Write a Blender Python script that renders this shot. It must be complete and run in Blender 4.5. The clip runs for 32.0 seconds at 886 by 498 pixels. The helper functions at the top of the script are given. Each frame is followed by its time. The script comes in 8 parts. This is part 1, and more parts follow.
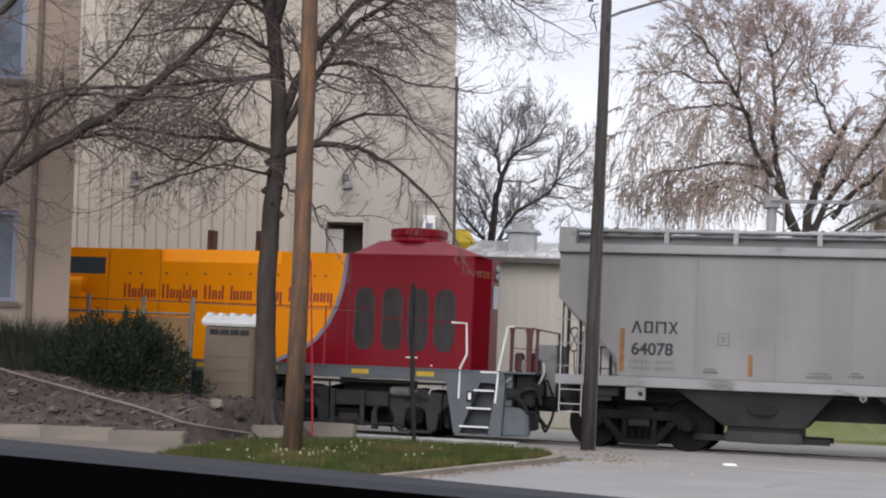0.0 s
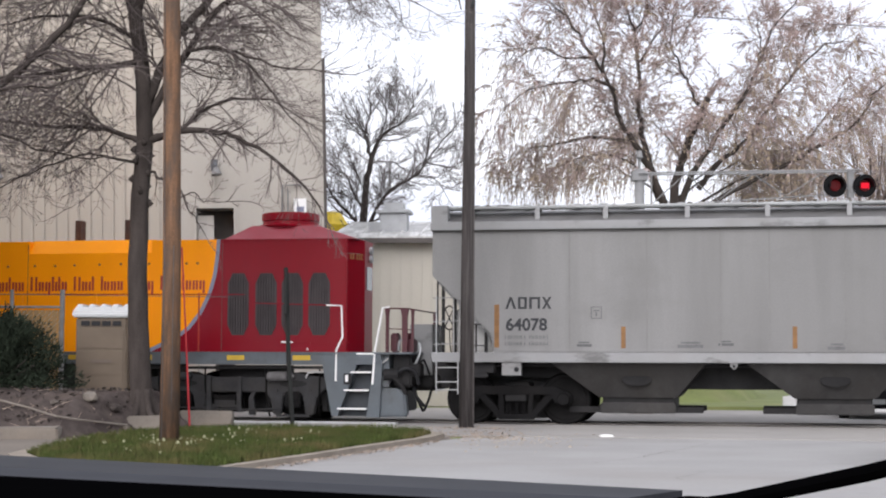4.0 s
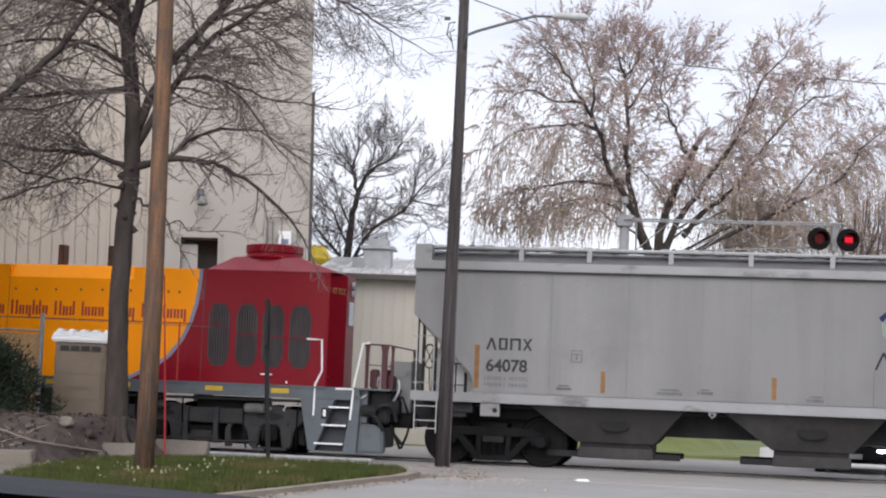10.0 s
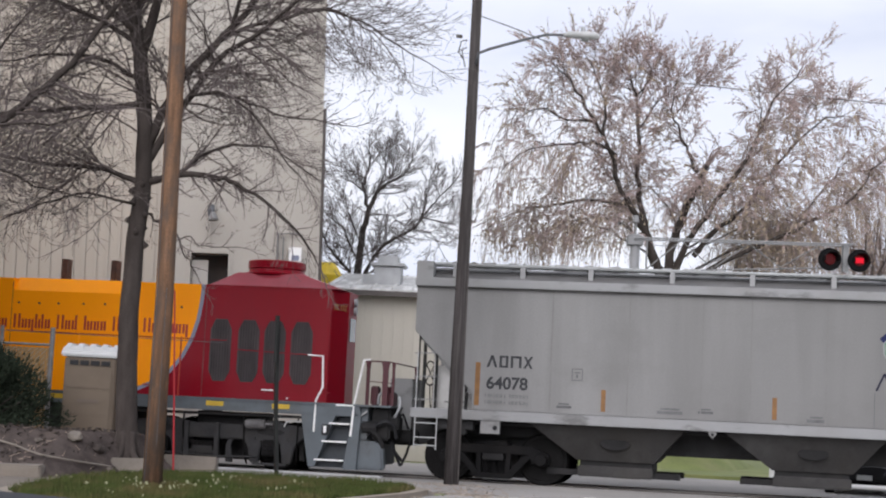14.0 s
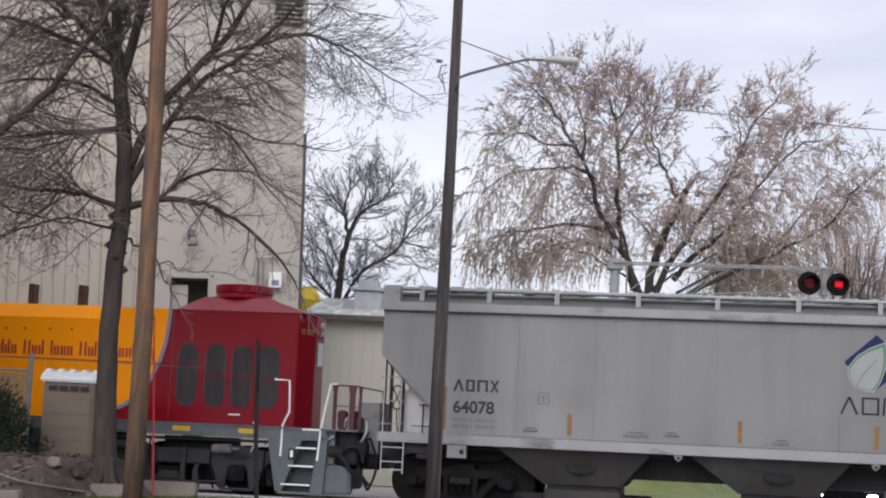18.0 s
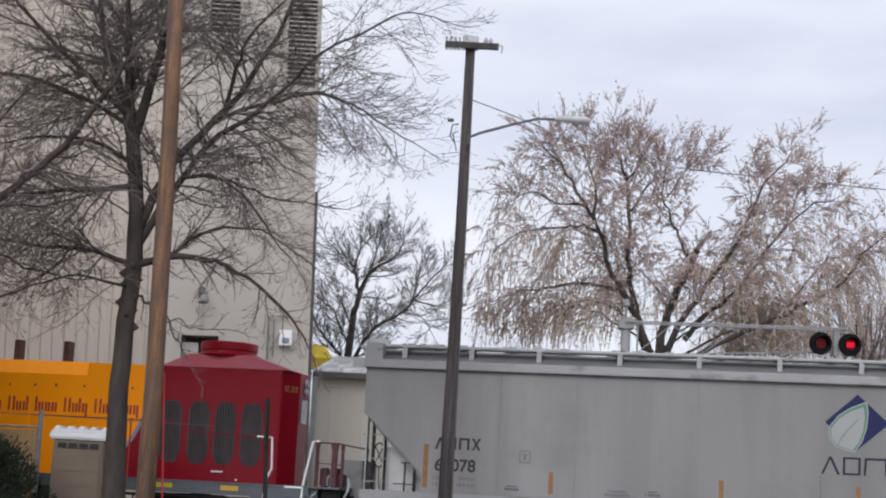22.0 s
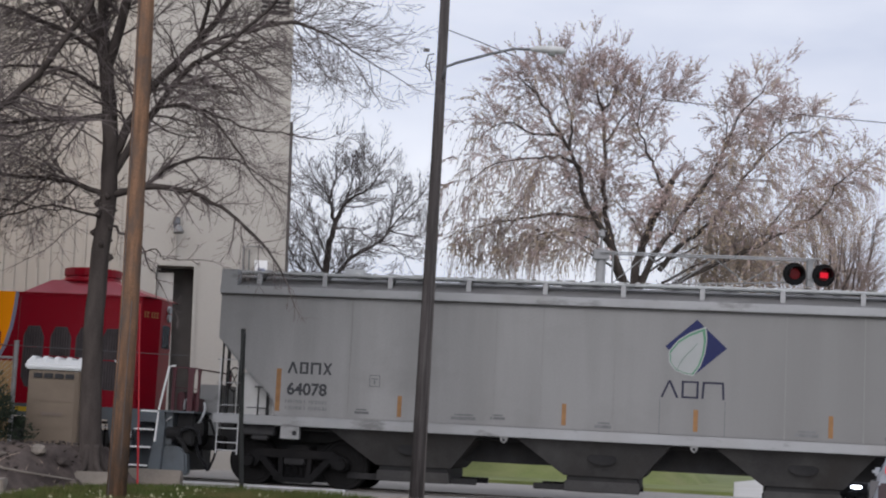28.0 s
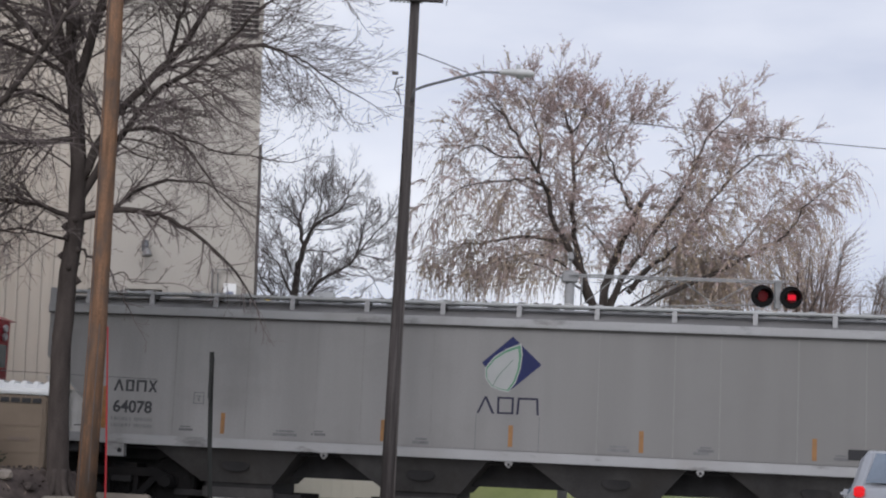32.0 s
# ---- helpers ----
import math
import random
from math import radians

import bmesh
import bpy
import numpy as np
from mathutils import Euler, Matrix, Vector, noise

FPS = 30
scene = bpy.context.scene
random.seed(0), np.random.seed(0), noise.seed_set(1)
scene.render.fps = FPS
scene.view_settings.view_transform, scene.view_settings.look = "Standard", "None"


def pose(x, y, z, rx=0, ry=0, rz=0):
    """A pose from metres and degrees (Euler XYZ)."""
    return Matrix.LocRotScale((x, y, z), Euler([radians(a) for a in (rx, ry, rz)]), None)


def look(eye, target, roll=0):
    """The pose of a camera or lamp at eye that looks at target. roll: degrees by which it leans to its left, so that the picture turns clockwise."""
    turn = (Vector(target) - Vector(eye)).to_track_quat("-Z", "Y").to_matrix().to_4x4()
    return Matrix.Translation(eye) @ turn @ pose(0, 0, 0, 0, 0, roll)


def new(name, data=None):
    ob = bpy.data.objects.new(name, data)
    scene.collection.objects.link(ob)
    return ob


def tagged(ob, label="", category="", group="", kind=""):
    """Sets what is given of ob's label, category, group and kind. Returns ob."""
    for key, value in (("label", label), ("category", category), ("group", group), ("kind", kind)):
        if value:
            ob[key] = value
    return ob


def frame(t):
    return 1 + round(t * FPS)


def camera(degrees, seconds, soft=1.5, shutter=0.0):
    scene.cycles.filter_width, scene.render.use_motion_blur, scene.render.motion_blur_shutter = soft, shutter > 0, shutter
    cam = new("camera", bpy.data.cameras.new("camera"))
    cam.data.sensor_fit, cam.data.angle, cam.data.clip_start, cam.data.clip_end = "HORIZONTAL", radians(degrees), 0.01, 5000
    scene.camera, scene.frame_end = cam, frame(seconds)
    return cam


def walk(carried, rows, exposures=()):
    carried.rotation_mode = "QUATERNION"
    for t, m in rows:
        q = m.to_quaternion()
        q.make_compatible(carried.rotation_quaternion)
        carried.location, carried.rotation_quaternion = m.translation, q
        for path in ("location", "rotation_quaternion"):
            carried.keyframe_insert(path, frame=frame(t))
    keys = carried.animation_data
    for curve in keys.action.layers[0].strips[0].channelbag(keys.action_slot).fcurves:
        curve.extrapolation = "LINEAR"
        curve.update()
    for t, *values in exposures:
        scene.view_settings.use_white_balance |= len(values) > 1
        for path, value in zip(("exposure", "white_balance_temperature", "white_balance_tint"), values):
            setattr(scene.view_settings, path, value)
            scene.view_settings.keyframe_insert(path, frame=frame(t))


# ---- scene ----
# ---- camera ----
cam = camera(30.0, 32.0, soft=2.1)
walk(cam, [
    (0.0, pose(0, 0, 1.2752, 94.485, -2.445, 4.523)),
    (0.5, pose(0, 0, 1.2757, 93.523, -2.410, 3.893)),
    (1.0, pose(0, 0, 1.2760, 92.989, -2.705, 4.199)),
    (1.2, pose(0, 0, 1.2776, 92.600, -2.600, 3.570)),
    (1.3, pose(0, 0, 1.2784, 92.500, -2.000, 2.800)),
    (1.4, pose(0, 0, 1.2792, 92.550, -1.200, 0.950)),
    (1.5, pose(0, 0, 1.2800, 91.887, -0.804, 0.849)),
    (2.0, pose(0, 0, 1.2840, 91.315, 0.205, 0.584)),
    (2.5, pose(0, 0, 1.2835, 92.943, -0.320, 0.559)),
    (3.0, pose(0, 0, 1.2830, 93.871, -0.256, 0.636)),
    (3.5, pose(0, 0, 1.2825, 94.462, -0.169, 0.707)),
    (4.0, pose(0, 0, 1.2820, 93.912, -0.198, 0.261)),
    (4.5, pose(0, 0, 1.2819, 94.495, -0.483, -0.496)),
    (6.5, pose(0, 0, 1.2815, 94.646, -1.225, -0.933)),
    (7.0, pose(0, 0, 1.2814, 94.768, -1.415, -0.788)),
    (7.5, pose(0, 0, 1.2813, 95.138, -1.790, -0.263)),
    (8.0, pose(0, 0, 1.2795, 95.169, -2.192, 0.248)),
    (8.5, pose(0, 0, 1.2785, 95.029, -2.320, 0.060)),
    (9.0, pose(0, 0, 1.2776, 95.044, -2.291, -0.202)),
    (9.5, pose(0, 0, 1.2776, 95.127, -2.414, -0.402)),
    (10.0, pose(0, 0, 1.2778, 95.264, -2.346, -0.480)),
    (10.5, pose(0, 0, 1.2780, 95.512, -2.254, -0.589)),
    (11.0, pose(0, 0, 1.2785, 95.701, -2.634, -0.112)),
    (11.5, pose(0, 0, 1.2808, 95.850, -2.834, 0.028)),
    (12.0, pose(0, 0, 1.2807, 95.567, -2.789, -0.271)),
    (12.5, pose(0, 0, 1.2807, 95.427, -2.729, -0.291)),
    (13.0, pose(0, 0, 1.2806, 95.558, -2.825, -0.281)),
    (13.5, pose(0, 0, 1.2806, 95.477, -2.914, -0.227)),
    (14.0, pose(0, 0, 1.2805, 95.850, -2.820, -0.169)),
    (14.5, pose(0, 0, 1.2805, 96.012, -2.797, -0.238)),
    (16.5, pose(0, 0, 1.2803, 96.484, -2.545, -0.742)),
    (17.0, pose(0, 0, 1.2803, 96.489, -2.464, -0.966)),
    (17.5, pose(0, 0, 1.2802, 96.547, -2.471, -1.127)),
    (18.0, pose(0, 0, 1.2802, 96.732, -2.671, -0.842)),
    (18.5, pose(0, 0, 1.2801, 96.730, -2.930, -0.609)),
    (19.0, pose(0, 0, 1.2801, 96.753, -3.015, -0.689)),
    (19.5, pose(0, 0, 1.2800, 96.785, -2.996, -0.824)),
    (20.0, pose(0, 0, 1.2800, 96.433, -2.971, -1.000)),
    (20.5, pose(0, 0, 1.2792, 96.278, -3.091, -0.900)),
    (21.0, pose(0, 0, 1.2783, 96.250, -3.391, -0.567)),
    (21.5, pose(0, 0, 1.2775, 97.833, -3.538, 0.015)),
    (22.0, pose(0, 0, 1.2767, 98.747, -2.954, -0.506)),
    (22.5, pose(0, 0, 1.2758, 98.965, -2.577, -1.053)),
    (22.6, pose(0, 0, 1.2758, 98.965, -2.577, -1.053)),
    (22.7, pose(0, 0, 1.2757, 98.400, -2.536, -1.053)),
    (22.8, pose(0, 0, 1.2754, 96.753, -2.415, -1.332)),
    (22.9, pose(0, 0, 1.2752, 95.199, -2.301, -1.897)),
    (23.0, pose(0, 0, 1.2750, 94.258, -2.232, -1.897)),
    (23.5, pose(0, 0, 1.2763, 94.029, -2.467, -1.478)),
    (24.0, pose(0, 0, 1.2775, 95.626, -2.686, -1.121)),
    (24.5, pose(0, 0, 1.2788, 96.374, -2.895, -0.936)),
    (25.0, pose(0, 0, 1.2800, 97.420, -3.090, -0.447)),
    (25.5, pose(0, 0, 1.2800, 97.881, -3.367, -0.125)),
    (26.0, pose(0, 0, 1.2800, 98.960, -2.906, -0.948)),
    (26.5, pose(0, 0, 1.2800, 97.703, -2.596, -1.581)),
    (28.5, pose(0, 0, 1.2800, 96.355, -3.152, -1.116)),
    (29.0, pose(0, 0, 1.2800, 96.567, -3.317, -0.830)),
    (29.5, pose(0, 0, 1.2800, 96.745, -3.333, -0.915)),
    (30.0, pose(0, 0, 1.2800, 96.673, -3.264, -1.111)),
    (30.5, pose(0, 0, 1.2800, 97.267, -3.150, -1.394)),
    (31.0, pose(0, 0, 1.2800, 98.057, -2.749, -1.633)),
    (31.5, pose(0, 0, 1.2800, 97.856, -2.709, -1.994)),
    (32.0, pose(0, 0, 1.2800, 97.220, -2.688, -2.406)),

], exposures=[(0, -0.18, 6500, 10), (1.0, 0.04, 6500, 10), (1.3, 0.05, 6500, 10), (2, 0.35, 6500, 10), (3, 0.27, 6500, 10), (4, 0.1, 6480, 10), (6.5, 0.0, 6450, 10), (9, -0.02, 6430, 10), (12, -0.16, 6400, 10), (14.5, -0.16, 6380, 10), (17, -0.25, 6350, 10), (20, -0.3, 6320, 10), (22, -0.34, 6300, 10), (22.6, -0.34, 6280, 10), (23, -0.64, 6240, 10), (23.5, -0.45, 6260, 10), (24.5, -0.12, 6320, 10), (25.5, -0.3, 6260, 10), (26.5, -0.45, 6220, 10), (28.5, -0.36, 6280, 10), (29.5, -0.26, 6300, 10), (30.5, -0.3, 6300, 10), (32, -0.44, 6280, 10)])

# ---- world and sun: an overcast afternoon, brighter behind the camera ----
world = bpy.data.worlds.new("overcast")
scene.world = world
world.use_nodes = True
wn, wl = world.node_tree.nodes, world.node_tree.links
wn.clear()
w_out = wn.new("ShaderNodeOutputWorld")
w_bg = wn.new("ShaderNodeBackground")
w_sky = wn.new("ShaderNodeTexSky")
w_sky.sky_type = "NISHITA"
w_sky.sun_disc = False
w_sky.sun_elevation = radians(38)
w_sky.sun_rotation = radians(200)
w_sky.air_density, w_sky.dust_density = 1.0, 2.0
w_co = wn.new("ShaderNodeTexCoord")
w_map = wn.new("ShaderNodeMapping")
w_map.inputs["Scale"].default_value = (2.0, 2.0, 7.0)
w_noise = wn.new("ShaderNodeTexNoise")
w_noise.inputs["Scale"].default_value = 1.6
w_noise.inputs["Detail"].default_value = 6
w_ramp = wn.new("ShaderNodeValToRGB")
w_ramp.color_ramp.elements[0].position, w_ramp.color_ramp.elements[0].color = 0.36, (9.2, 9.6, 11.2, 1)
w_ramp.color_ramp.elements[1].position, w_ramp.color_ramp.elements[1].color = 0.64, (12.9, 12.95, 13.8, 1)
w_mix = wn.new("ShaderNodeMix")
w_mix.data_type = "RGBA"
w_mix.inputs["Factor"].default_value = 0.88
wl.new(w_co.outputs["Generated"], w_map.inputs["Vector"])
wl.new(w_map.outputs["Vector"], w_noise.inputs["Vector"])
wl.new(w_noise.outputs["Fac"], w_ramp.inputs["Fac"])
wl.new(w_sky.outputs["Color"], w_mix.inputs["A"])
wl.new(w_ramp.outputs["Color"], w_mix.inputs["B"])
wl.new(w_mix.outputs["Result"], w_bg.inputs["Color"])
w_bg.inputs["Strength"].default_value = 0.101
wl.new(w_bg.outputs["Background"], w_out.inputs["Surface"])

sun = new("sun", bpy.data.lights.new("sun", "SUN"))
sun.data.energy, sun.data.angle, sun.data.color = 3.0, radians(60), (0.985, 0.945, 0.955)
sun.matrix_world = look((-8, -20, 20), (0, 10, 0))


# ---- materials ----
def material(name, colour, rough=0.6, metal=0.0, vary=0.12, scale=3.0, fine=40.0, bump=0.1, streak=0.0, dirt=None, dirt_amount=0.0, each=0.0, spec=0.5, patch=None, patch_amount=0.0, patch_scale=(1, 1, 1), patch_size=(0.5, 0.62), end_tone=None):
    """A surface with large and fine variation, optional vertical streaks, dirt and a shade that differs from piece to piece."""
    m = bpy.data.materials.new(name)
    m.use_nodes = True
    n, l = m.node_tree.nodes, m.node_tree.links
    b = n["Principled BSDF"]
    b.inputs["Roughness"].default_value, b.inputs["Metallic"].default_value = rough, metal
    b.inputs["Specular IOR Level"].default_value = spec
    co = n.new("ShaderNodeTexCoord")
    big = n.new("ShaderNodeTexNoise")
    big.inputs["Scale"].default_value, big.inputs["Detail"].default_value = scale, 5
    small = n.new("ShaderNodeTexNoise")
    small.inputs["Scale"].default_value, small.inputs["Detail"].default_value = fine, 4
    mp = n.new("ShaderNodeMapping")
    l.new(co.outputs["Object"], mp.inputs["Vector"])
    if streak:
        mp.inputs["Scale"].default_value = (1.0, 1.0, streak)
    l.new(mp.outputs["Vector"], big.inputs["Vector"])
    l.new(co.outputs["Object"], small.inputs["Vector"])
    add = n.new("ShaderNodeMath")
    add.operation = "ADD"
    half = n.new("ShaderNodeMath")
    half.operation = "MULTIPLY"
    half.inputs[1].default_value = 0.5
    l.new(small.outputs["Fac"], half.inputs[0])
    l.new(big.outputs["Fac"], add.inputs[0])
    l.new(half.outputs[0], add.inputs[1])
    rng = n.new("ShaderNodeMapRange")
    rng.inputs["From Min"].default_value, rng.inputs["From Max"].default_value = 0.45, 1.05
    rng.inputs["To Min"].default_value, rng.inputs["To Max"].default_value = 1 - vary, 1 + vary
    l.new(add.outputs[0], rng.inputs["Value"])
    value = rng.outputs["Result"]
    if each:
        info = n.new("ShaderNodeObjectInfo")
        er = n.new("ShaderNodeMapRange")
        er.inputs["To Min"].default_value, er.inputs["To Max"].default_value = 1 - each, 1 + each
        l.new(info.outputs["Random"], er.inputs["Value"])
        mul = n.new("ShaderNodeMath")
        mul.operation = "MULTIPLY"
        l.new(value, mul.inputs[0])
        l.new(er.outputs["Result"], mul.inputs[1])
        value = mul.outputs[0]
    tint = n.new("ShaderNodeVectorMath")
    tint.operation = "SCALE"
    tint.inputs[0].default_value = colour
    l.new(value, tint.inputs["Scale"])
    out = tint.outputs["Vector"]
    if dirt:
        dn = n.new("ShaderNodeTexNoise")
        dn.inputs["Scale"].default_value, dn.inputs["Detail"].default_value = scale * 0.6, 8
        l.new(mp.outputs["Vector"], dn.inputs["Vector"])
        dr = n.new("ShaderNodeMapRange")
        dr.inputs["From Min"].default_value, dr.inputs["From Max"].default_value = 0.48, 0.72
        dr.inputs["To Max"].default_value = dirt_amount
        l.new(dn.outputs["Fac"], dr.inputs["Value"])
        mx = n.new("ShaderNodeMix")
        mx.data_type = "RGBA"
        l.new(dr.outputs["Result"], mx.inputs["Factor"])
        l.new(out, mx.inputs["A"])
        mx.inputs["B"].default_value = (*dirt, 1)
        out = mx.outputs["Result"]
    if patch:
        pm = n.new("ShaderNodeMapping")
        pm.inputs["Scale"].default_value = patch_scale
        pm.inputs["Location"].default_value = (3.7, 1.3, 8.1)
        l.new(co.outputs["Object"], pm.inputs["Vector"])
        pn = n.new("ShaderNodeTexNoise")
        pn.inputs["Scale"].default_value, pn.inputs["Detail"].default_value, pn.inputs["Roughness"].default_value = 1.0, 7, 0.62
        l.new(pm.outputs["Vector"], pn.inputs["Vector"])
        pr = n.new("ShaderNodeMapRange")
        pr.inputs["From Min"].default_value, pr.inputs["From Max"].default_value = patch_size
        pr.inputs["To Max"].default_value = patch_amount
        l.new(pn.outputs["Fac"], pr.inputs["Value"])
        px = n.new("ShaderNodeMix")
        px.data_type = "RGBA"
        l.new(pr.outputs["Result"], px.inputs["Factor"])
        l.new(out, px.inputs["A"])
        px.inputs["B"].default_value = (*patch, 1)
        out = px.outputs["Result"]
    # darkens the colour along object X from x0 to x1
    if end_tone:
        x0, x1, amount, shade = end_tone
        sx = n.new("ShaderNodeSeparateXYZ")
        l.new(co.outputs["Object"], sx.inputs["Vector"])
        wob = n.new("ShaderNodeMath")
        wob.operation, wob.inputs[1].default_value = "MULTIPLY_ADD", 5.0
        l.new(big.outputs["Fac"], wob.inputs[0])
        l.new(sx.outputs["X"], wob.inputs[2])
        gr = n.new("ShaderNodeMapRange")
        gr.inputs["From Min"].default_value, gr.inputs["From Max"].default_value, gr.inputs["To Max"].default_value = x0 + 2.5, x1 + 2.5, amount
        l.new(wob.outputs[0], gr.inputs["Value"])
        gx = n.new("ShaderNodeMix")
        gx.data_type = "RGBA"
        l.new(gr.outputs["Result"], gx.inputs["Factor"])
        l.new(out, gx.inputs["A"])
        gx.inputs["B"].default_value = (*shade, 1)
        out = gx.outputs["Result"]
    l.new(out, b.inputs["Base Color"])
    if bump:
        bp = n.new("ShaderNodeBump")
        bp.inputs["Strength"].default_value, bp.inputs["Distance"].default_value = bump, 0.02
        l.new(add.outputs[0], bp.inputs["Height"])
        l.new(bp.outputs["Normal"], b.inputs["Normal"])
    return m


def glow(name, colour, strength):
    m = bpy.data.materials.new(name)
    m.use_nodes = True
    b = m.node_tree.nodes["Principled BSDF"]
    b.inputs["Base Color"].default_value = (*(v * 0.3 for v in colour), 1)
    b.inputs["Emission Color"].default_value = (*colour, 1)
    b.inputs["Emission Strength"].default_value = strength
    b.inputs["Specular IOR Level"].default_value = 0.15
    b.inputs["Roughness"].default_value = 0.3
    return m


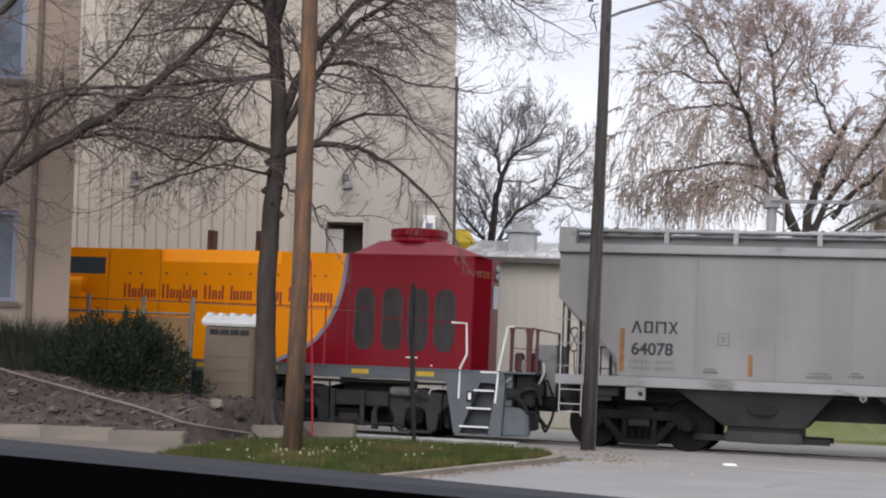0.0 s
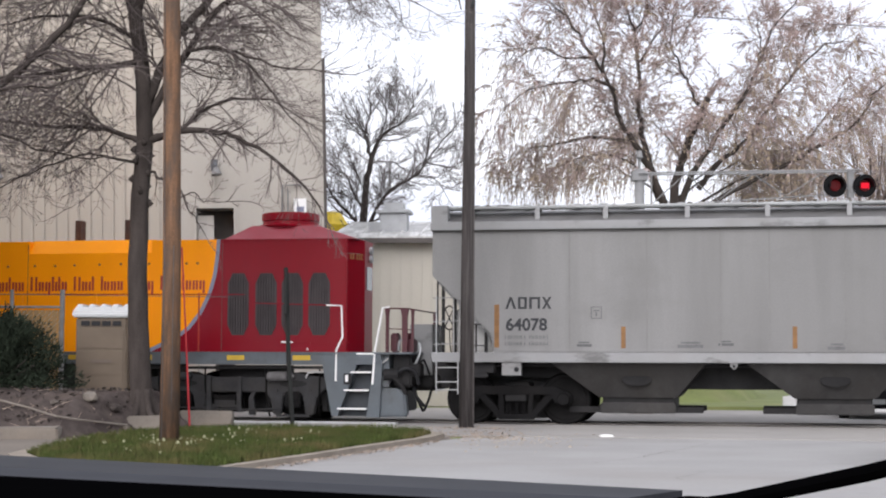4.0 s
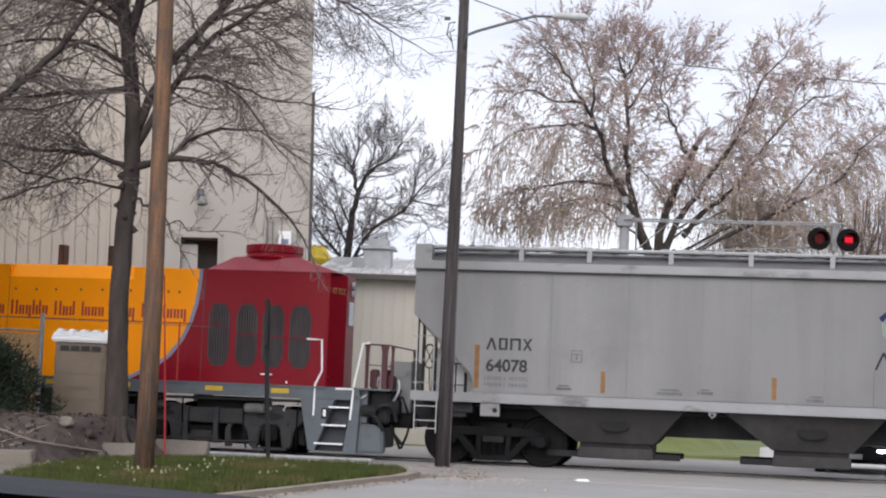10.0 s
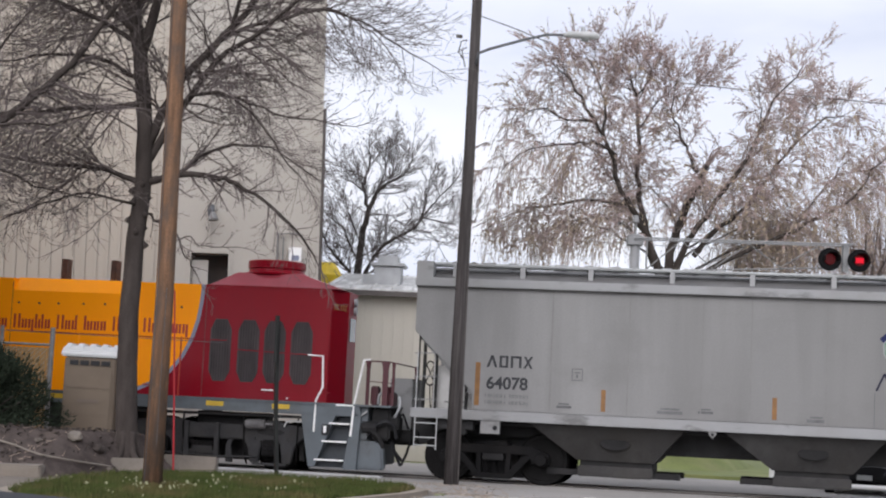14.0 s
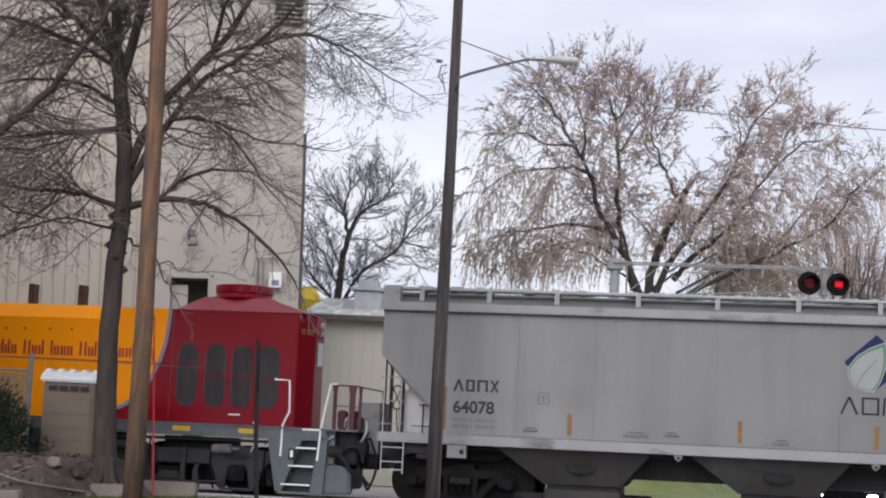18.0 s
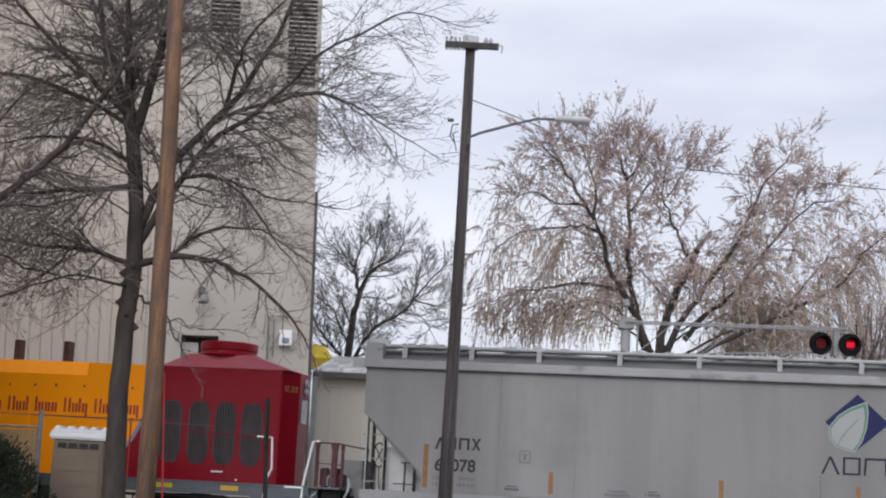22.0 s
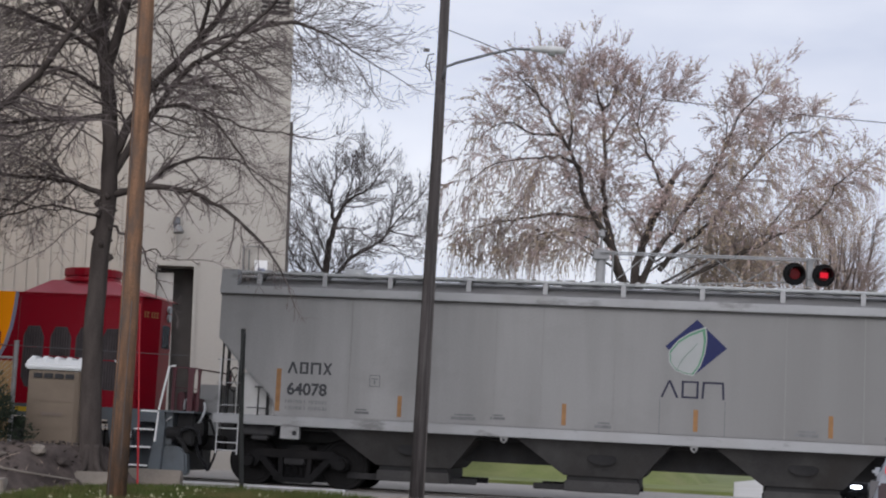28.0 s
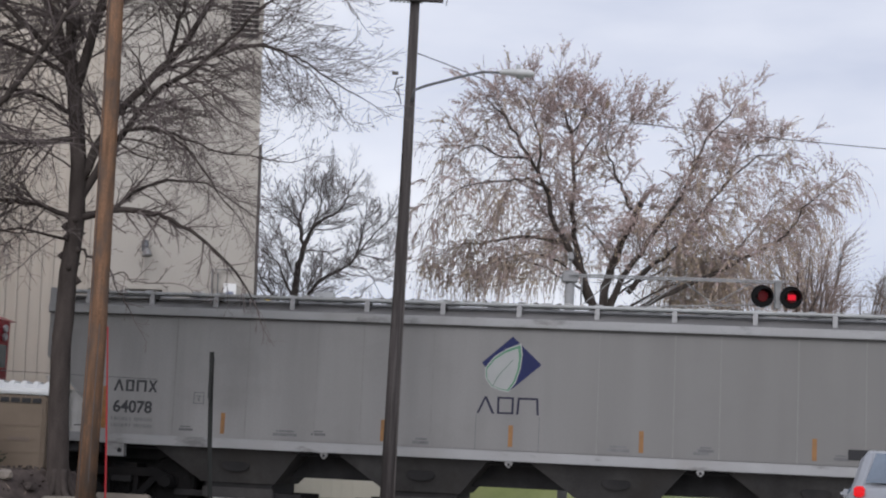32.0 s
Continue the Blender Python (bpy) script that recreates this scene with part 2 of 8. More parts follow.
M = {
    "concrete": material("concrete", (0.285, 0.28, 0.274), 0.9, vary=0.14, scale=0.5, fine=18, bump=0.15, dirt=(0.22, 0.2, 0.18), dirt_amount=0.45),
    "asphalt": material("asphalt", (0.275, 0.262, 0.247), 0.92, vary=0.16, scale=0.4, fine=60, bump=0.25, dirt=(0.33, 0.31, 0.28), dirt_amount=0.5),
    "kerb": material("kerb", (0.25, 0.215, 0.175), 0.9, vary=0.2, scale=2, fine=25, bump=0.3, dirt=(0.2, 0.17, 0.13), dirt_amount=0.5),
    "grass": material("grass", (0.04, 0.05, 0.018), 0.95, vary=0.4, scale=2.2, fine=50, bump=0.4, dirt=(0.1, 0.08, 0.045), dirt_amount=0.7, spec=0.1),
    "far_grass": material("far_grass", (0.13, 0.155, 0.045), 0.9, vary=0.3, scale=0.6, fine=12, bump=0.2, dirt=(0.26, 0.24, 0.12), dirt_amount=0.5),
    "blade": material("blade", (0.05, 0.068, 0.018), 0.8, vary=0.5, scale=2.5, fine=10, bump=0, dirt=(0.1, 0.085, 0.035), dirt_amount=0.6, patch=(0.14, 0.105, 0.05), patch_amount=0.75, patch_scale=(0.8, 0.5, 0.8), patch_size=(0.5, 0.66), spec=0.12),
    "mulch": material("mulch", (0.074, 0.06, 0.055), 0.95, vary=0.4, scale=4, fine=45, bump=0.9, dirt=(0.12, 0.095, 0.08), dirt_amount=0.5, patch=(0.035, 0.028, 0.026), patch_amount=0.6, patch_scale=(2.0, 2.0, 2.0), spec=0.1),
    "gravel": material("gravel", (0.3, 0.265, 0.225), 0.95, vary=0.4, scale=3, fine=35, bump=0.8),
    "hopper": material("hopper", (0.205, 0.203, 0.2), 0.55, vary=0.18, scale=1.7, fine=30, bump=0.02, streak=0.12, dirt=(0.13, 0.127, 0.122), dirt_amount=0.5, patch=(0.11, 0.106, 0.1), patch_amount=0.42, patch_scale=(0.35, 0.8, 0.5), patch_size=(0.5, 0.74), spec=0.3, end_tone=(1.0, 12.0, 0.75, (0.125, 0.122, 0.117))),
    "lug": material("lug", (0.2, 0.198, 0.195), 0.7, vary=0.4, scale=9, fine=30, bump=0.2, dirt=(0.05, 0.047, 0.043), dirt_amount=0.9),
    "weld": material("weld", (0.178, 0.175, 0.17), 0.6, vary=0.2, scale=2, bump=0, spec=0.3),
    # roof grey darkened for dirt and for shade under the running board
    "hopper_roof": material("hopper_roof", (0.125, 0.123, 0.122), 0.6, vary=0.25, scale=1.2, fine=25, bump=0.03, dirt=(0.08, 0.077, 0.073), dirt_amount=0.7, patch=(0.24, 0.238, 0.235), patch_amount=0.6, patch_scale=(0.6, 1.5, 3.0), patch_size=(0.55, 0.72), spec=0.3),
    "hopper_trim": material("hopper_trim", (0.245, 0.247, 0.25), 0.55, vary=0.1, scale=1.5, fine=30, bump=0.03, dirt=(0.2, 0.19, 0.18), dirt_amount=0.5, patch=(0.065, 0.062, 0.06), patch_amount=0.7, patch_scale=(1.1, 2.2, 3.2), patch_size=(0.56, 0.69)),
    "board_pale": material("board_pale", (0.36, 0.37, 0.375), 0.5, vary=0.14, scale=1.5, fine=30, bump=0.03, dirt=(0.2, 0.19, 0.18), dirt_amount=0.6, patch=(0.07, 0.066, 0.06), patch_amount=0.7, patch_scale=(1.4, 2.2, 3.2), patch_size=(0.6, 0.7)),
    "grain_dirt": material("grain_dirt", (0.09, 0.08, 0.065), 0.9, vary=0.3, scale=8, fine=40, bump=0.3),
    # the sides' grey set much darker, for the parts below the sill
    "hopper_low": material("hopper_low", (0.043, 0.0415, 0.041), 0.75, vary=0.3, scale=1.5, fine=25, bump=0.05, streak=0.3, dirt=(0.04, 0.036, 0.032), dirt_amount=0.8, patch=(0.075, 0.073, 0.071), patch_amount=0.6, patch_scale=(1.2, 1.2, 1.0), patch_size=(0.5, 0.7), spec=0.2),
    "yellow": material("yellow", (0.97, 0.325, 0.0024), 0.35, spec=0.12, vary=0.05, scale=1.2, fine=20, bump=0.01, streak=0.3, dirt=(0.9, 0.29, 0.006), dirt_amount=0.3),
    "red": material("red", (0.205, 0.0015, 0.01), 0.3, spec=0.16, vary=0.08, scale=1.2, fine=20, bump=0.02, streak=0.3, dirt=(0.2, 0.012, 0.025), dirt_amount=0.4),
    "letter_red": material("letter_red", (0.34, 0.03, 0.012), 0.5, vary=0.05, bump=0),
    "stripe": material("stripe", (0.2, 0.22, 0.3), 0.5, vary=0.06, bump=0),
    "steel_blue": material("steel_blue", (0.09, 0.106, 0.12), 0.55, vary=0.14, scale=2, fine=25, bump=0.03, dirt=(0.08, 0.085, 0.09), dirt_amount=0.7, patch=(0.05, 0.05, 0.05), patch_amount=0.6, patch_scale=(2.5, 2.5, 2.5), patch_size=(0.54, 0.7)),
    # the steps' blue-grey darkened: shade in the well is in the colour
    "step_shade": material("step_shade", (0.04, 0.047, 0.056), 0.6, vary=0.2, scale=3, fine=25, bump=0.03),
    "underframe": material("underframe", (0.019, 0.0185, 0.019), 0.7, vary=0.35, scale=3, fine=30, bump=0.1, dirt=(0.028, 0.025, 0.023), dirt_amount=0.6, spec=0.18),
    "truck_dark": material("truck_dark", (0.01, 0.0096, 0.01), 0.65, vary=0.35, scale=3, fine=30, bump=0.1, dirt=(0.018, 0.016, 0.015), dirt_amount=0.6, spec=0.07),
    "cylinder_grey": material("cylinder_grey", (0.13, 0.125, 0.125), 0.6, vary=0.3, scale=5, fine=30, bump=0.05, dirt=(0.06, 0.055, 0.05), dirt_amount=0.7, spec=0.2),
    "truck_grey": material("truck_grey", (0.04, 0.0395, 0.041), 0.65, vary=0.35, scale=3, fine=30, bump=0.1, dirt=(0.05, 0.046, 0.042), dirt_amount=0.7, spec=0.12),
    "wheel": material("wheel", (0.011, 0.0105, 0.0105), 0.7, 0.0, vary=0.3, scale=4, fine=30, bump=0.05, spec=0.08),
    "rail": material("rail", (0.22, 0.19, 0.17), 0.4, 0.7, vary=0.3, scale=2, fine=30, bump=0.05),
    "pale_grey": material("pale_grey", (0.45, 0.455, 0.455), 0.6, vary=0.12, scale=4, fine=30, bump=0.02, dirt=(0.25, 0.245, 0.24), dirt_amount=0.6),
    "driveway": material("driveway", (0.165, 0.143, 0.122), 0.92, vary=0.2, scale=0.7, fine=30, bump=0.2, dirt=(0.13, 0.11, 0.09), dirt_amount=0.6),
    "stroke": material("stroke", (0.012, 0.012, 0.03), 0.5, vary=0.1, bump=0, spec=0.2),
    "fence_board": material("fence_board", (0.3, 0.19, 0.085), 0.85, vary=0.25, scale=2, fine=25, bump=0.1, streak=0.2, dirt=(0.17, 0.115, 0.07), dirt_amount=0.7),
    "groove": material("groove", (0.03, 0.028, 0.027), 0.95, vary=0.4, scale=2, fine=20, bump=0.1, spec=0.1),
    "crack": material("crack", (0.19, 0.18, 0.168), 0.95, vary=0.3, scale=2, fine=20, bump=0.1),
    "hopper_grime": material("hopper_grime", (0.115, 0.115, 0.117), 0.7, vary=0.3, scale=6, bump=0),
    "dark_steel": material("dark_steel", (0.1, 0.103, 0.112), 0.5, 0.0, vary=0.15, scale=4, fine=30, bump=0.03),
    "far_leaf": material("far_leaf", (0.26, 0.185, 0.13), 0.85, vary=0.4, scale=0.4, fine=4, bump=0, dirt=(0.16, 0.125, 0.11), dirt_amount=0.7),
    "dirt": material("dirt", (0.225, 0.19, 0.155), 0.95, vary=0.3, scale=3, fine=40, bump=0.5, dirt=(0.3, 0.27, 0.235), dirt_amount=0.7, spec=0.1),
    "rock": material("rock", (0.13, 0.112, 0.097), 0.95, vary=0.3, scale=4, fine=30, bump=0.5, dirt=(0.07, 0.058, 0.05), dirt_amount=0.6, spec=0.1),
    "end_white": material("end_white", (0.42, 0.415, 0.405), 0.5, vary=0.1, scale=3, fine=25, bump=0.02, dirt=(0.36, 0.34, 0.31), dirt_amount=0.5),
    "white": material("white", (0.8, 0.8, 0.79), 0.45, vary=0.06, scale=3, bump=0.01),
    "black": material("black", (0.02, 0.02, 0.022), 0.5, vary=0.2, bump=0.02, spec=0.2),
    "letter": material("letter", (0.035, 0.036, 0.04), 0.6, vary=0.15, scale=6, bump=0, spec=0.2),
    "faint": material("faint", (0.085, 0.085, 0.088), 0.6, vary=0.2, scale=8, bump=0),
    "amber": material("amber", (0.19, 0.088, 0.022), 0.55, vary=0.3, scale=5, bump=0),
    "yellow_mark": material("yellow_mark", (0.5, 0.33, 0.02), 0.5, vary=0.1, scale=5, bump=0),
    "number_tan": material("number_tan", (0.3, 0.17, 0.06), 0.5, vary=0.1, scale=5, bump=0),
    "navy": material("navy", (0.008, 0.012, 0.06), 0.5, vary=0.08, bump=0, spec=0.2),
    "leaf_white": material("leaf_white", (0.235, 0.245, 0.24), 0.5, vary=0.06, bump=0),
    "vein_grey": material("vein_grey", (0.12, 0.16, 0.14), 0.5, vary=0.06, bump=0),
    "leaf_green": material("leaf_green", (0.05, 0.16, 0.085), 0.5, vary=0.06, bump=0),
    "grille": material("grille", (0.048, 0.04, 0.042), 0.5, 0.0, vary=0.5, scale=4, fine=50, bump=0.2, streak=0.4, dirt=(0.085, 0.07, 0.072), dirt_amount=0.8, spec=0.25),
    "grille_bar": material("grille_bar", (0.045, 0.039, 0.04), 0.6, vary=0.4, scale=5, fine=30, bump=0.05, spec=0.12),
    # street concrete with the open-sky brightness put into its colour
    "lit_concrete": material("lit_concrete", (0.46, 0.45, 0.43), 0.9, vary=0.12, scale=0.5, fine=18, bump=0.1, dirt=(0.36, 0.34, 0.31), dirt_amount=0.4),
    # lower body colour with the shade on the car put into it
    "car_low": material("car_low", (0.03, 0.026, 0.029), 0.35, 0.1, vary=0.15, scale=2, bump=0),
    # lower rear colour: shade and red tail-light glow are mixed in
    "maroon": material("maroon", (0.022, 0.006, 0.009), 0.35, 0.0, vary=0.1, scale=2, bump=0),
    "door_grey": material("door_grey", (0.4, 0.38, 0.35), 0.6, vary=0.1, scale=1, fine=20, bump=0.03, streak=0.2),
    "dark_red": material("dark_red", (0.055, 0.004, 0.01), 0.5, vary=0.15, bump=0.02),
    "pipe_rust": material("pipe_rust", (0.07, 0.035, 0.024), 0.85, vary=0.4, scale=7, fine=30, bump=0.2, dirt=(0.03, 0.02, 0.018), dirt_amount=0.7),
    # crimson with the roof's pale sky reflection put into the colour
    "red_sheen": material("red_sheen", (0.24, 0.02, 0.033), 0.35, vary=0.2, scale=1.5, fine=20, bump=0.03, dirt=(0.3, 0.07, 0.085), dirt_amount=0.7, spec=0.5),
    "rust": material("rust", (0.13, 0.055, 0.03), 0.8, vary=0.3, scale=5, bump=0.1),
    "siding": material("siding", (0.43, 0.39, 0.335), 0.6, vary=0.06, scale=0.5, fine=20, bump=0.02, streak=0.15, dirt=(0.38, 0.33, 0.265), dirt_amount=0.35, spec=0.2),
    "siding_smooth": material("siding_smooth", (0.41, 0.385, 0.345), 0.7, vary=0.06, scale=0.5, fine=20, bump=0.02, streak=0.2, dirt=(0.35, 0.32, 0.275), dirt_amount=0.4, spec=0.2),
    "shed_wall": material("shed_wall", (0.43, 0.405, 0.35), 0.6, vary=0.07, scale=0.6, fine=20, bump=0.02, streak=0.15, dirt=(0.36, 0.33, 0.29), dirt_amount=0.35),
    "shed_roof": material("shed_roof", (0.5, 0.5, 0.49), 0.45, 0.0, vary=0.25, scale=1.2, fine=15, bump=0.05, dirt=(0.26, 0.25, 0.24), dirt_amount=0.7, patch=(0.85, 0.85, 0.84), patch_amount=0.85, patch_scale=(2.2, 0.7, 2.2), patch_size=(0.5, 0.6)),
    "stucco": material("stucco", (0.33, 0.265, 0.215), 0.9, vary=0.1, scale=0.8, fine=50, bump=0.25, dirt=(0.24, 0.19, 0.155), dirt_amount=0.5, spec=0.1),
    "stucco_band": material("stucco_band", (0.15, 0.118, 0.095), 0.9, vary=0.1, scale=1, fine=50, bump=0.2),
    "dark_trim": material("dark_trim", (0.07, 0.06, 0.055), 0.6, vary=0.2, bump=0.03),
    "galvanised": material("galvanised", (0.36, 0.37, 0.38), 0.5, 0.3, vary=0.15, scale=4, fine=30, bump=0.03),
    "signal_grey": material("signal_grey", (0.23, 0.232, 0.235), 0.55, 0.1, vary=0.18, scale=4, fine=30, bump=0.03, dirt=(0.14, 0.135, 0.13), dirt_amount=0.5),
    "pole_grey": material("pole_grey", (0.062, 0.055, 0.054), 0.9, vary=0.55, scale=26, fine=70, bump=0.8, streak=0.04, dirt=(0.09, 0.084, 0.08), dirt_amount=0.7, patch=(0.038, 0.034, 0.033), patch_amount=0.7, patch_scale=(9, 9, 0.5), patch_size=(0.5, 0.6), spec=0.15),
    "pole_brown": material("pole_brown", (0.165, 0.095, 0.058), 0.9, vary=0.5, scale=14, fine=45, bump=0.9, streak=0.09, dirt=(0.105, 0.07, 0.05), dirt_amount=0.8, patch=(0.085, 0.066, 0.056), patch_amount=0.75, patch_scale=(5, 5, 2.2), patch_size=(0.44, 0.62), spec=0.12),
    "bark": material("bark", (0.052, 0.043, 0.039), 0.95, vary=0.4, scale=6, fine=40, bump=0.6, streak=0.3, spec=0.15),
    "twig": material("twig", (0.12, 0.1, 0.096), 0.9, vary=0.25, scale=1.0, fine=8, bump=0, spec=0.15),
    "far_twig": material("far_twig", (0.135, 0.118, 0.118), 0.9, vary=0.25, scale=1.0, fine=8, bump=0, spec=0.15),
    "willow_twig": material("willow_twig", (0.23, 0.18, 0.168), 0.9, vary=0.3, scale=0.6, fine=5, bump=0),
    "willow_leaf": material("willow_leaf", (0.46, 0.36, 0.345), 0.8, vary=0.35, scale=0.5, fine=4, bump=0, dirt=(0.42, 0.31, 0.27), dirt_amount=0.6),
    "willow_tan": material("willow_tan", (0.46, 0.37, 0.26), 0.8, vary=0.35, scale=0.5, fine=4, bump=0, dirt=(0.28, 0.21, 0.14), dirt_amount=0.6),
    "evergreen": material("evergreen", (0.024, 0.032, 0.021), 0.85, vary=0.5, scale=3, fine=20, bump=0.2, spec=0.12),
    "ornamental": material("ornamental", (0.026, 0.031, 0.02), 0.8, vary=0.4, scale=3, fine=20, bump=0.1),
    "stone": material("stone", (0.18, 0.158, 0.135), 0.9, vary=0.25, scale=2, fine=25, bump=0.4, dirt=(0.22, 0.18, 0.14), dirt_amount=0.5),
    "toilet": material("toilet", (0.135, 0.1, 0.068), 0.6, vary=0.08, scale=3, fine=30, bump=0.03, dirt=(0.11, 0.08, 0.054), dirt_amount=0.6),
    "toilet_roof": material("toilet_roof", (0.62, 0.63, 0.63), 0.5, vary=0.08, scale=4, bump=0.02),
    "marker_red": material("marker_red", (0.36, 0.02, 0.025), 0.5, vary=0.1, bump=0),
    "post_green": material("post_green", (0.022, 0.023, 0.022), 0.7, vary=0.2, bump=0.05, spec=0.15),
    "signal_black": material("signal_black", (0.005, 0.005, 0.0055), 0.6, vary=0.2, bump=0, spec=0.1),
    "red_dim": glow("red_dim", (0.14, 0.003, 0.006), 0.35),
    "red_lit": glow("red_lit", (0.8, 0.008, 0.03), 1.0),
    "headlight": glow("headlight", (0.85, 0.88, 1.0), 14.0),
    "taillight": glow("taillight", (0.75, 0.01, 0.015), 0.9),
    "car_dark": material("car_dark", (0.02, 0.021, 0.025), 0.25, 0.2, vary=0.08, scale=2, bump=0),
    "car_silver": material("car_silver", (0.26, 0.27, 0.29), 0.3, 0.35, vary=0.08, scale=2, bump=0, spec=0.4),
    "tyre": material("tyre", (0.02, 0.02, 0.02), 0.9, vary=0.2, bump=0.05, spec=0.15),
    "plate": material("plate", (0.55, 0.56, 0.56), 0.5, vary=0.05, bump=0),
    "dash_black": material("dash_black", (0.0015, 0.0015, 0.0017), 1.0, spec=0.0, vary=0.2, scale=8, bump=0),
    "dash_grey": material("dash_grey", (0.085, 0.092, 0.11), 0.9, spec=0.1, vary=0.12, scale=8, bump=0.02),
    "dash_lip": material("dash_lip", (0.03, 0.032, 0.038), 0.8, spec=0.2, vary=0.15, scale=8, bump=0.02),
    "hood_paint": material("hood_paint", (0.012, 0.0125, 0.014), 0.8, 0.0, vary=0.2, scale=3, bump=0, spec=0.05),
    "crane_yellow": material("crane_yellow", (0.7, 0.5, 0.03), 0.5, vary=0.15, bump=0.02),
    "litter": material("litter", (0.8, 0.8, 0.78), 0.7, vary=0.1, bump=0.05),
    "dull_steel": material("dull_steel", (0.2, 0.2, 0.2), 0.65, 0.1, vary=0.3, scale=5, fine=30, bump=0.05, dirt=(0.13, 0.11, 0.09), dirt_amount=0.6),
    "dandelion": material("dandelion", (0.3, 0.3, 0.18), 0.8, vary=0.3, bump=0),
    "dead_leaf": material("dead_leaf", (0.3, 0.235, 0.185), 0.9, vary=0.5, scale=1.0, fine=3, bump=0),
}
M["glass"] = material("glass", (0.05, 0.07, 0.09), 0.06, vary=0.1, scale=1.0, bump=0)
M["glass_sky"] = material("glass_sky", (0.1, 0.125, 0.16), 0.05, vary=0.3, scale=1.5, bump=0)


# ---- mesh helpers ----
class Mesh:
    """Vertices and faces of one part, gathered from simple forms."""

    def __init__(self):
        self.v, self.f = [], []

    def box(self, x0, y0, z0, x1, y1, z1):
        k = len(self.v)
        self.v += [(x0, y0, z0), (x1, y0, z0), (x1, y1, z0), (x0, y1, z0), (x0, y0, z1), (x1, y0, z1), (x1, y1, z1), (x0, y1, z1)]
        self.f += [tuple(k + i for i in q) for q in ((3, 2, 1, 0), (4, 5, 6, 7), (0, 1, 5, 4), (1, 2, 6, 5), (2, 3, 7, 6), (3, 0, 4, 7))]
        return self

    def prism(self, poly, y0, y1):
        """A polygon of x, z, counter-clockwise seen from -y, drawn out along y."""
        k, n = len(self.v), len(poly)
        self.v += [(x, y0, z) for x, z in poly] + [(x, y1, z) for x, z in poly]
        self.f += [tuple(range(k, k + n)), tuple(range(k + 2 * n - 1, k + n - 1, -1))]
        self.f += [(k + i, k + n + i, k + n + (i + 1) % n, k + (i + 1) % n) for i in range(n)]
        return self

    def along_x(self, poly, x0, x1):
        """A polygon of y, z drawn out along x."""
        k, n = len(self.v), len(poly)
        self.v += [(x0, y, z) for y, z in poly] + [(x1, y, z) for y, z in poly]
        self.f += [tuple(range(k + n - 1, k - 1, -1)), tuple(range(k + n, k + 2 * n))]
        self.f += [(k + i, k + (i + 1) % n, k + n + (i + 1) % n, k + n + i) for i in range(n)]
        return self

    def slab(self, poly, z0, z1):
        """A polygon of x, y, counter-clockwise from above, drawn up from z0 to z1."""
        k, n = len(self.v), len(poly)
        self.v += [(x, y, z0) for x, y in poly] + [(x, y, z1) for x, y in poly]
        self.f += [tuple(range(k + n - 1, k - 1, -1)), tuple(range(k + n, k + 2 * n))]
        self.f += [(k + i, k + (i + 1) % n, k + n + (i + 1) % n, k + n + i) for i in range(n)]
        return self

    def tube(self, pts, radii, n=8):
        """A round bar through points, with a radius at each."""
        pts = [Vector(p) for p in pts]
        if isinstance(radii, (int, float)):
            radii = [radii] * len(pts)
        k = len(self.v)
        for i, p in enumerate(pts):
            d = (pts[min(i + 1, len(pts) - 1)] - pts[max(i - 1, 0)]).normalized()
            a = d.cross(Vector((0.31, 0.95, 0.05)) if abs(d.y) < 0.9 else Vector((1, 0, 0))).normalized()
            b = d.cross(a)
            for j in range(n):
                w = 2 * math.pi * j / n
                q = p + (a * math.cos(w) + b * math.sin(w)) * radii[i]
                self.v.append((q.x, q.y, q.z))
        for i in range(len(pts) - 1):
            for j in range(n):
                self.f.append((k + i * n + j, k + i * n + (j + 1) % n, k + (i + 1) * n + (j + 1) % n, k + (i + 1) * n + j))
        self.f += [tuple(k + j for j in reversed(range(n))), tuple(k + (len(pts) - 1) * n + j for j in range(n))]
        return self

    def quad(self, a, b, c, d):
        k = len(self.v)
        self.v += [tuple(a), tuple(b), tuple(c), tuple(d)]
        self.f.append((k, k + 1, k + 2, k + 3))
        return self

    def tri(self, a, b, c):
        k = len(self.v)
        self.v += [tuple(a), tuple(b), tuple(c)]
        self.f.append((k, k + 1, k + 2))
        return self

    def data(self, name, mat, bevel=0.0, smooth=False):
        me = bpy.data.meshes.new(name)
        me.from_pydata(self.v, [], self.f)
        if bevel:
            bm = bmesh.new()
            bm.from_mesh(me)
            bmesh.ops.recalc_face_normals(bm, faces=bm.faces)
            edges = [e for e in bm.edges if len(e.link_faces) == 2 and e.calc_face_angle(0) > 0.5]
            bmesh.ops.bevel(bm, geom=edges, offset=bevel, segments=2, affect="EDGES", clamp_overlap=True)
            bm.to_mesh(me)
            bm.free()
        me.materials.append(mat)
        if smooth:
            me.polygons.foreach_set("use_smooth", [True] * len(me.polygons))
        me.update()
        return me


def part(name, mesh, mat, parent, label="", bevel=0.0, smooth=False):
    ob = new(name, mesh.data(name, mat, bevel, smooth))
    ob.parent = parent
    if label:
        tagged(ob, label)
    return ob


def thing(name, label, category, m=None, group="", kind=""):
    ob = new(name)
    ob.matrix_basis = m or Matrix()
    return tagged(ob, label, category, group, kind)


def single(name, mesh, mat, label, category, m=None, group="", kind="", bevel=0.0, smooth=False):
    ob = new(name, mesh.data(name, mat, bevel, smooth))
    ob.matrix_basis = m or Matrix()
    return tagged(ob, label, category, group, kind)


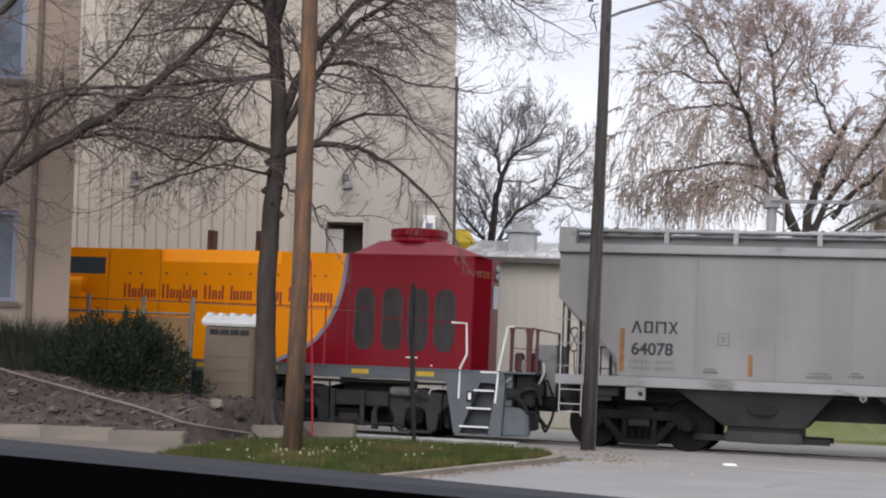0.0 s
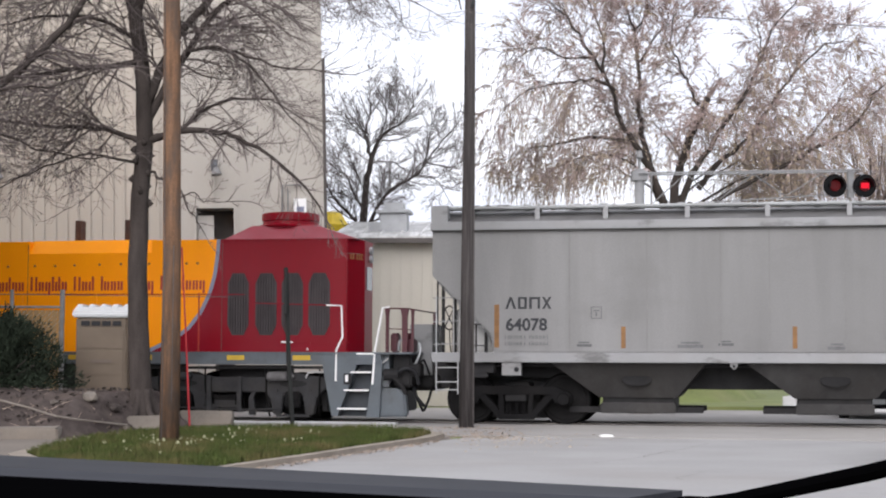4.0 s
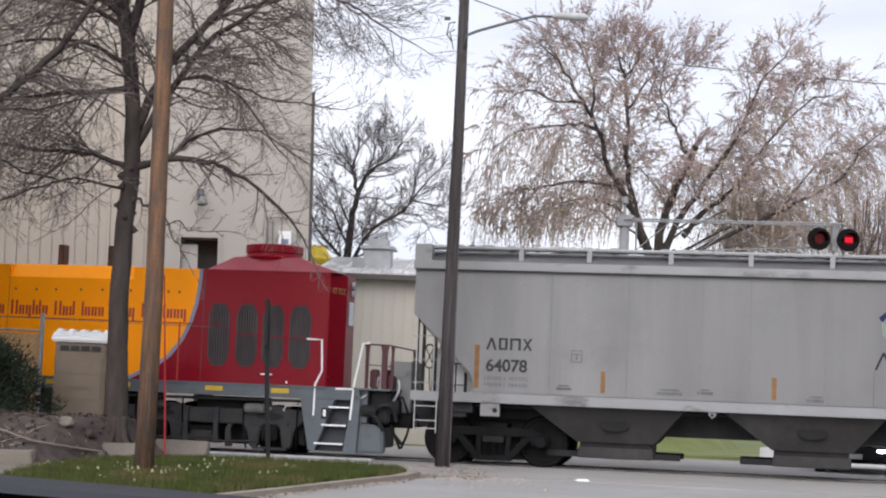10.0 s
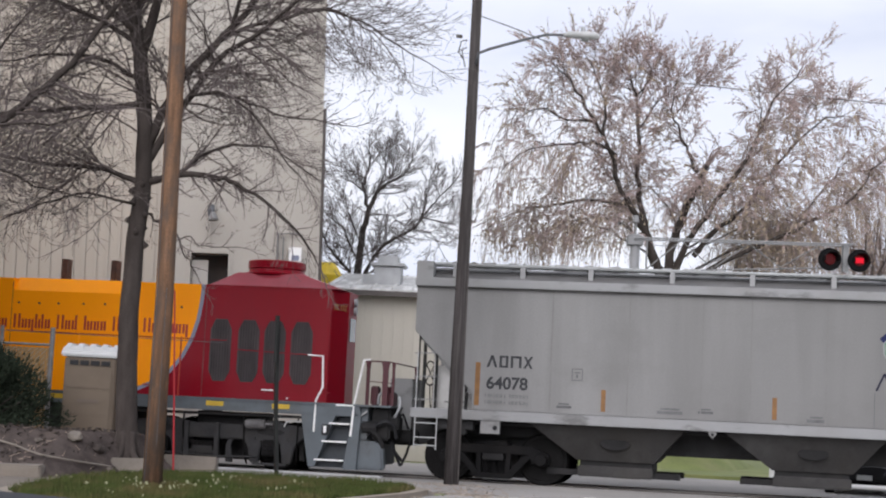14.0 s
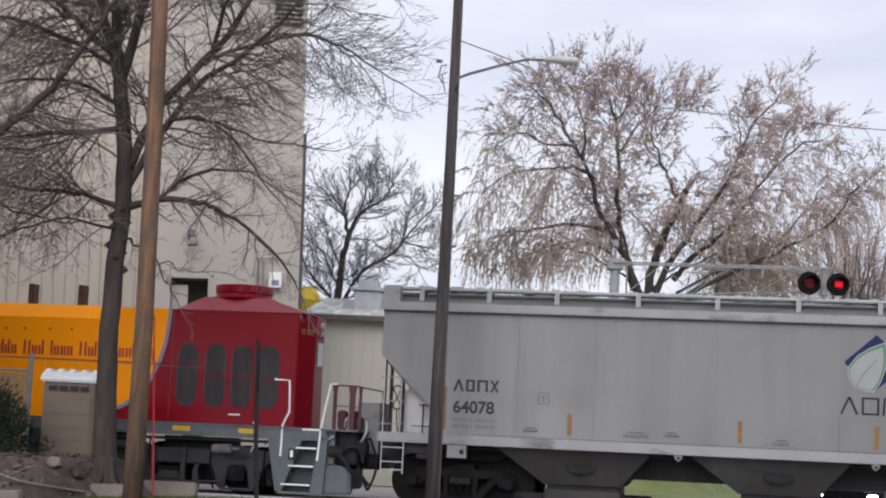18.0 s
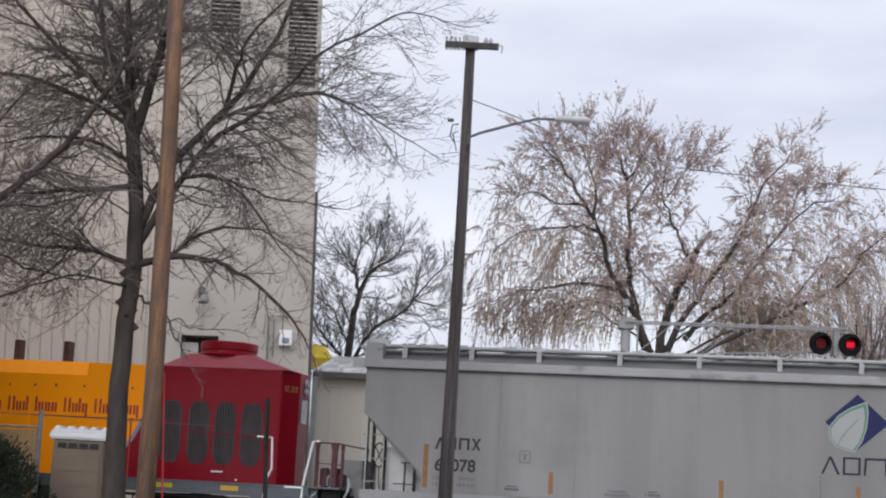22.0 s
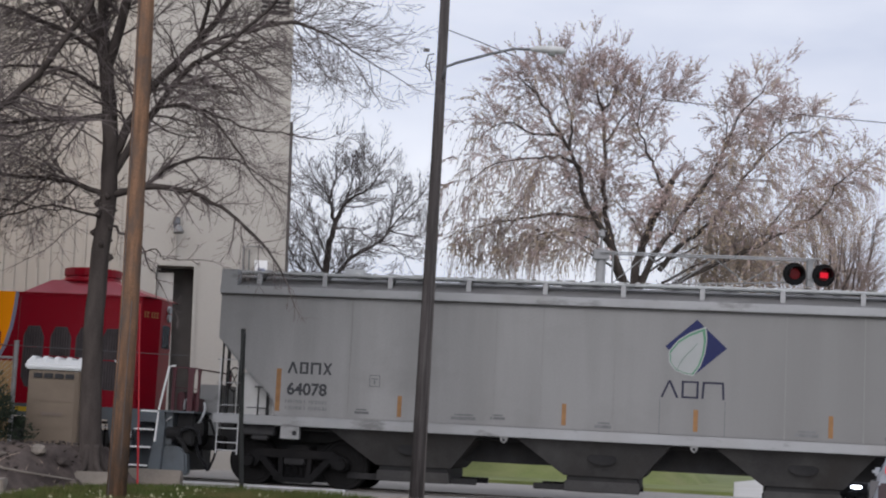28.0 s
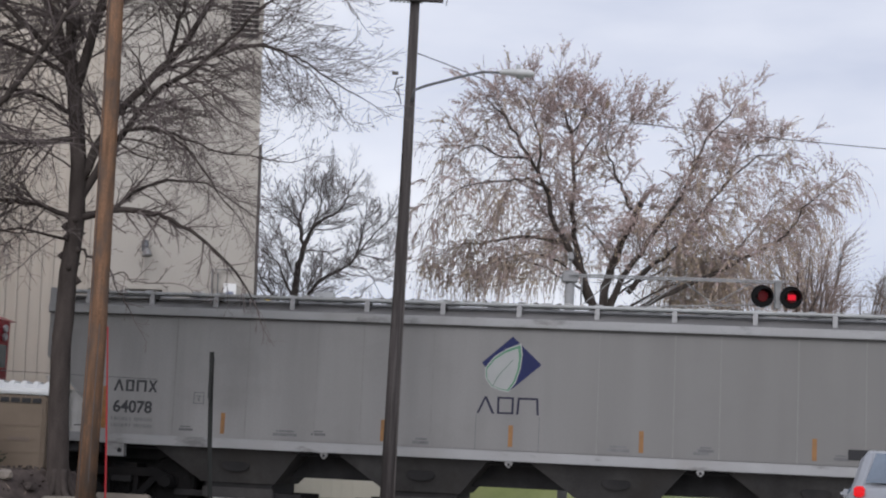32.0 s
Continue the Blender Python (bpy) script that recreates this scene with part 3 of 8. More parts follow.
# ---- the plan: the track runs past at an angle, the street crosses it ----
TRACK = pose(2.742, 34.821, 0.02, 0, 0, -11)
STREET = radians(18.8)
HEAD = Vector((math.sin(STREET), math.cos(STREET), 0))
SIDE = Vector((math.cos(STREET), -math.sin(STREET), 0))


def street(along, across, z=0.0):
    p = HEAD * along + SIDE * across
    return (p.x, p.y, z)


# ---- ground ----
def build_ground():
    g = Mesh().slab([(-900, -300), (900, -300), (900, 1500), (-900, 1500)], -0.4, -0.012)
    single("ground", g, M["far_grass"], "short grey-green grass reaching to the horizon", "ground", kind="structure")
    # street of pale worn concrete, from behind the car over the crossing and on
    r = Mesh()
    r.slab([street(-40, -8.9)[:2], street(-40, 6.5)[:2], street(33, 6.5)[:2], street(33, -8.9)[:2]], -0.2, 0.0)
    road = single("road", r, M["concrete"], "pale worn concrete street leading over the railway crossing", "road", kind="structure")
    # crossing apron along the track, and the lot in front of the sheds
    a = Mesh()
    a.slab([(-45, -6.4), (60, -6.4), (60, 10.5), (-45, 10.5)], -0.2, -0.003)
    single("pavement", a, M["asphalt"], "patched asphalt apron along the railway track", "pavement", TRACK.copy(), kind="structure")
    d = Mesh()
    d.slab([(-60, 5), (0, 5), (0, 31.5), (-60, 33.0)], -0.2, -0.006)
    single("driveway", d, M["driveway"], "pale concrete driveway beside the planted bed", "driveway", kind="structure")
    f = Mesh()
    f.slab([street(44, -8.5)[:2], street(44, 6.5)[:2], street(140, 6.5)[:2], street(140, -8.5)[:2]], -0.2, 0.004)
    single("far_road", f, M["lit_concrete"], "pale concrete street beyond the crossing, open daylight put into its colour", "road", kind="structure")
    v = Mesh()
    # far verge with its kerb
    v.slab([(2.0, 45.8), (8.95, 44.8), (12.1, 60.5), (3.0, 63.0)], -0.1, 0.10)
    single("verge", v, M["far_grass"], "mown grass verge behind the crossing", "verge", kind="structure")
    # low grassy bank between the crossing and the trees
    k = Mesh()
    nx, prof = 60, ((0, 0.0), (1.2, 0.3), (2.4, 0.75), (3.6, 1.0), (5.2, 1.05), (7.5, 0.85), (11, 0.3), (14, 0.0))
    for i in range(nx + 1):
        x = -6 + 14.6 * i / nx
        side = min(1, (x + 6) / 3, (8.6 - x) / 0.9)
        for dy, z in prof:
            k.v.append((x + 0.3 * dy * i / nx, 49.5 + dy + 0.25 * noise.noise(Vector((x * 0.5, dy, 1))), -0.02 + z * side * (1 + 0.12 * noise.noise(Vector((x * 0.7, dy * 0.7, 4))))))
    m = len(prof)
    k.f += [(i * m + j, (i + 1) * m + j, (i + 1) * m + j + 1, i * m + j + 1) for i in range(nx) for j in range(m - 1)]
    single("grass_bank", k, M["far_grass"], "low grassy bank behind the crossing", "bank", kind="structure", smooth=True)
    # rails and the flange strip
    for y in (-0.755, 0.755):
        t = Mesh().along_x([(y - 0.037, -0.1), (y + 0.037, -0.1), (y + 0.037, 0.012), (y + 0.025, 0.02), (y - 0.025, 0.02), (y - 0.037, 0.012)], -45, 60)
        single("rail", t, M["rail"], "worn steel rail set flush in the pavement", "rail", TRACK.copy(), group="rails of the track", kind="structure")
    s = Mesh().box(-14, -1.75, -0.1, -3.6, -1.45, 0.03)
    single("crossing_edge", s, M["pale_grey"], "pale concrete strip along the rails", "edge strip", TRACK.copy(), kind="structure")


def build_road_wear():
    """Rail grooves, cracks in the slabs, and loose grit round the pole."""
    for y0, y1 in ((-0.87, -0.80), (-0.70, -0.62), (0.62, 0.70)):
        single("rail_groove", Mesh().box(-45, y0, -0.05, 60, y1, 0.006), M["groove"], "dark flange groove beside the rail", "groove", TRACK.copy(), group="grooves beside the rails", kind="structure")
    rng = random.Random(61)

    def crack(a, b, w, name="road_crack"):
        a, b = Vector((*a, 0)), Vector((*b, 0))
        n = max(3, int((b - a).length / 0.35))
        s = (b - a).normalized().cross(Vector((0, 0, 1)))
        pts = [a.lerp(b, i / n) + s * rng.gauss(0, 0.035) for i in range(n + 1)]
        m = Mesh()
        for i, p in enumerate(pts):
            h = w * rng.uniform(0.35, 1.2)
            m.v += [tuple(p - s * h + Vector((0, 0, 0.004))), tuple(p + s * h + Vector((0, 0, 0.004)))]
        m.f += [(2 * i, 2 * i + 1, 2 * i + 3, 2 * i + 2) for i in range(n)]
        single(name, m, M["crack"], "thin dark crack in the concrete street", "crack", group="cracks in the street", kind="structure")

    crack((1.85, 21.24), (2.58, 22.54), 0.008)
    crack((2.58, 22.54), (4.12, 26.56), 0.01)
    crack((2.49, 18.24), (2.98, 19.67), 0.007)
    crack((4.28, 29.65), (5.1, 31.6), 0.02)
    for k in range(-2, 3):
        a, b = street(21.5 + 4.6 * k, -1.5)[:2], street(21.5 + 4.6 * k, 6.4)[:2]
        crack(a, b, 0.008)
    crack(street(-10, 2.2)[:2], street(30, 2.2)[:2], 0.008)
    d = Mesh()
    ring_pts = []
    for k in range(40):
        a = 2 * math.pi * k / 40
        q = 1 + 0.35 * noise.noise(Vector((math.cos(a) * 2.2, math.sin(a) * 2.2, 7))) + rng.uniform(-0.08, 0.08)
        ring_pts.append((0.62 + 0.85 * q * math.cos(a), 30.6 + 2.5 * q * math.sin(a)))
    d.slab(ring_pts, -0.01, 0.004)
    single("dirt_patch", d, M["dirt"], "tan dirt and grit washed up round the pole", "dirt", kind="structure")
    g = Mesh()
    spots = [(rng.gauss(0.9, 0.55), rng.gauss(29.2, 1.9)) for _ in range(650)] + [(rng.gauss(0.3, 0.4), rng.gauss(31.9, 0.5)) for _ in range(350)] + [(rng.uniform(-0.2, 2.3), rng.gauss(32.9, 0.35)) for _ in range(220)]
    for x, y in spots:
        if x < 0.05 and y < 29.7:
            continue
        r = rng.uniform(0.008, 0.028) * (1.8 if rng.random() < 0.06 else 1)
        k = len(g.v)
        a = rng.uniform(0, 6.28)
        g.v += [(x + r * math.cos(a + q) * rng.uniform(0.7, 1.2), y + r * math.sin(a + q) * rng.uniform(0.7, 1.2), 0.002) for q in (0, 1.6, 3.1, 4.7)] + [(x, y, r * 0.9)]
        g.f += [(k + i, k + (i + 1) % 4, k + 4) for i in range(4)]
    tagged(new("loose_grit", g.data("loose_grit", M["gravel"])), "scattered tan grit and pebbles round the pole", "gravel", kind="stuff")


def island_outline():
    return [(-5.75, 21.6), (-4.9, 19.6), (-3.5, 18.0), (-2.75, 18.4), (-2.5, 19.4), (-1.86, 21.45), (-1.1, 24.2), (-0.36, 26.6), (-0.1, 28.2), (-0.4, 29.5), (-1.6, 30.3), (-2.9, 30.7), (-4.0, 30.6), (-5.1, 29.6), (-5.85, 27.0), (-5.9, 24.0)]


def build_island():
    o = island_outline()
    cx, cy = -3.2, 25.5
    inner = [(cx + (x - cx) * 0.93, cy + (y - cy) * 0.945) for x, y in o]
    k = Mesh()
    n = len(o)
    for i in range(n):
        j = (i + 1) % n
        a, b, c, d = o[i], o[j], inner[j], inner[i]
        k.slab([a, b, c, d], -0.15, 0.075)
    single("kerb", k, M["kerb"], "weathered concrete kerb round the grass island", "kerb", kind="structure", bevel=0.0)
    g = Mesh()
    rng = random.Random(4)
    rows = 5
    loops = []
    for r in range(rows):
        w = 1 - r / (rows - 1)
        loops.append([len(g.v) + i for i in range(n)])
        g.v += [(cx + (x - cx) * w * 0.998 + 0.0, cy + (y - cy) * w * 0.998, 0.06 + 0.03 * (1 - w) ** 0.6 + rng.uniform(-0.012, 0.012)) for x, y in inner]
    for r in range(rows - 1):
        for i in range(n):
            j = (i + 1) % n
            g.f.append((loops[r][i], loops[r][j], loops[r + 1][j], loops[r + 1][i]))
    single("lawn", g, M["grass"], "small island of rough green grass beside the street", "lawn", kind="structure")
    # blades, seed heads and fallen leaves
    def kerbside(r):
        u = r.random()
        return -2.5 + 2.2 * u + abs(r.gauss(0.05, 0.13)), 19.4 + 7.4 * u - r.uniform(0, 0.3)

    b, s, dl = Mesh(), Mesh(), Mesh()

    def inside(x, y, poly):
        c = False
        for i in range(len(poly)):
            (x1, y1), (x2, y2) = poly[i], poly[i - 1]
            if (y1 > y) != (y2 > y) and x < (x2 - x1) * (y - y1) / (y2 - y1) + x1:
                c = not c
        return c

    while len(b.f) < 34000:
        x, y = rng.uniform(-6.2, 0), rng.uniform(18.0, 31)
        if not inside(x, y, inner):
            continue
        w, h, a = 0.008, rng.uniform(0.0, 0.075) + 0.06 * max(0, noise.noise(Vector((x * 1.1, y * 1.1, 2)))), rng.uniform(0, 6.28)
        lx, ly = rng.uniform(-0.05, 0.05), rng.uniform(-0.05, 0.05)
        z = 0.07
        b.tri((x - w * math.cos(a), y - w * math.sin(a), z), (x + w * math.cos(a), y + w * math.sin(a), z), (x + lx, y + ly, z + h + 0.04))
    tagged(new("grass_blades", b.data("grass_blades", M["blade"])), "rough green grass blades on the island", "grass", kind="stuff")
    tufts = [(rng.gauss(-3.6, 1.3), rng.gauss(25.5, 2.6)) for _ in range(20)] + [(-4.16, 23.75), (-3.74, 23.0), (-3.69, 24.8), (-4.64, 25.3), (-3.5, 25.95), (-3.17, 27.6)] * 2
    for i in range(120):
        cx, cy = rng.choice(tufts)
        x, y = cx + rng.gauss(0, 0.13), cy + rng.gauss(0, 0.3)
        if inside(x, y, inner):
            z = 0.1 + rng.uniform(0, 0.07)
            r = rng.choice((0.01, 0.013, 0.017, 0.026))
            s.tube([(x, y, z - r), (x, y, z - r * 0.3), (x, y, z + r)], [r * 0.3, r, r * 0.3], 5)
    tagged(new("dandelion_heads", s.data("dandelion_heads", M["dandelion"])), "pale dandelion heads and leaves in the grass", "dandelions", kind="stuff")
    for i in range(1100):
        u = rng.random()
        x, y = (rng.gauss(0.5, 0.55), rng.gauss(29.4, 1.2)) if u < 0.4 else (rng.gauss(0.35, 0.5), rng.gauss(31.9, 0.35)) if u < 0.6 else kerbside(rng)
        if inside(x, y, o):
            continue
        r, a = rng.uniform(0.012, 0.034), rng.uniform(0, 6.28)
        p = [(x + r * math.cos(a + q), y + r * math.sin(a + q), 0.012 + rng.uniform(0, 0.02)) for q in (0, 1.6, 3.1, 4.6)]
        dl.quad(*p)
    tagged(new("fallen_leaves", dl.data("fallen_leaves", M["dead_leaf"])), "dry fallen leaves and grit along the kerb", "leaves", kind="stuff")


def mound_height(x, y):
    """Height of the planted bed above the driveway."""
    def ease(u):
        u = min(1, max(0, u))
        return u * u * (3 - 2 * u)
    top = 0.76 * ease((-4.5 - x) / 0.95) + 0.19 * ease((-7.6 - x) / 2.2) + 0.06 * max(0, min(3, -7 - x))
    near = ease((x + 7.2) / 1.2)
    front = 27.4 + 1.9 * max(0, min(2.0, x + 6.6))
    back = 34.3 - 2.5 * ease((x + 8.7) / 1.0)
    b = min(1, max(0, (y - front) / (2.4 - 1.2 * near)))
    h = top * b ** 0.8 * ease((back - y) / (1.6 - 0.7 * near))
    return h + 0.05 * noise.noise(Vector((x * 1.3, y * 1.3, 0))) * min(1, h * 3) + 0.02 * noise.noise(Vector((x * 5, y * 5, 3)))


def build_bed():
    g = Mesh()
    xs = [-18 + 0.22 * i for i in range(63)]
    ys = [27.2 + 0.22 * i for i in range(34)]
    for x in xs:
        for y in ys:
            g.v.append((x, y, mound_height(x, y) - 0.03))
    n = len(ys)
    for i in range(len(xs) - 1):
        for j in range(n - 1):
            k = i * n + j
            g.f.append((k, k + n, k + n + 1, k + 1))
    tagged(new("planting_bed", g.data("planting_bed", M["mulch"])), "raised planting bed of dark brown mulch", "planting bed", kind="structure")
    rng = random.Random(8)
    c = Mesh()
    for i in range(1500):
        x, y = rng.uniform(-13, -4.7), rng.uniform(27.5, 33)
        z = mound_height(x, y)
        if z < 0.05:
            continue
        r, a = rng.uniform(0.02, 0.07), rng.uniform(0, 6.28)
        dx, dy = r * math.cos(a), r * math.sin(a)
        c.quad((x - dx, y - dy, z), (x + dy * 0.3, y - dx * 0.3, z + 0.02), (x + dx, y + dy, z + rng.uniform(0.0, 0.04)), (x - dy * 0.3, y + dx * 0.3, z - 0.02))
    tagged(new("bark_chips", c.data("bark_chips", M["bark"])), "loose bark chips and leaf litter on the bed", "mulch", kind="stuff")
    st = Mesh()
    for i in range(160):
        x, y = rng.uniform(-12.5, -5.6), rng.uniform(27.7, 29.6)
        z = mound_height(x, y)
        r, a = rng.uniform(0.06, 0.22), rng.uniform(0, 6.28)
        st.tube([(x, y, z), (x + r * math.cos(a), y + r * math.sin(a) * 0.6, z + rng.uniform(0.01, 0.09))], [0.006, 0.003], 3)
    tagged(new("dry_stalks", st.data("dry_stalks", M["dead_leaf"])), "dry stalks and leaf litter on the bed", "litter", kind="stuff")
    # pale timber edging that runs down the slope
    e = thing("bed_edging", "pale weathered timber edging running down the planting bed", "edging")
    pts = []
    for i in range(29):
        x = -10.9 + 0.186 * i
        rise = 1.2 - 0.2 * 0.186 * i
        pts.append((x, next((27.4 + 0.02 * k for k in range(150) if mound_height(x, 27.4 + 0.02 * k) >= rise - 0.05), 29.4), rise))
    for i in range(0, 28, 4):
        run = [(x, y - 0.02, max(z, mound_height(x, y) + 0.03)) for x, y, z in pts[i:i + 5]]
        part("timber", Mesh().tube(run, 0.018, 6), M["stone"], e)
    back = [(-8.7 + 0.23 * i, 31.0, mound_height(-8.7 + 0.23 * i, 31.0) + 0.012) for i in range(9)]
    part("timber", Mesh().tube(back, 0.02, 6), M["stone"], e, "pale edging along the top of the bed")
    # low stone blocks in front of the bed
    def block(x, y, w, d, h, rz, seed):
        rg = random.Random(seed)
        m = Mesh().box(-w / 2, -d / 2, -0.05, w / 2, d / 2, h)
        m.v = [(a + rg.uniform(-0.03, 0.03), b + rg.uniform(-0.03, 0.03), c + rg.uniform(-0.02, 0.02)) for a, b, c in m.v]
        single("stone_block", m, M["stone"], "low rough-cut tan stone block edging the bed", "stone block", pose(x, y, 0.0, 0, 0, rz), group="stone blocks along the bed", bevel=0.025)
    block(-5.42, 29.55, 0.66, 0.26, 0.31, 3, 1)
    block(-4.72, 32.2, 1.0, 0.4, 0.33, -2, 2)
    for i, x in enumerate((-7.1, -8.3, -9.5, -10.7)):
        block(x, 27.5 + 0.04 * i, 1.26, 0.5, 0.19 + 0.012 * (i % 2), 1, 5 + i)
    # loose rocks
    def rock(x, y, r, seed, mat):
        rg = random.Random(seed)
        m = Mesh()
        b = bmesh.new()
        bmesh.ops.create_icosphere(b, subdivisions=2, radius=r)
        for v in b.verts:
            q = 1 + 0.35 * noise.noise(v.co * (1.6 / r) + Vector((seed, 0, 0)))
            v.co = Vector((v.co.x * q * 1.3, v.co.y * q, v.co.z * q * 0.7))
        me = bpy.data.meshes.new("rock")
        b.to_mesh(me)
        b.free()
        me.materials.append(mat)
        ob = new("rock", me)
        ob.matrix_basis = pose(x, y, mound_height(x, y) + r * 0.3, 0, 0, rg.uniform(0, 360))
        tagged(ob, "grey-brown rounded field rock on the mulch", "rock", group="rocks in the bed")
    for i, (x, y, r) in enumerate(((-6.3, 29.0, 0.17), (-5.92, 29.3, 0.15), (-5.2, 30.6, 0.22), (-5.7, 29.2, 0.12), (-9.0, 28.2, 0.16), (-8.2, 28.3, 0.13), (-9.9, 28.7, 0.14), (-6.9, 28.9, 0.1))):
        rock(x, y, r * (0.8 if i < 2 else 0.6), i + 3, M["stone"] if i == 0 else M["rock"] if i != 1 else M["bark"])


# ---- buildings ----
def build_tall():
    """The tall metal-clad hall: ribbed cladding, then a smooth bay with the loading door and louvres."""
    b = thing("metal_hall", "tall beige metal-clad industrial hall with louvres", "building", pose(-3.37, 45, 0, 0, -1.4, 6.5))
    d = 14.0
    part("wall", Mesh().box(-26, 0.05, 0, -4.25, d, 24), M["siding"], b)
    for a in ((-4.25, 0, -3.42), (-3.42, 5.5, -2.42), (-2.42, 0, 0)):
        part("smooth_wall", Mesh().box(a[0], 0.03, a[1], a[2], d, 24), M["siding_smooth"], b, "smooth pale beige wall bay")
    # dark back plane: the shade inside the doorway is in its colour
    part("door_recess", Mesh().box(-3.42, 0.9, 0, -2.42, 1.0, 5.5), M["dark_trim"], b, "shaded recessed doorway")
    part("door_leaf", Mesh().box(-3.41, 0.2, 0, -2.96, 0.28, 5.32), M["door_grey"], b, "pale sheet-metal sliding door leaf", 0.01)
    part("door_frame", Mesh().box(-3.5, -0.03, 0, -3.42, 0.1, 5.58).box(-2.42, -0.03, 0, -2.34, 0.1, 5.58).box(-3.42, -0.03, 5.5, -2.42, 0.1, 5.58), M["siding_smooth"], b)
    rib = Mesh().along_x([(0, 0), (0.05, 0), (0.05, 24), (0, 24)], -0.045, 0.045)
    me = rib.data("rib", M["siding"], 0.012)
    x = -25.8
    i = 0
    while x < -4.3:
        o = new("rib", me)
        o.parent = b
        o.location = (x, 0, 0)
        x += 0.305
    part("corner_trim", Mesh().box(-0.1, -0.03, 0, 0.03, 0.1, 24), M["siding_smooth"], b)
    part("downpipe", Mesh().tube([(0.07, 0.02, 0), (0.07, 0.02, 9.6)], 0.05, 8), M["dark_trim"], b, "dark thin downpipe at the corner")
    part("roof", Mesh().box(-26.2, -0.1, 24, 0.15, d, 24.3), M["dark_trim"], b)
    for x0, z0, z1 in ((-3.05, 14.0, 22.5), (-0.87, 12.6, 22.5)):
        lv = part("louvre", Mesh().box(x0, 0.0, z0, x0 + 0.8, 0.05, z1), M["black"], b, "tall dark ventilation louvre")
        sl = Mesh().along_x([(-0.07, 0.0), (0.0, 0.045), (0.0, 0.053), (-0.07, 0.008)], x0, x0 + 0.8)
        sm = sl.data("slat", M["siding_smooth"])
        z = z0 + 0.1
        while z < z1:
            o = new("slat", sm)
            o.parent = lv
            o.location = (0, 0, z)
            z += 0.13
    # pipes and a meter box on the bay
    part("meter_box", Mesh().box(-0.8, -0.2, 5.3, -0.45, 0.0, 5.72), M["white"], b, "white electrical cabinet on the wall", 0.01)
    part("conduit", Mesh().tube([(-1.1, -0.08, 4.2), (-1.1, -0.08, 6.1), (-0.55, -0.08, 6.1)], 0.032, 6).tube([(-0.95, -0.08, 6.0), (-0.95, -0.08, 5.0)], 0.022, 6), M["dull_steel"], b)
    part("sticker", Mesh().box(-0.72, -0.212, 5.36, -0.52, -0.201, 5.5), M["stripe"], b)
    for lx, lz in ((-2.93, 6.66), (-8.68, 6.6)):
        f = Mesh().box(lx - 0.09, -0.14, lz - 0.16, lx + 0.09, 0.0, lz + 0.16).tube([(lx, -0.12, lz + 0.06), (lx, -0.32, lz + 0.04), (lx + 0.04, -0.4, lz - 0.1)], [0.05, 0.06, 0.08], 8)
        wl = part("wall_lamp", f, M["dark_steel"], b, "unlit grey wall-mounted floodlight", 0.02)
        part("reflector", Mesh().tube([(lx + 0.05, -0.4, lz - 0.1), (lx + 0.06, -0.43, lz - 0.17), (lx + 0.08, -0.46, lz - 0.3), (lx + 0.08, -0.46, lz - 0.31)], [0.05, 0.1, 0.14, 0.12], 14), M["dull_steel"], wl, "pale metal dish reflector")
        part("lamp_conduit", Mesh().tube([(lx, -0.03, lz - 0.2), (lx, -0.03, 5.6)], 0.015, 5), M["siding_smooth"], b)


def build_shed():
    s = thing("low_shed", "low beige metal shed with a pale sheet-metal roof", "shed", pose(-3.4, 48.3, 0, 0, 0, -4))
    w, d = 4.6, 9.0
    part("wall", Mesh().box(0, 0.03, 0, w, d, 4.82), M["shed_wall"], s)
    me = Mesh().along_x([(0, 0), (0.04, 0), (0.04, 4.78), (0, 4.78)], -0.04, 0.04).data("rib", M["shed_wall"], 0.01)
    for i in range(15):
        o = new("rib", me)
        o.parent = s
        o.location = (0.1 + 0.305 * i, 0, 0)
    part("roof", Mesh().along_x([(-0.35, 4.86), (-0.35, 4.92), (4.5, 5.75), (9.4, 4.92), (9.4, 4.86)], -0.1, w + 0.2), M["shed_roof"], s, "pale streaked sheet-metal roof")
    sm = Mesh().along_x([(-0.35, 4.92), (-0.35, 4.96), (4.5, 5.79), (4.5, 5.75)], -0.02, 0.02).data("seam", M["shed_roof"])
    for i in range(8):
        o = new("seam", sm)
        o.parent = s
        o.location = (0.1 + 0.6 * i, 0, 0)
    part("fascia", Mesh().box(-0.1, -0.38, 4.72, w + 0.2, -0.34, 4.87), M["dark_trim"], s, "dark eaves fascia")
    h = thing("roof_vent_unit", "grey rooftop ventilation unit with a cap", "ventilation unit", pose(-1.7, 49.6, 5.1, 0, 0, -4))
    part("housing", Mesh().box(-0.4, -0.4, 0, 0.4, 0.4, 0.62), M["galvanised"], h, bevel=0.03)
    part("cap", Mesh().box(-0.52, -0.52, 0.62, 0.52, 0.52, 0.72).box(-0.3, -0.3, 0.72, 0.3, 0.3, 0.95), M["galvanised"], h, bevel=0.02)
    part("duct", Mesh().box(-0.75, -0.25, 0.05, -0.4, 0.25, 0.35), M["galvanised"], h)
    y = thing("loader_cab", "yellow machine hood on a steel mast behind the shed", "machine", pose(-4.45, 62, 0))
    part("mast", Mesh().box(-0.12, -0.12, 0, 0.12, 0.12, 6.0), M["galvanised"], y)
    part("hood", Mesh().tube([(0, 0, 6.0), (0, 0, 6.4), (0, 0, 6.9)], [0.5, 0.62, 0.3], 10), M["crane_yellow"], y)


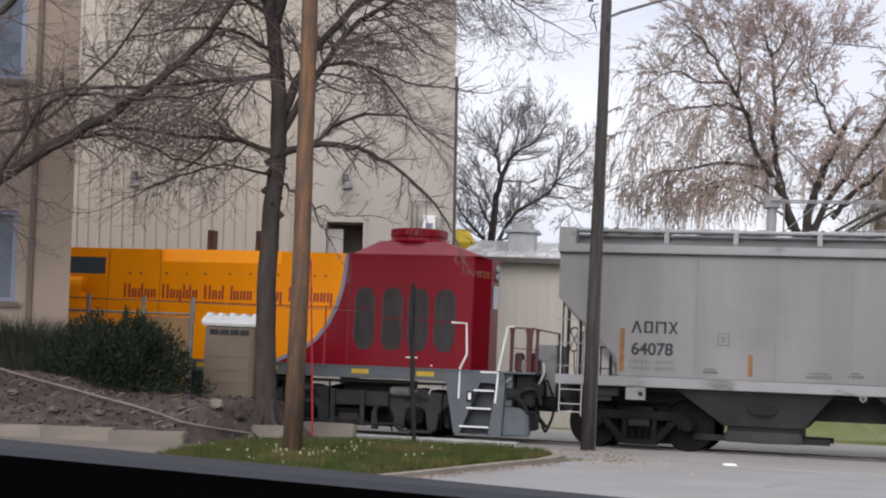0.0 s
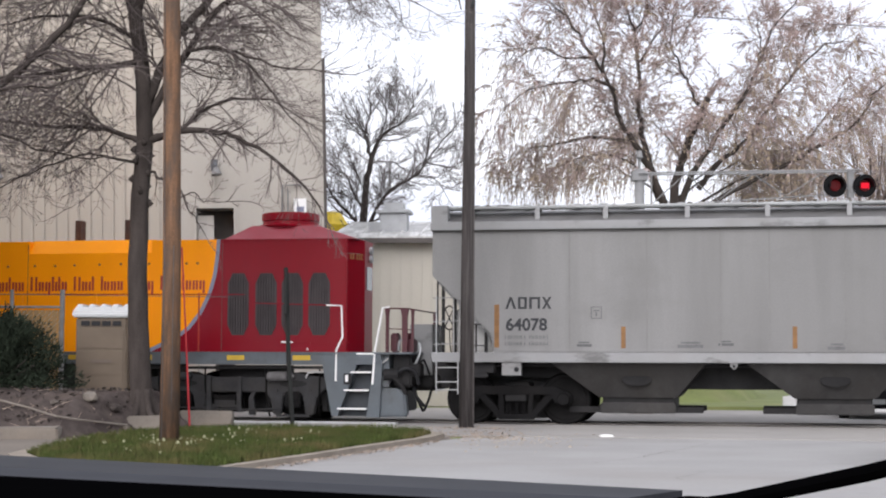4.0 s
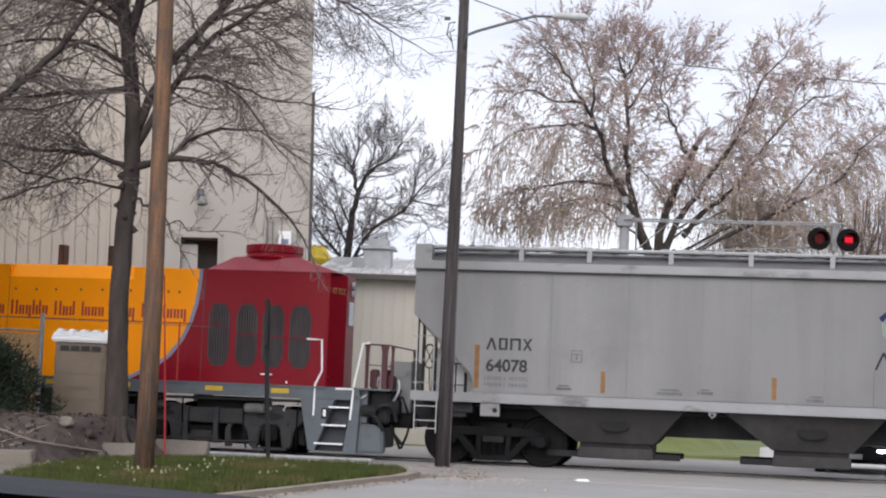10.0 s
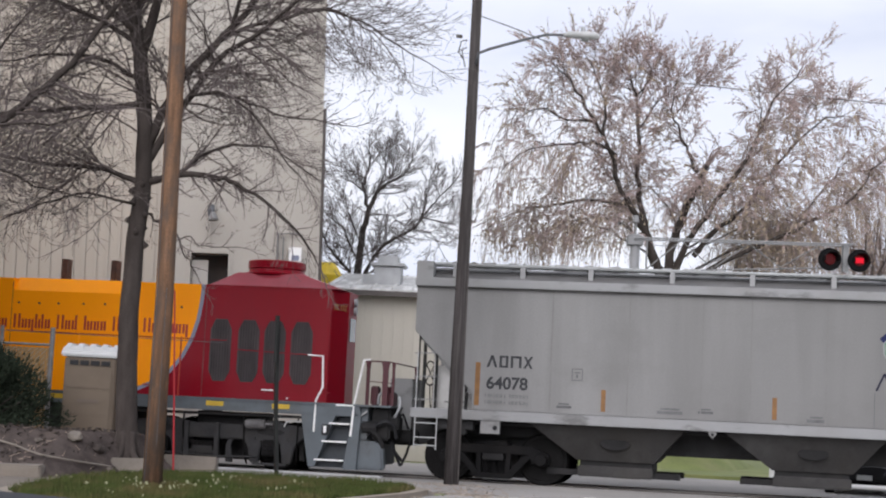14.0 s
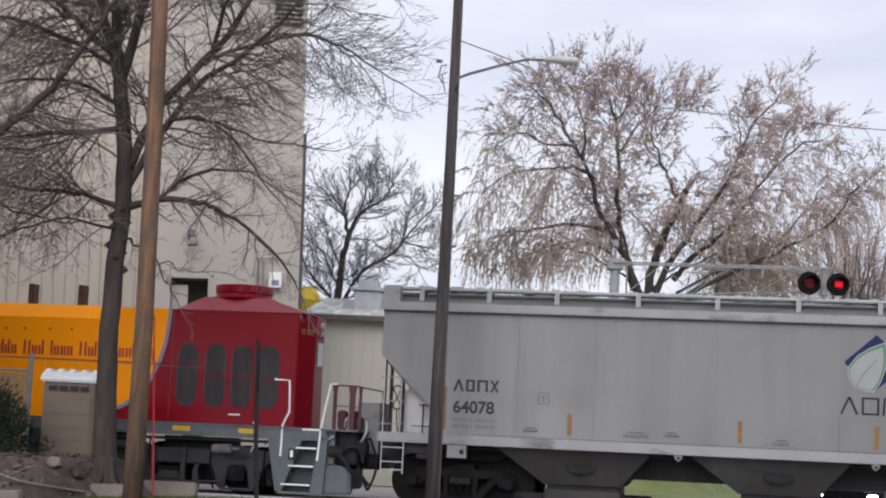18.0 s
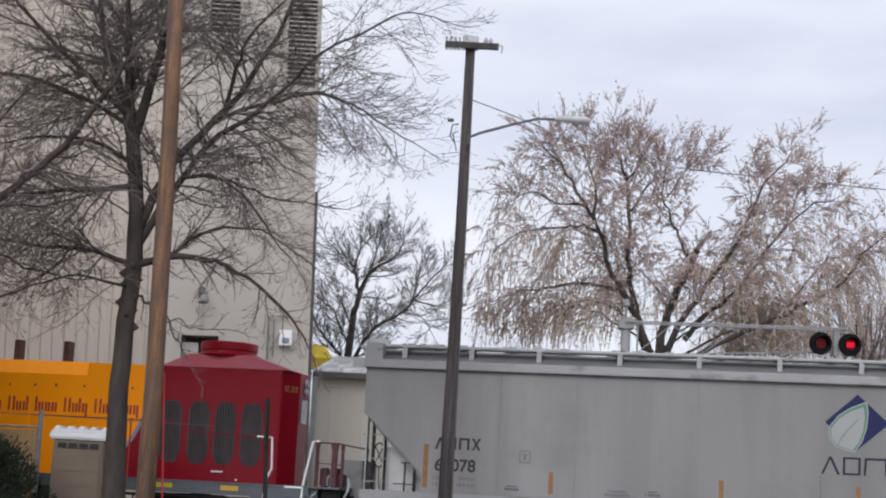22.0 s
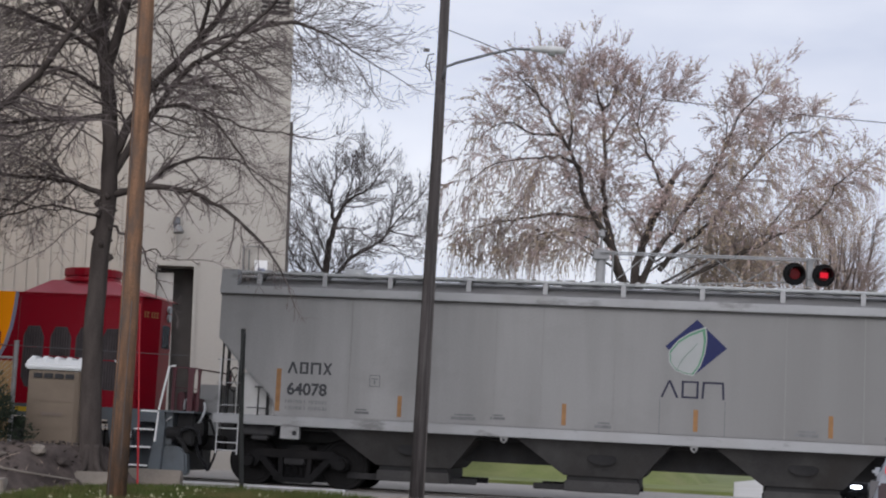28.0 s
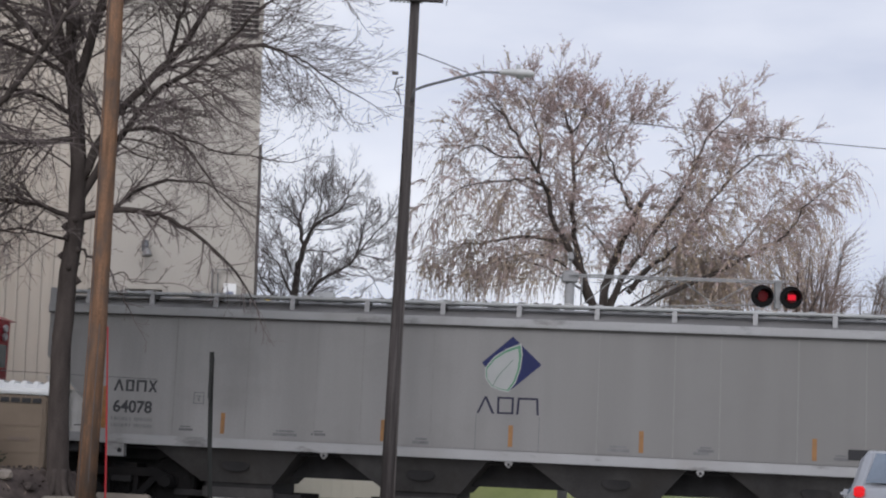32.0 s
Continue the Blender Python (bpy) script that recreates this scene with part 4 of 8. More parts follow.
def build_office():
    """The brown stuccoed building beside the planted bed."""
    b = thing("office_building", "brown stuccoed two-storey building with blue-framed windows", "building", pose(-9.66, 31.0, 0, 0, -1.0, 19.5))
    dep = 3.2
    for x0, x1, z0, z1 in ((-12, -2.55, 0, 11), (-1.0, 0, 0, 11), (-2.55, -1.0, 0, 2.4), (-2.55, -1.0, 4.14, 6.65), (-2.55, -1.0, 9.3, 11)):
        part("wall", Mesh().box(x0, 0, z0, x1, dep, z1), M["stucco"], b)
    part("downpipe", Mesh().box(-0.8, -0.1, 0, -0.7, 0.0, 11), M["stucco_band"], b, "dark brown downpipe")
    part("corner_band", Mesh().box(-0.69, -0.05, 0, 0.0, 0.0, 11), M["stucco"], b)
    part("roof", Mesh().box(-12.1, -0.15, 11, 0.02, dep, 11.25), M["dark_trim"], b)
    for z0, z1 in ((2.4, 4.14), (6.65, 9.3)):
        w = part("window", Mesh().box(-2.55, 0.16, z0, -1.0, 0.18, z1), M["glass_sky"], b, "tall window reflecting the sky")
        for q in ((-2.55, z0, -2.46, z1), (-1.09, z0, -1.0, z1), (-2.46, z1 - 0.08, -1.09, z1), (-2.46, z0, -1.09, z0 + 0.08), (-1.81, z0 + 0.08, -1.75, z1 - 0.08)):
            part("frame", Mesh().box(q[0], 0.05, q[1], q[2], 0.16, q[3]), M["stripe"], w)
        part("sill", Mesh().box(-2.65, -0.1, z0 - 0.1, -0.93, 0.05, z0), M["stucco_band"], w)


build_ground()
build_road_wear()
build_island()
build_bed()
build_tall()
build_shed()
build_office()


# ---- poles, signs and the crossing signal ----
def build_street_pole():
    p = thing("utility_pole", "weathered grey timber utility pole with a street lamp arm", "utility pole", pose(0.31, 32.2, 0))
    top = 10.3
    part("pole", Mesh().tube([(0, 0, -0.2), (0.02, 0, 3), (0.05, 0, 6.5), (0.06, 0, top)], [0.15, 0.132, 0.112, 0.096], 14), M["pole_grey"], p, smooth=True)
    part("crossarm", Mesh().box(-0.45, -0.2, top - 0.02, 0.62, -0.1, top + 0.1), M["pole_grey"], p, "short timber crossarm")
    ins = Mesh()
    for i in range(5):
        ins.tube([(-0.42 + 0.085 * i, -0.15, top - 0.06), (-0.42 + 0.085 * i, -0.15, top + 0.2)], [0.035, 0.028], 8)
    part("insulator", ins, M["galvanised"], p, "stack of grey ribbed insulators")
    part("pole_cap", Mesh().box(-0.1, -0.14, top, 0.22, 0.1, top + 0.26), M["galvanised"], p, bevel=0.02)
    for x in (0.36, 0.46):
        part("insulator", Mesh().tube([(x, -0.15, top + 0.1), (x, -0.15, top + 0.16), (x, -0.15, top + 0.22)], [0.03, 0.045, 0.02], 8), M["galvanised"], p)
    part("hook", Mesh().tube([(0.6, -0.15, top + 0.08), (0.7, -0.15, top + 0.05), (0.68, -0.15, top - 0.08)], 0.015, 5), M["galvanised"], p)
    part("lamp_arm", Mesh().tube([(0.09, -0.1, 8.25), (0.13, -0.12, 8.48), (0.35, -0.2, 8.56), (1.0, -0.3, 8.75), (1.45, -0.38, 8.86), (1.85, -0.4, 8.86)], [0.03, 0.03, 0.03, 0.028, 0.026, 0.026], 8), M["dark_steel"], p, "curved steel lamp arm", smooth=True)
    lh = Mesh().tube([(1.78, -0.4, 8.86), (1.9, -0.4, 8.88), (2.2, -0.4, 8.88), (2.42, -0.4, 8.87), (2.48, -0.4, 8.87)], [0.05, 0.085, 0.11, 0.1, 0.03], 10)
    lh.v = [(x, y, 8.87 + (z - 8.87) * 0.75) for x, y, z in lh.v]
    hd = part("lamp_head", lh, M["pale_grey"], p, "pale grey cobra-head street lamp", smooth=True)
    part("photocell", Mesh().tube([(2.15, -0.4, 8.93), (2.15, -0.4, 9.04)], 0.04, 8), M["galvanised"], hd)
    part("lens", Mesh().tube([(2.2, -0.4, 8.76), (2.2, -0.4, 8.8)], [0.07, 0.09], 10), M["leaf_white"], hd)
    part("tie_wire", Mesh().tube([(0.14, -0.05, 9.25), (0.8, -0.2, 9.0), (1.5, -0.3, 8.72)], 0.01, 4), M["dark_trim"], p)
    cl = Mesh().tube([(-0.1, -0.05, 8.75), (-0.22, -0.05, 8.72), (-0.26, -0.05, 8.5), (-0.15, -0.05, 8.35)], 0.014, 5).tube([(-0.1, -0.05, 8.6), (-0.2, -0.05, 8.55), (-0.12, -0.05, 8.2)], 0.012, 5).box(-0.32, -0.1, 8.78, -0.2, -0.05, 8.84)
    part("cable_clamp", cl, M["dark_trim"], p)
    part("conduit", Mesh().tube([(0.13, -0.09, 0), (0.135, -0.085, 3), (0.145, -0.07, 6.5), (0.145, -0.06, 9.9)], 0.012, 5), M["dark_trim"], p)


def build_wood_pole():
    p = thing("timber_pole", "orange-brown timber utility pole standing in the grass", "utility pole", pose(-4.13, 24.42, 0.09))
    part("pole", Mesh().tube([(0, 0, -0.3), (0, 0, 2.7), (-0.055, 0, 6.4), (-0.18, 0, 11)], [0.148, 0.134, 0.124, 0.11], 14), M["pole_brown"], p, smooth=True)
    part("crack", Mesh().box(0.04, -0.138, 0.6, 0.05, -0.12, 2.9), M["dark_trim"], p)
    part("ground_wire", Mesh().tube([(-0.1, -0.12, 0), (-0.09, -0.105, 2.7), (-0.14, -0.1, 6.4), (-0.235, -0.09, 10.5)], 0.007, 4), M["dark_trim"], p)


def build_small_posts():
    r = thing("marker_rod", "thin red fibreglass marker rod in the grass", "marker rod", pose(-4.86, 31.0, 0.0))
    part("rod", Mesh().tube([(0, 0, -0.1), (-0.07, 0, 1.2), (-0.2, 0, 3.42)], [0.02, 0.018, 0.015], 7), M["marker_red"], r)
    s = thing("sign_post", "dark steel channel sign post seen edge-on", "sign post", pose(-2.94, 30.4, 0.06))
    part("post", Mesh().tube([(0.06, 0, -0.1), (-0.03, 0, 1.2), (-0.1, 0, 2.95)], 0.046, 4), M["post_green"], s)
    pl = Mesh().box(-0.02, -0.22, 2.1, 0.02, 0.22, 2.86)
    pl.v = [(x - 0.085, y, z) for x, y, z in pl.v]
    part("sign_plate", pl, M["post_green"], s, "narrow dark sign plate seen edge-on")


def build_signal():
    """The cantilever flashing-light signal beyond the track."""
    s = thing("crossing_signal", "grey cantilever railway crossing signal with twin red lights", "crossing signal", pose(4.75, 41.5, 0))
    part("mast", Mesh().tube([(0, 0, 0), (0, 0, 6.15)], 0.125, 12), M["signal_grey"], s, smooth=True)
    part("base", Mesh().box(-0.28, -0.28, -0.05, 0.28, 0.28, 0.12), M["driveway"], s, bevel=0.02)
    part("bell", Mesh().tube([(0, 0, 6.15), (0, 0, 6.4), (0, 0, 6.45), (0, 0, 6.62)], [0.03, 0.03, 0.09, 0.06], 8), M["signal_grey"], s)
    part("clamp", Mesh().box(-0.2, -0.16, 5.85, 0.2, 0.16, 6.1), M["signal_grey"], s, bevel=0.02)
    for y in (-0.22, 0.22):
        part("arm_chord", Mesh().tube([(-0.05, y, 6.03), (5.5, y, 6.13)], 0.022, 7), M["signal_grey"], s)
    part("lower_chord", Mesh().tube([(0, 0, 5.2), (5.2, 0, 5.55)], 0.018, 7), M["signal_grey"], s)
    for i in range(6):
        x0, x1 = 0.3 + 0.85 * i, 0.3 + 0.85 * (i + 1)
        a, b = (5.25 + 0.067 * x0, 6.03) if i % 2 == 0 else (6.03, 5.25 + 0.067 * x0)
        part("brace", Mesh().tube([(x0, -0.1, a), (x1, -0.1, b)], 0.014, 6), M["signal_grey"], s)
    part("upright", Mesh().tube([(0.28, -0.15, 5.2), (0.28, -0.15, 6.05)], 0.025, 6), M["signal_grey"], s)
    part("end_hanger", Mesh().box(5.24, -0.1, 5.45, 5.38, 0.1, 6.12), M["signal_grey"], s)
    for i, x in enumerate((4.88, 5.62)):
        h = part("light_unit", Mesh().tube([(x, -0.2, 5.73), (x, -0.16, 5.73)], 0.292, 24), M["signal_black"], s, "round black signal backboard with a red lamp")
        vis = Mesh()
        n = 14
        for k in range(n):
            a0, a1 = math.pi * (-0.1 + 1.2 * k / n), math.pi * (-0.1 + 1.2 * (k + 1) / n)
            p = [(x + 0.17 * math.cos(a), -0.2, 5.73 + 0.17 * math.sin(a)) for a in (a0, a1)]
            q = [(x + 0.18 * math.cos(a), -0.5, 5.73 + 0.17 * math.sin(a)) for a in (a0, a1)]
            vis.quad(p[0], p[1], q[1], q[0])
        part("visor", vis, M["signal_black"], h)
        lens = part("lens", Mesh().tube([(x, -0.23, 5.73), (x, -0.205, 5.73)], [0.13, 0.14], 18), M["red_dim"], h, "glowing red lens" if i else "dimmed red lens")
        if i:
            part("lamp_core", Mesh().box(x - 0.1, -0.245, 5.66, x + 0.1, -0.231, 5.8), M["red_lit"], lens, "bright red lamp core", 0.02)


def wire(pts, sag, label, r=0.012):
    p0, p1 = Vector(pts[0]), Vector(pts[1])
    q = [p0.lerp(p1, i / 16) - Vector((0, 0, sag * 4 * (i / 16) * (1 - i / 16))) for i in range(17)]
    single("overhead_wire", Mesh().tube(q, r, 4), M["dark_trim"], label, "wire", group="overhead wires")


def build_wires():
    wire([(8.6, 60.5, 14.1), (42, 50, 11.6)], 0.5, "thin dark overhead wire against the sky", 0.016)
    wire([(-40, 92, 12.2), (90, 80, 11.0)], 0.8, "thin dark overhead wire against the sky", 0.014)
    wire([(-40, 92, 9.6), (90, 80, 8.6)], 0.8, "thin dark overhead wire against the sky", 0.014)


def build_toilet():
    t = thing("portable_toilet", "tan plastic portable toilet with a white ribbed roof", "portable toilet", pose(-6.75, 32.4, 0.0, 0, 0, 3))
    h = 2.12
    part("shell", Mesh().box(-0.49, -0.55, 0.12, 0.49, 0.55, h), M["toilet"], t, bevel=0.03)
    part("base", Mesh().box(-0.53, -0.6, -0.3, 0.53, 0.6, 0.12), M["toilet"], t, bevel=0.03)
    part("door", Mesh().box(-0.42, -0.575, 0.2, 0.42, -0.55, 1.9), M["toilet"], t, bevel=0.008)
    for z0, z1 in ((1.52, 1.55), (1.02, 1.05), (0.55, 0.58)):
        part("door_rib", Mesh().box(-0.38, -0.588, z0, 0.38, -0.575, z1), M["toilet"], t)
    part("panel", Mesh().box(-0.2, -0.592, 1.24, 0.2, -0.575, 1.31), M["stucco_band"], t)
    for i in range(4):
        x = -0.4 + 0.2 * i
        part("vent", Mesh().box(x + 0.01, -0.585, 1.96, x + 0.17, -0.548, 2.05), M["black"], t)
    rf = part("roof", Mesh().along_x([(-0.62, h), (0.62, h), (0.62, h + 0.1), (0.35, h + 0.21), (-0.35, h + 0.21), (-0.62, h + 0.1)], -0.56, 0.56), M["toilet_roof"], t, "white translucent plastic roof", 0.03)
    for i in range(5):
        x = -0.45 + 0.225 * i
        part("ridge", Mesh().along_x([(-0.6, h + 0.1), (0.6, h + 0.1), (0.34, h + 0.26), (-0.34, h + 0.26)], x - 0.06, x + 0.06), M["toilet_roof"], rf, bevel=0.02)


def build_fence():
    f = thing("chain_link_fence", "galvanised chain-link fence with round posts", "fence")
    y, z0, z1 = 33.3, 0.5, 2.66
    xs = [-14.2, -12.1, -10.0, -8.85, -7.83]
    for x in xs:
        part("post", Mesh().tube([(x, y, 0.0), (x, y, z1 + 0.05)], 0.04 if x < -7.9 else 0.05, 8), M["dull_steel"], f)
    part("top_rail", Mesh().tube([(xs[0], y, z1 - 0.3), (xs[-1], y, z1 - 0.3)], 0.025, 6), M["dull_steel"], f)
    part("tension_wire", Mesh().tube([(xs[0], y, z1), (-4.4, y + 0.1, z1 - 0.08)], 0.007, 4), M["faint"], f)
    part("tension_wire", Mesh().tube([(xs[-1], y, 1.1), (xs[0], y, 1.1)], 0.008, 4), M["galvanised"], f)
    for i in range(8):
        x = -8.78 + 0.121 * i
        part("board", Mesh().box(x, y + 0.03, 0.45, x + 0.113, y + 0.05, 2.3), M["fence_board"], f, "tan-brown fence board")
    me = Mesh()
    d = 0.11
    x = xs[0]
    h = z1 - 0.3 - z0
    while x < xs[-1] - 0.02:
        for s in (1, -1):
            n = 1
            xa, xb = x, x + s * h
            lo, hi = 0.0, 1.0
            if xb > xs[-1]:
                hi = (xs[-1] - xa) / h
            if xb < xs[0]:
                hi = (xa - xs[0]) / h
            if hi > 0.03:
                me.tube([(xa, y, z0), (xa + s * h * hi, y, z0 + h * hi)], 0.0028, 3)
        x += d
    part("mesh", me, M["galvanised"], f, "woven wire mesh")


build_street_pole()
build_wood_pole()
build_small_posts()
build_signal()
build_wires()
build_toilet()
build_fence()


# ---- the train ----
def wheel_mesh(r, w=0.13):
    """A railway wheel on its axle line along y, centred at the origin; the hub and plate show on the near side."""
    m = Mesh()
    m.tube([(0, -w / 2, 0), (0, -w / 2 + 0.02, 0), (0, w / 2 - 0.03, 0), (0, w / 2, 0)], [r - 0.02, r, r, r + 0.025], 28)
    m.tube([(0, -w / 2 - 0.012, 0), (0, -w / 2, 0)], [r * 0.82, r * 0.84], 28)
    m.tube([(0, -w / 2 - 0.05, 0), (0, -w / 2, 0)], [r * 0.26, r * 0.36], 16)
    for k in range(4):
        a = math.pi / 2 * k
        m.tube([(r * 0.55 * math.cos(a), -w / 2 - 0.025, r * 0.55 * math.sin(a)), (r * 0.55 * math.cos(a), -w / 2, r * 0.55 * math.sin(a))], 0.04, 8)
    return m


WHEELS = []


def add_wheel(owner, x, y, r, me=None):
    ob = new("wheel", wheel_mesh(r).data("wheel", M["wheel"])) if me is None else new("wheel", me)
    ob.parent = owner
    ob.location = (x, y, r + 0.0)
    WHEELS.append((ob, x, y, r))
    return ob


def hopper_truck(car, xc):
    r = 0.515
    y = -1.1
    sf = Mesh()
    # cast frame: a top chord bent down to the axle boxes, two slanting legs, a bottom chord and two posts
    sf.prism([(-1.12, 0.42), (-0.8, 0.42), (-0.72, 0.6), (0.72, 0.6), (0.8, 0.42), (1.12, 0.42), (1.12, 0.62), (0.8, 0.78), (-0.8, 0.78), (-1.12, 0.62)], y - 0.09, y + 0.09)
    for s in (1, -1):
        leg = [(s * 0.82, 0.6), (s * 0.62, 0.6), (s * 0.28, 0.22), (s * 0.36, 0.1)]
        sf.prism(leg[::-1] if s > 0 else leg, y - 0.08, y + 0.08)
        post = [(s * 0.24, 0.2), (s * 0.34, 0.2), (s * 0.36, 0.62), (s * 0.26, 0.62)]
        sf.prism(post if s > 0 else post[::-1], y - 0.07, y + 0.07)
        sf.tube([(s * 0.98, y - 0.2, r), (s * 0.98, y, r)], [0.12, 0.15], 12)
    sf.box(-0.37, y - 0.1, 0.1, 0.37, y + 0.1, 0.215)
    sf.v = [(x + xc, yy, z) for x, yy, z in sf.v]
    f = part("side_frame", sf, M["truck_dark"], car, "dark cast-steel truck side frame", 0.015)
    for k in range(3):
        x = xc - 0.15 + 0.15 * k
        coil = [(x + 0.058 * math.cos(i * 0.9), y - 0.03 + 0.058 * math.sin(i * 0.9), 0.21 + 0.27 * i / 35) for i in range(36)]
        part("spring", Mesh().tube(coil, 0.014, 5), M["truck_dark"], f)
    # added dark backing that closes the bright gaps behind the springs
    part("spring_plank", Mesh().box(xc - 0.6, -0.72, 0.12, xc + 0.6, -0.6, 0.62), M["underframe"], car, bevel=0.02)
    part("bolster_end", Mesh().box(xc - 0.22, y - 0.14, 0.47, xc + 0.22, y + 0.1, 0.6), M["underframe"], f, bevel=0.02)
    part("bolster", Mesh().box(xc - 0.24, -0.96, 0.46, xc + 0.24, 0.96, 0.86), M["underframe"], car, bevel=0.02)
    back = Mesh().box(xc - 1.25, 1.0, 0.3, xc + 1.25, 1.2, 0.66)
    part("side_frame", back, M["underframe"], car)
    me = None
    for yy in (-0.79, 0.79):
        for s in (-0.98, 0.98):
            w = add_wheel(car, xc + s, yy, r, me)
            me = w.data
    for s in (-0.98, 0.98):
        part("axle", Mesh().tube([(xc + s, -0.75, r), (xc + s, 0.75, r)], 0.08, 10), M["wheel"], car)


def stems(mesh, x0, z0, widths, h, y, stem=0.03, gap=0.02):
    """Plain upright bars in place of lettering."""
    x = x0
    for w, hh in widths:
        if hh > 0:
            mesh.box(x, y - 0.004, z0, x + stem, y, z0 + h * hh)
            if w > 2.4 * stem:
                mesh.box(x + w - stem, y - 0.004, z0, x + w, y, z0 + h * hh)
        x += w + gap
    return x


def lettering(body, size, mat, parent, m, name, label, bold=0.0):
    cu = bpy.data.curves.new(name, "FONT")
    cu.body, cu.size, cu.extrude, cu.offset = body, size, 0.002, bold
    ob = bpy.data.objects.new(name, cu)
    scene.collection.objects.link(ob)
    me = bpy.data.meshes.new_from_object(ob.evaluated_get(bpy.context.evaluated_depsgraph_get()))
    bpy.data.objects.remove(ob)
    me.materials.clear()
    me.materials.append(mat)
    o = new(name, me)
    o.parent = parent
    o.matrix_basis = m
    return tagged(o, label)


def bend_pipe(pts, n=4):
    """A pipe's line with rounded bends."""
    out = [Vector(pts[0])]
    for a, b, d in zip(pts, pts[1:], pts[2:]):
        a, b, d = Vector(a), Vector(b), Vector(d)
        p, q = a.lerp(b, 0.55), b.lerp(d, 0.45)
        out += [p.lerp(b, t / n).lerp(b.lerp(q, t / n), t / n) for t in range(n + 1)]
    return out + [Vector(pts[-1])]


def build_hopper():
    c = thing("hopper_car", "light grey covered grain hopper railcar with dusty sides", "railcar", TRACK.copy())
    xl, xr = -2.87, 16.81
    yf = -1.6
    mid = 6.97
    side = [(xl, 3.02), (-1.64, 1.82), (-1.6, 1.46), (15.54, 1.46), (15.58, 1.82), (xr, 3.02), (xr, 3.94), (xl, 3.94)]
    part("body", Mesh().prism(side, yf, -yf), M["hopper"], c, "light grey steel sides with faint weld lines and dirt streaks, darker to the right", 0.015)
    part("top_chord", Mesh().box(xl - 0.03, yf - 0.05, 3.94, xr + 0.03, yf + 0.05, 4.12).box(xl - 0.03, -yf - 0.05, 3.94, xr + 0.03, -yf + 0.05, 4.12), M["hopper_trim"], c, bevel=0.015)
    # thin dark line under the top chord, drawn as a strip
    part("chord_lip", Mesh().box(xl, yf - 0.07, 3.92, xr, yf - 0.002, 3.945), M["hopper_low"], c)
    part("roof", Mesh().along_x([(yf + 0.02, 4.1), (-yf - 0.02, 4.1), (1.0, 4.34), (0.5, 4.43), (-0.5, 4.43), (-1.0, 4.34)], xl, xr), M["hopper_roof"], c)
    part("running_board", Mesh().box(xl + 0.02, -1.36, 4.40, xr, -0.95, 4.46).box(xl + 0.02, 0.95, 4.40, xr, 1.36, 4.46), M["board_pale"], c, "pale grey roof running board", 0.022)
    bk = Mesh().along_x([(-1.42, 4.1), (-1.36, 4.1), (-1.3, 4.4), (-1.38, 4.4)], -0.05, 0.05).box(-0.035, -1.36, 4.33, 0.035, -0.95, 4.4).data("bracket", M["hopper_trim"], 0.008)
    for x in (-2.75, -2.13, -0.73, 0.66, 2.3, 3.88, 5.46, 7.03, 8.61, 10.16, 11.75, 13.3, 14.7, 16.1):
        o = new("bracket", bk)
        o.parent, o.location = c, (x, 0, 0)
    hm = Mesh().box(-0.75, -0.55, 4.43, 0.75, 0.55, 4.5).box(-0.7, -0.5, 4.5, 0.7, 0.5, 4.53).data("hatch", M["board_pale"], 0.02)
    hinge = Mesh().box(-0.05, -0.66, 4.44, 0.05, -0.5, 4.54).tube([(-0.09, -0.64, 4.53), (0.09, -0.64, 4.53)], 0.022, 6).data("hinge", M["hopper_trim"])
    for i in range(9):
        o = new("hatch", hm)
        o.parent, o.location = c, (-1.6 + 2.15 * i, 0, 0)
        for d in (-0.55, 0.0, 0.55):
            q = new("hinge", hinge)
            q.parent, q.location = o, (d, 0, 0)
    rg = random.Random(19)
    for k in range(46):
        x = rg.uniform(xl + 0.2, xr - 0.2)
        w = rg.uniform(0.03, 0.12)
        lump = Mesh().tube([(x - w, rg.uniform(-1.36, -1.2), 4.462), (x, -1.3, 4.475 + 0.012 * rg.random()), (x + w * rg.uniform(0.5, 1.2), -1.28, 4.46)], [0.008, 0.02, 0.006], 6)
        part("caked_grain", lump, M["grain_dirt"] if k % 3 else M["end_white"], c)
    # weld lines
    wm = Mesh().box(-0.012, yf - 0.006, 1.48, 0.012, yf + 0.01, 3.92).data("weld_line", M["weld"])
    for x in (-0.05, 1.5, 2.95, 3.9, 5.35, 8.7, 10.2, 11.1, 12.6, 13.9):
        o = new("weld_line", wm)
        o.parent, o.location = c, (x, 0, 0)
    for x, z, w in ((2.1, 1.56, 0.5), (5.0, 1.53, 0.35), (8.9, 1.55, 0.45), (10.6, 1.56, 0.3)):
        part("stencil_bar", Mesh().box(x, yf - 0.004, z, x + w, yf - 0.001, z + 0.06).box(x + 0.06, yf - 0.004, z + 0.08, x + w - 0.05, yf - 0.001, z + 0.12), M["hopper_grime"], c)
    part("placard_board", Mesh().box(13.57, yf - 0.02, 1.6, 13.96, yf - 0.001, 1.8), M["black"], c, "small black placard board", 0.006)
    # side sill
    part("side_sill", Mesh().box(xl, yf - 0.07, 1.26, xr, yf + 0.12, 1.46).box(xl, -yf - 0.12, 1.26, xr, -yf + 0.07, 1.46), M["hopper_trim"], c, "pale side sill along the bottom edge", 0.012)
    part("centre_sill", Mesh().box(xl - 0.3, -0.3, 0.72, xr + 0.3, 0.3, 1.42), M["truck_grey"], c)
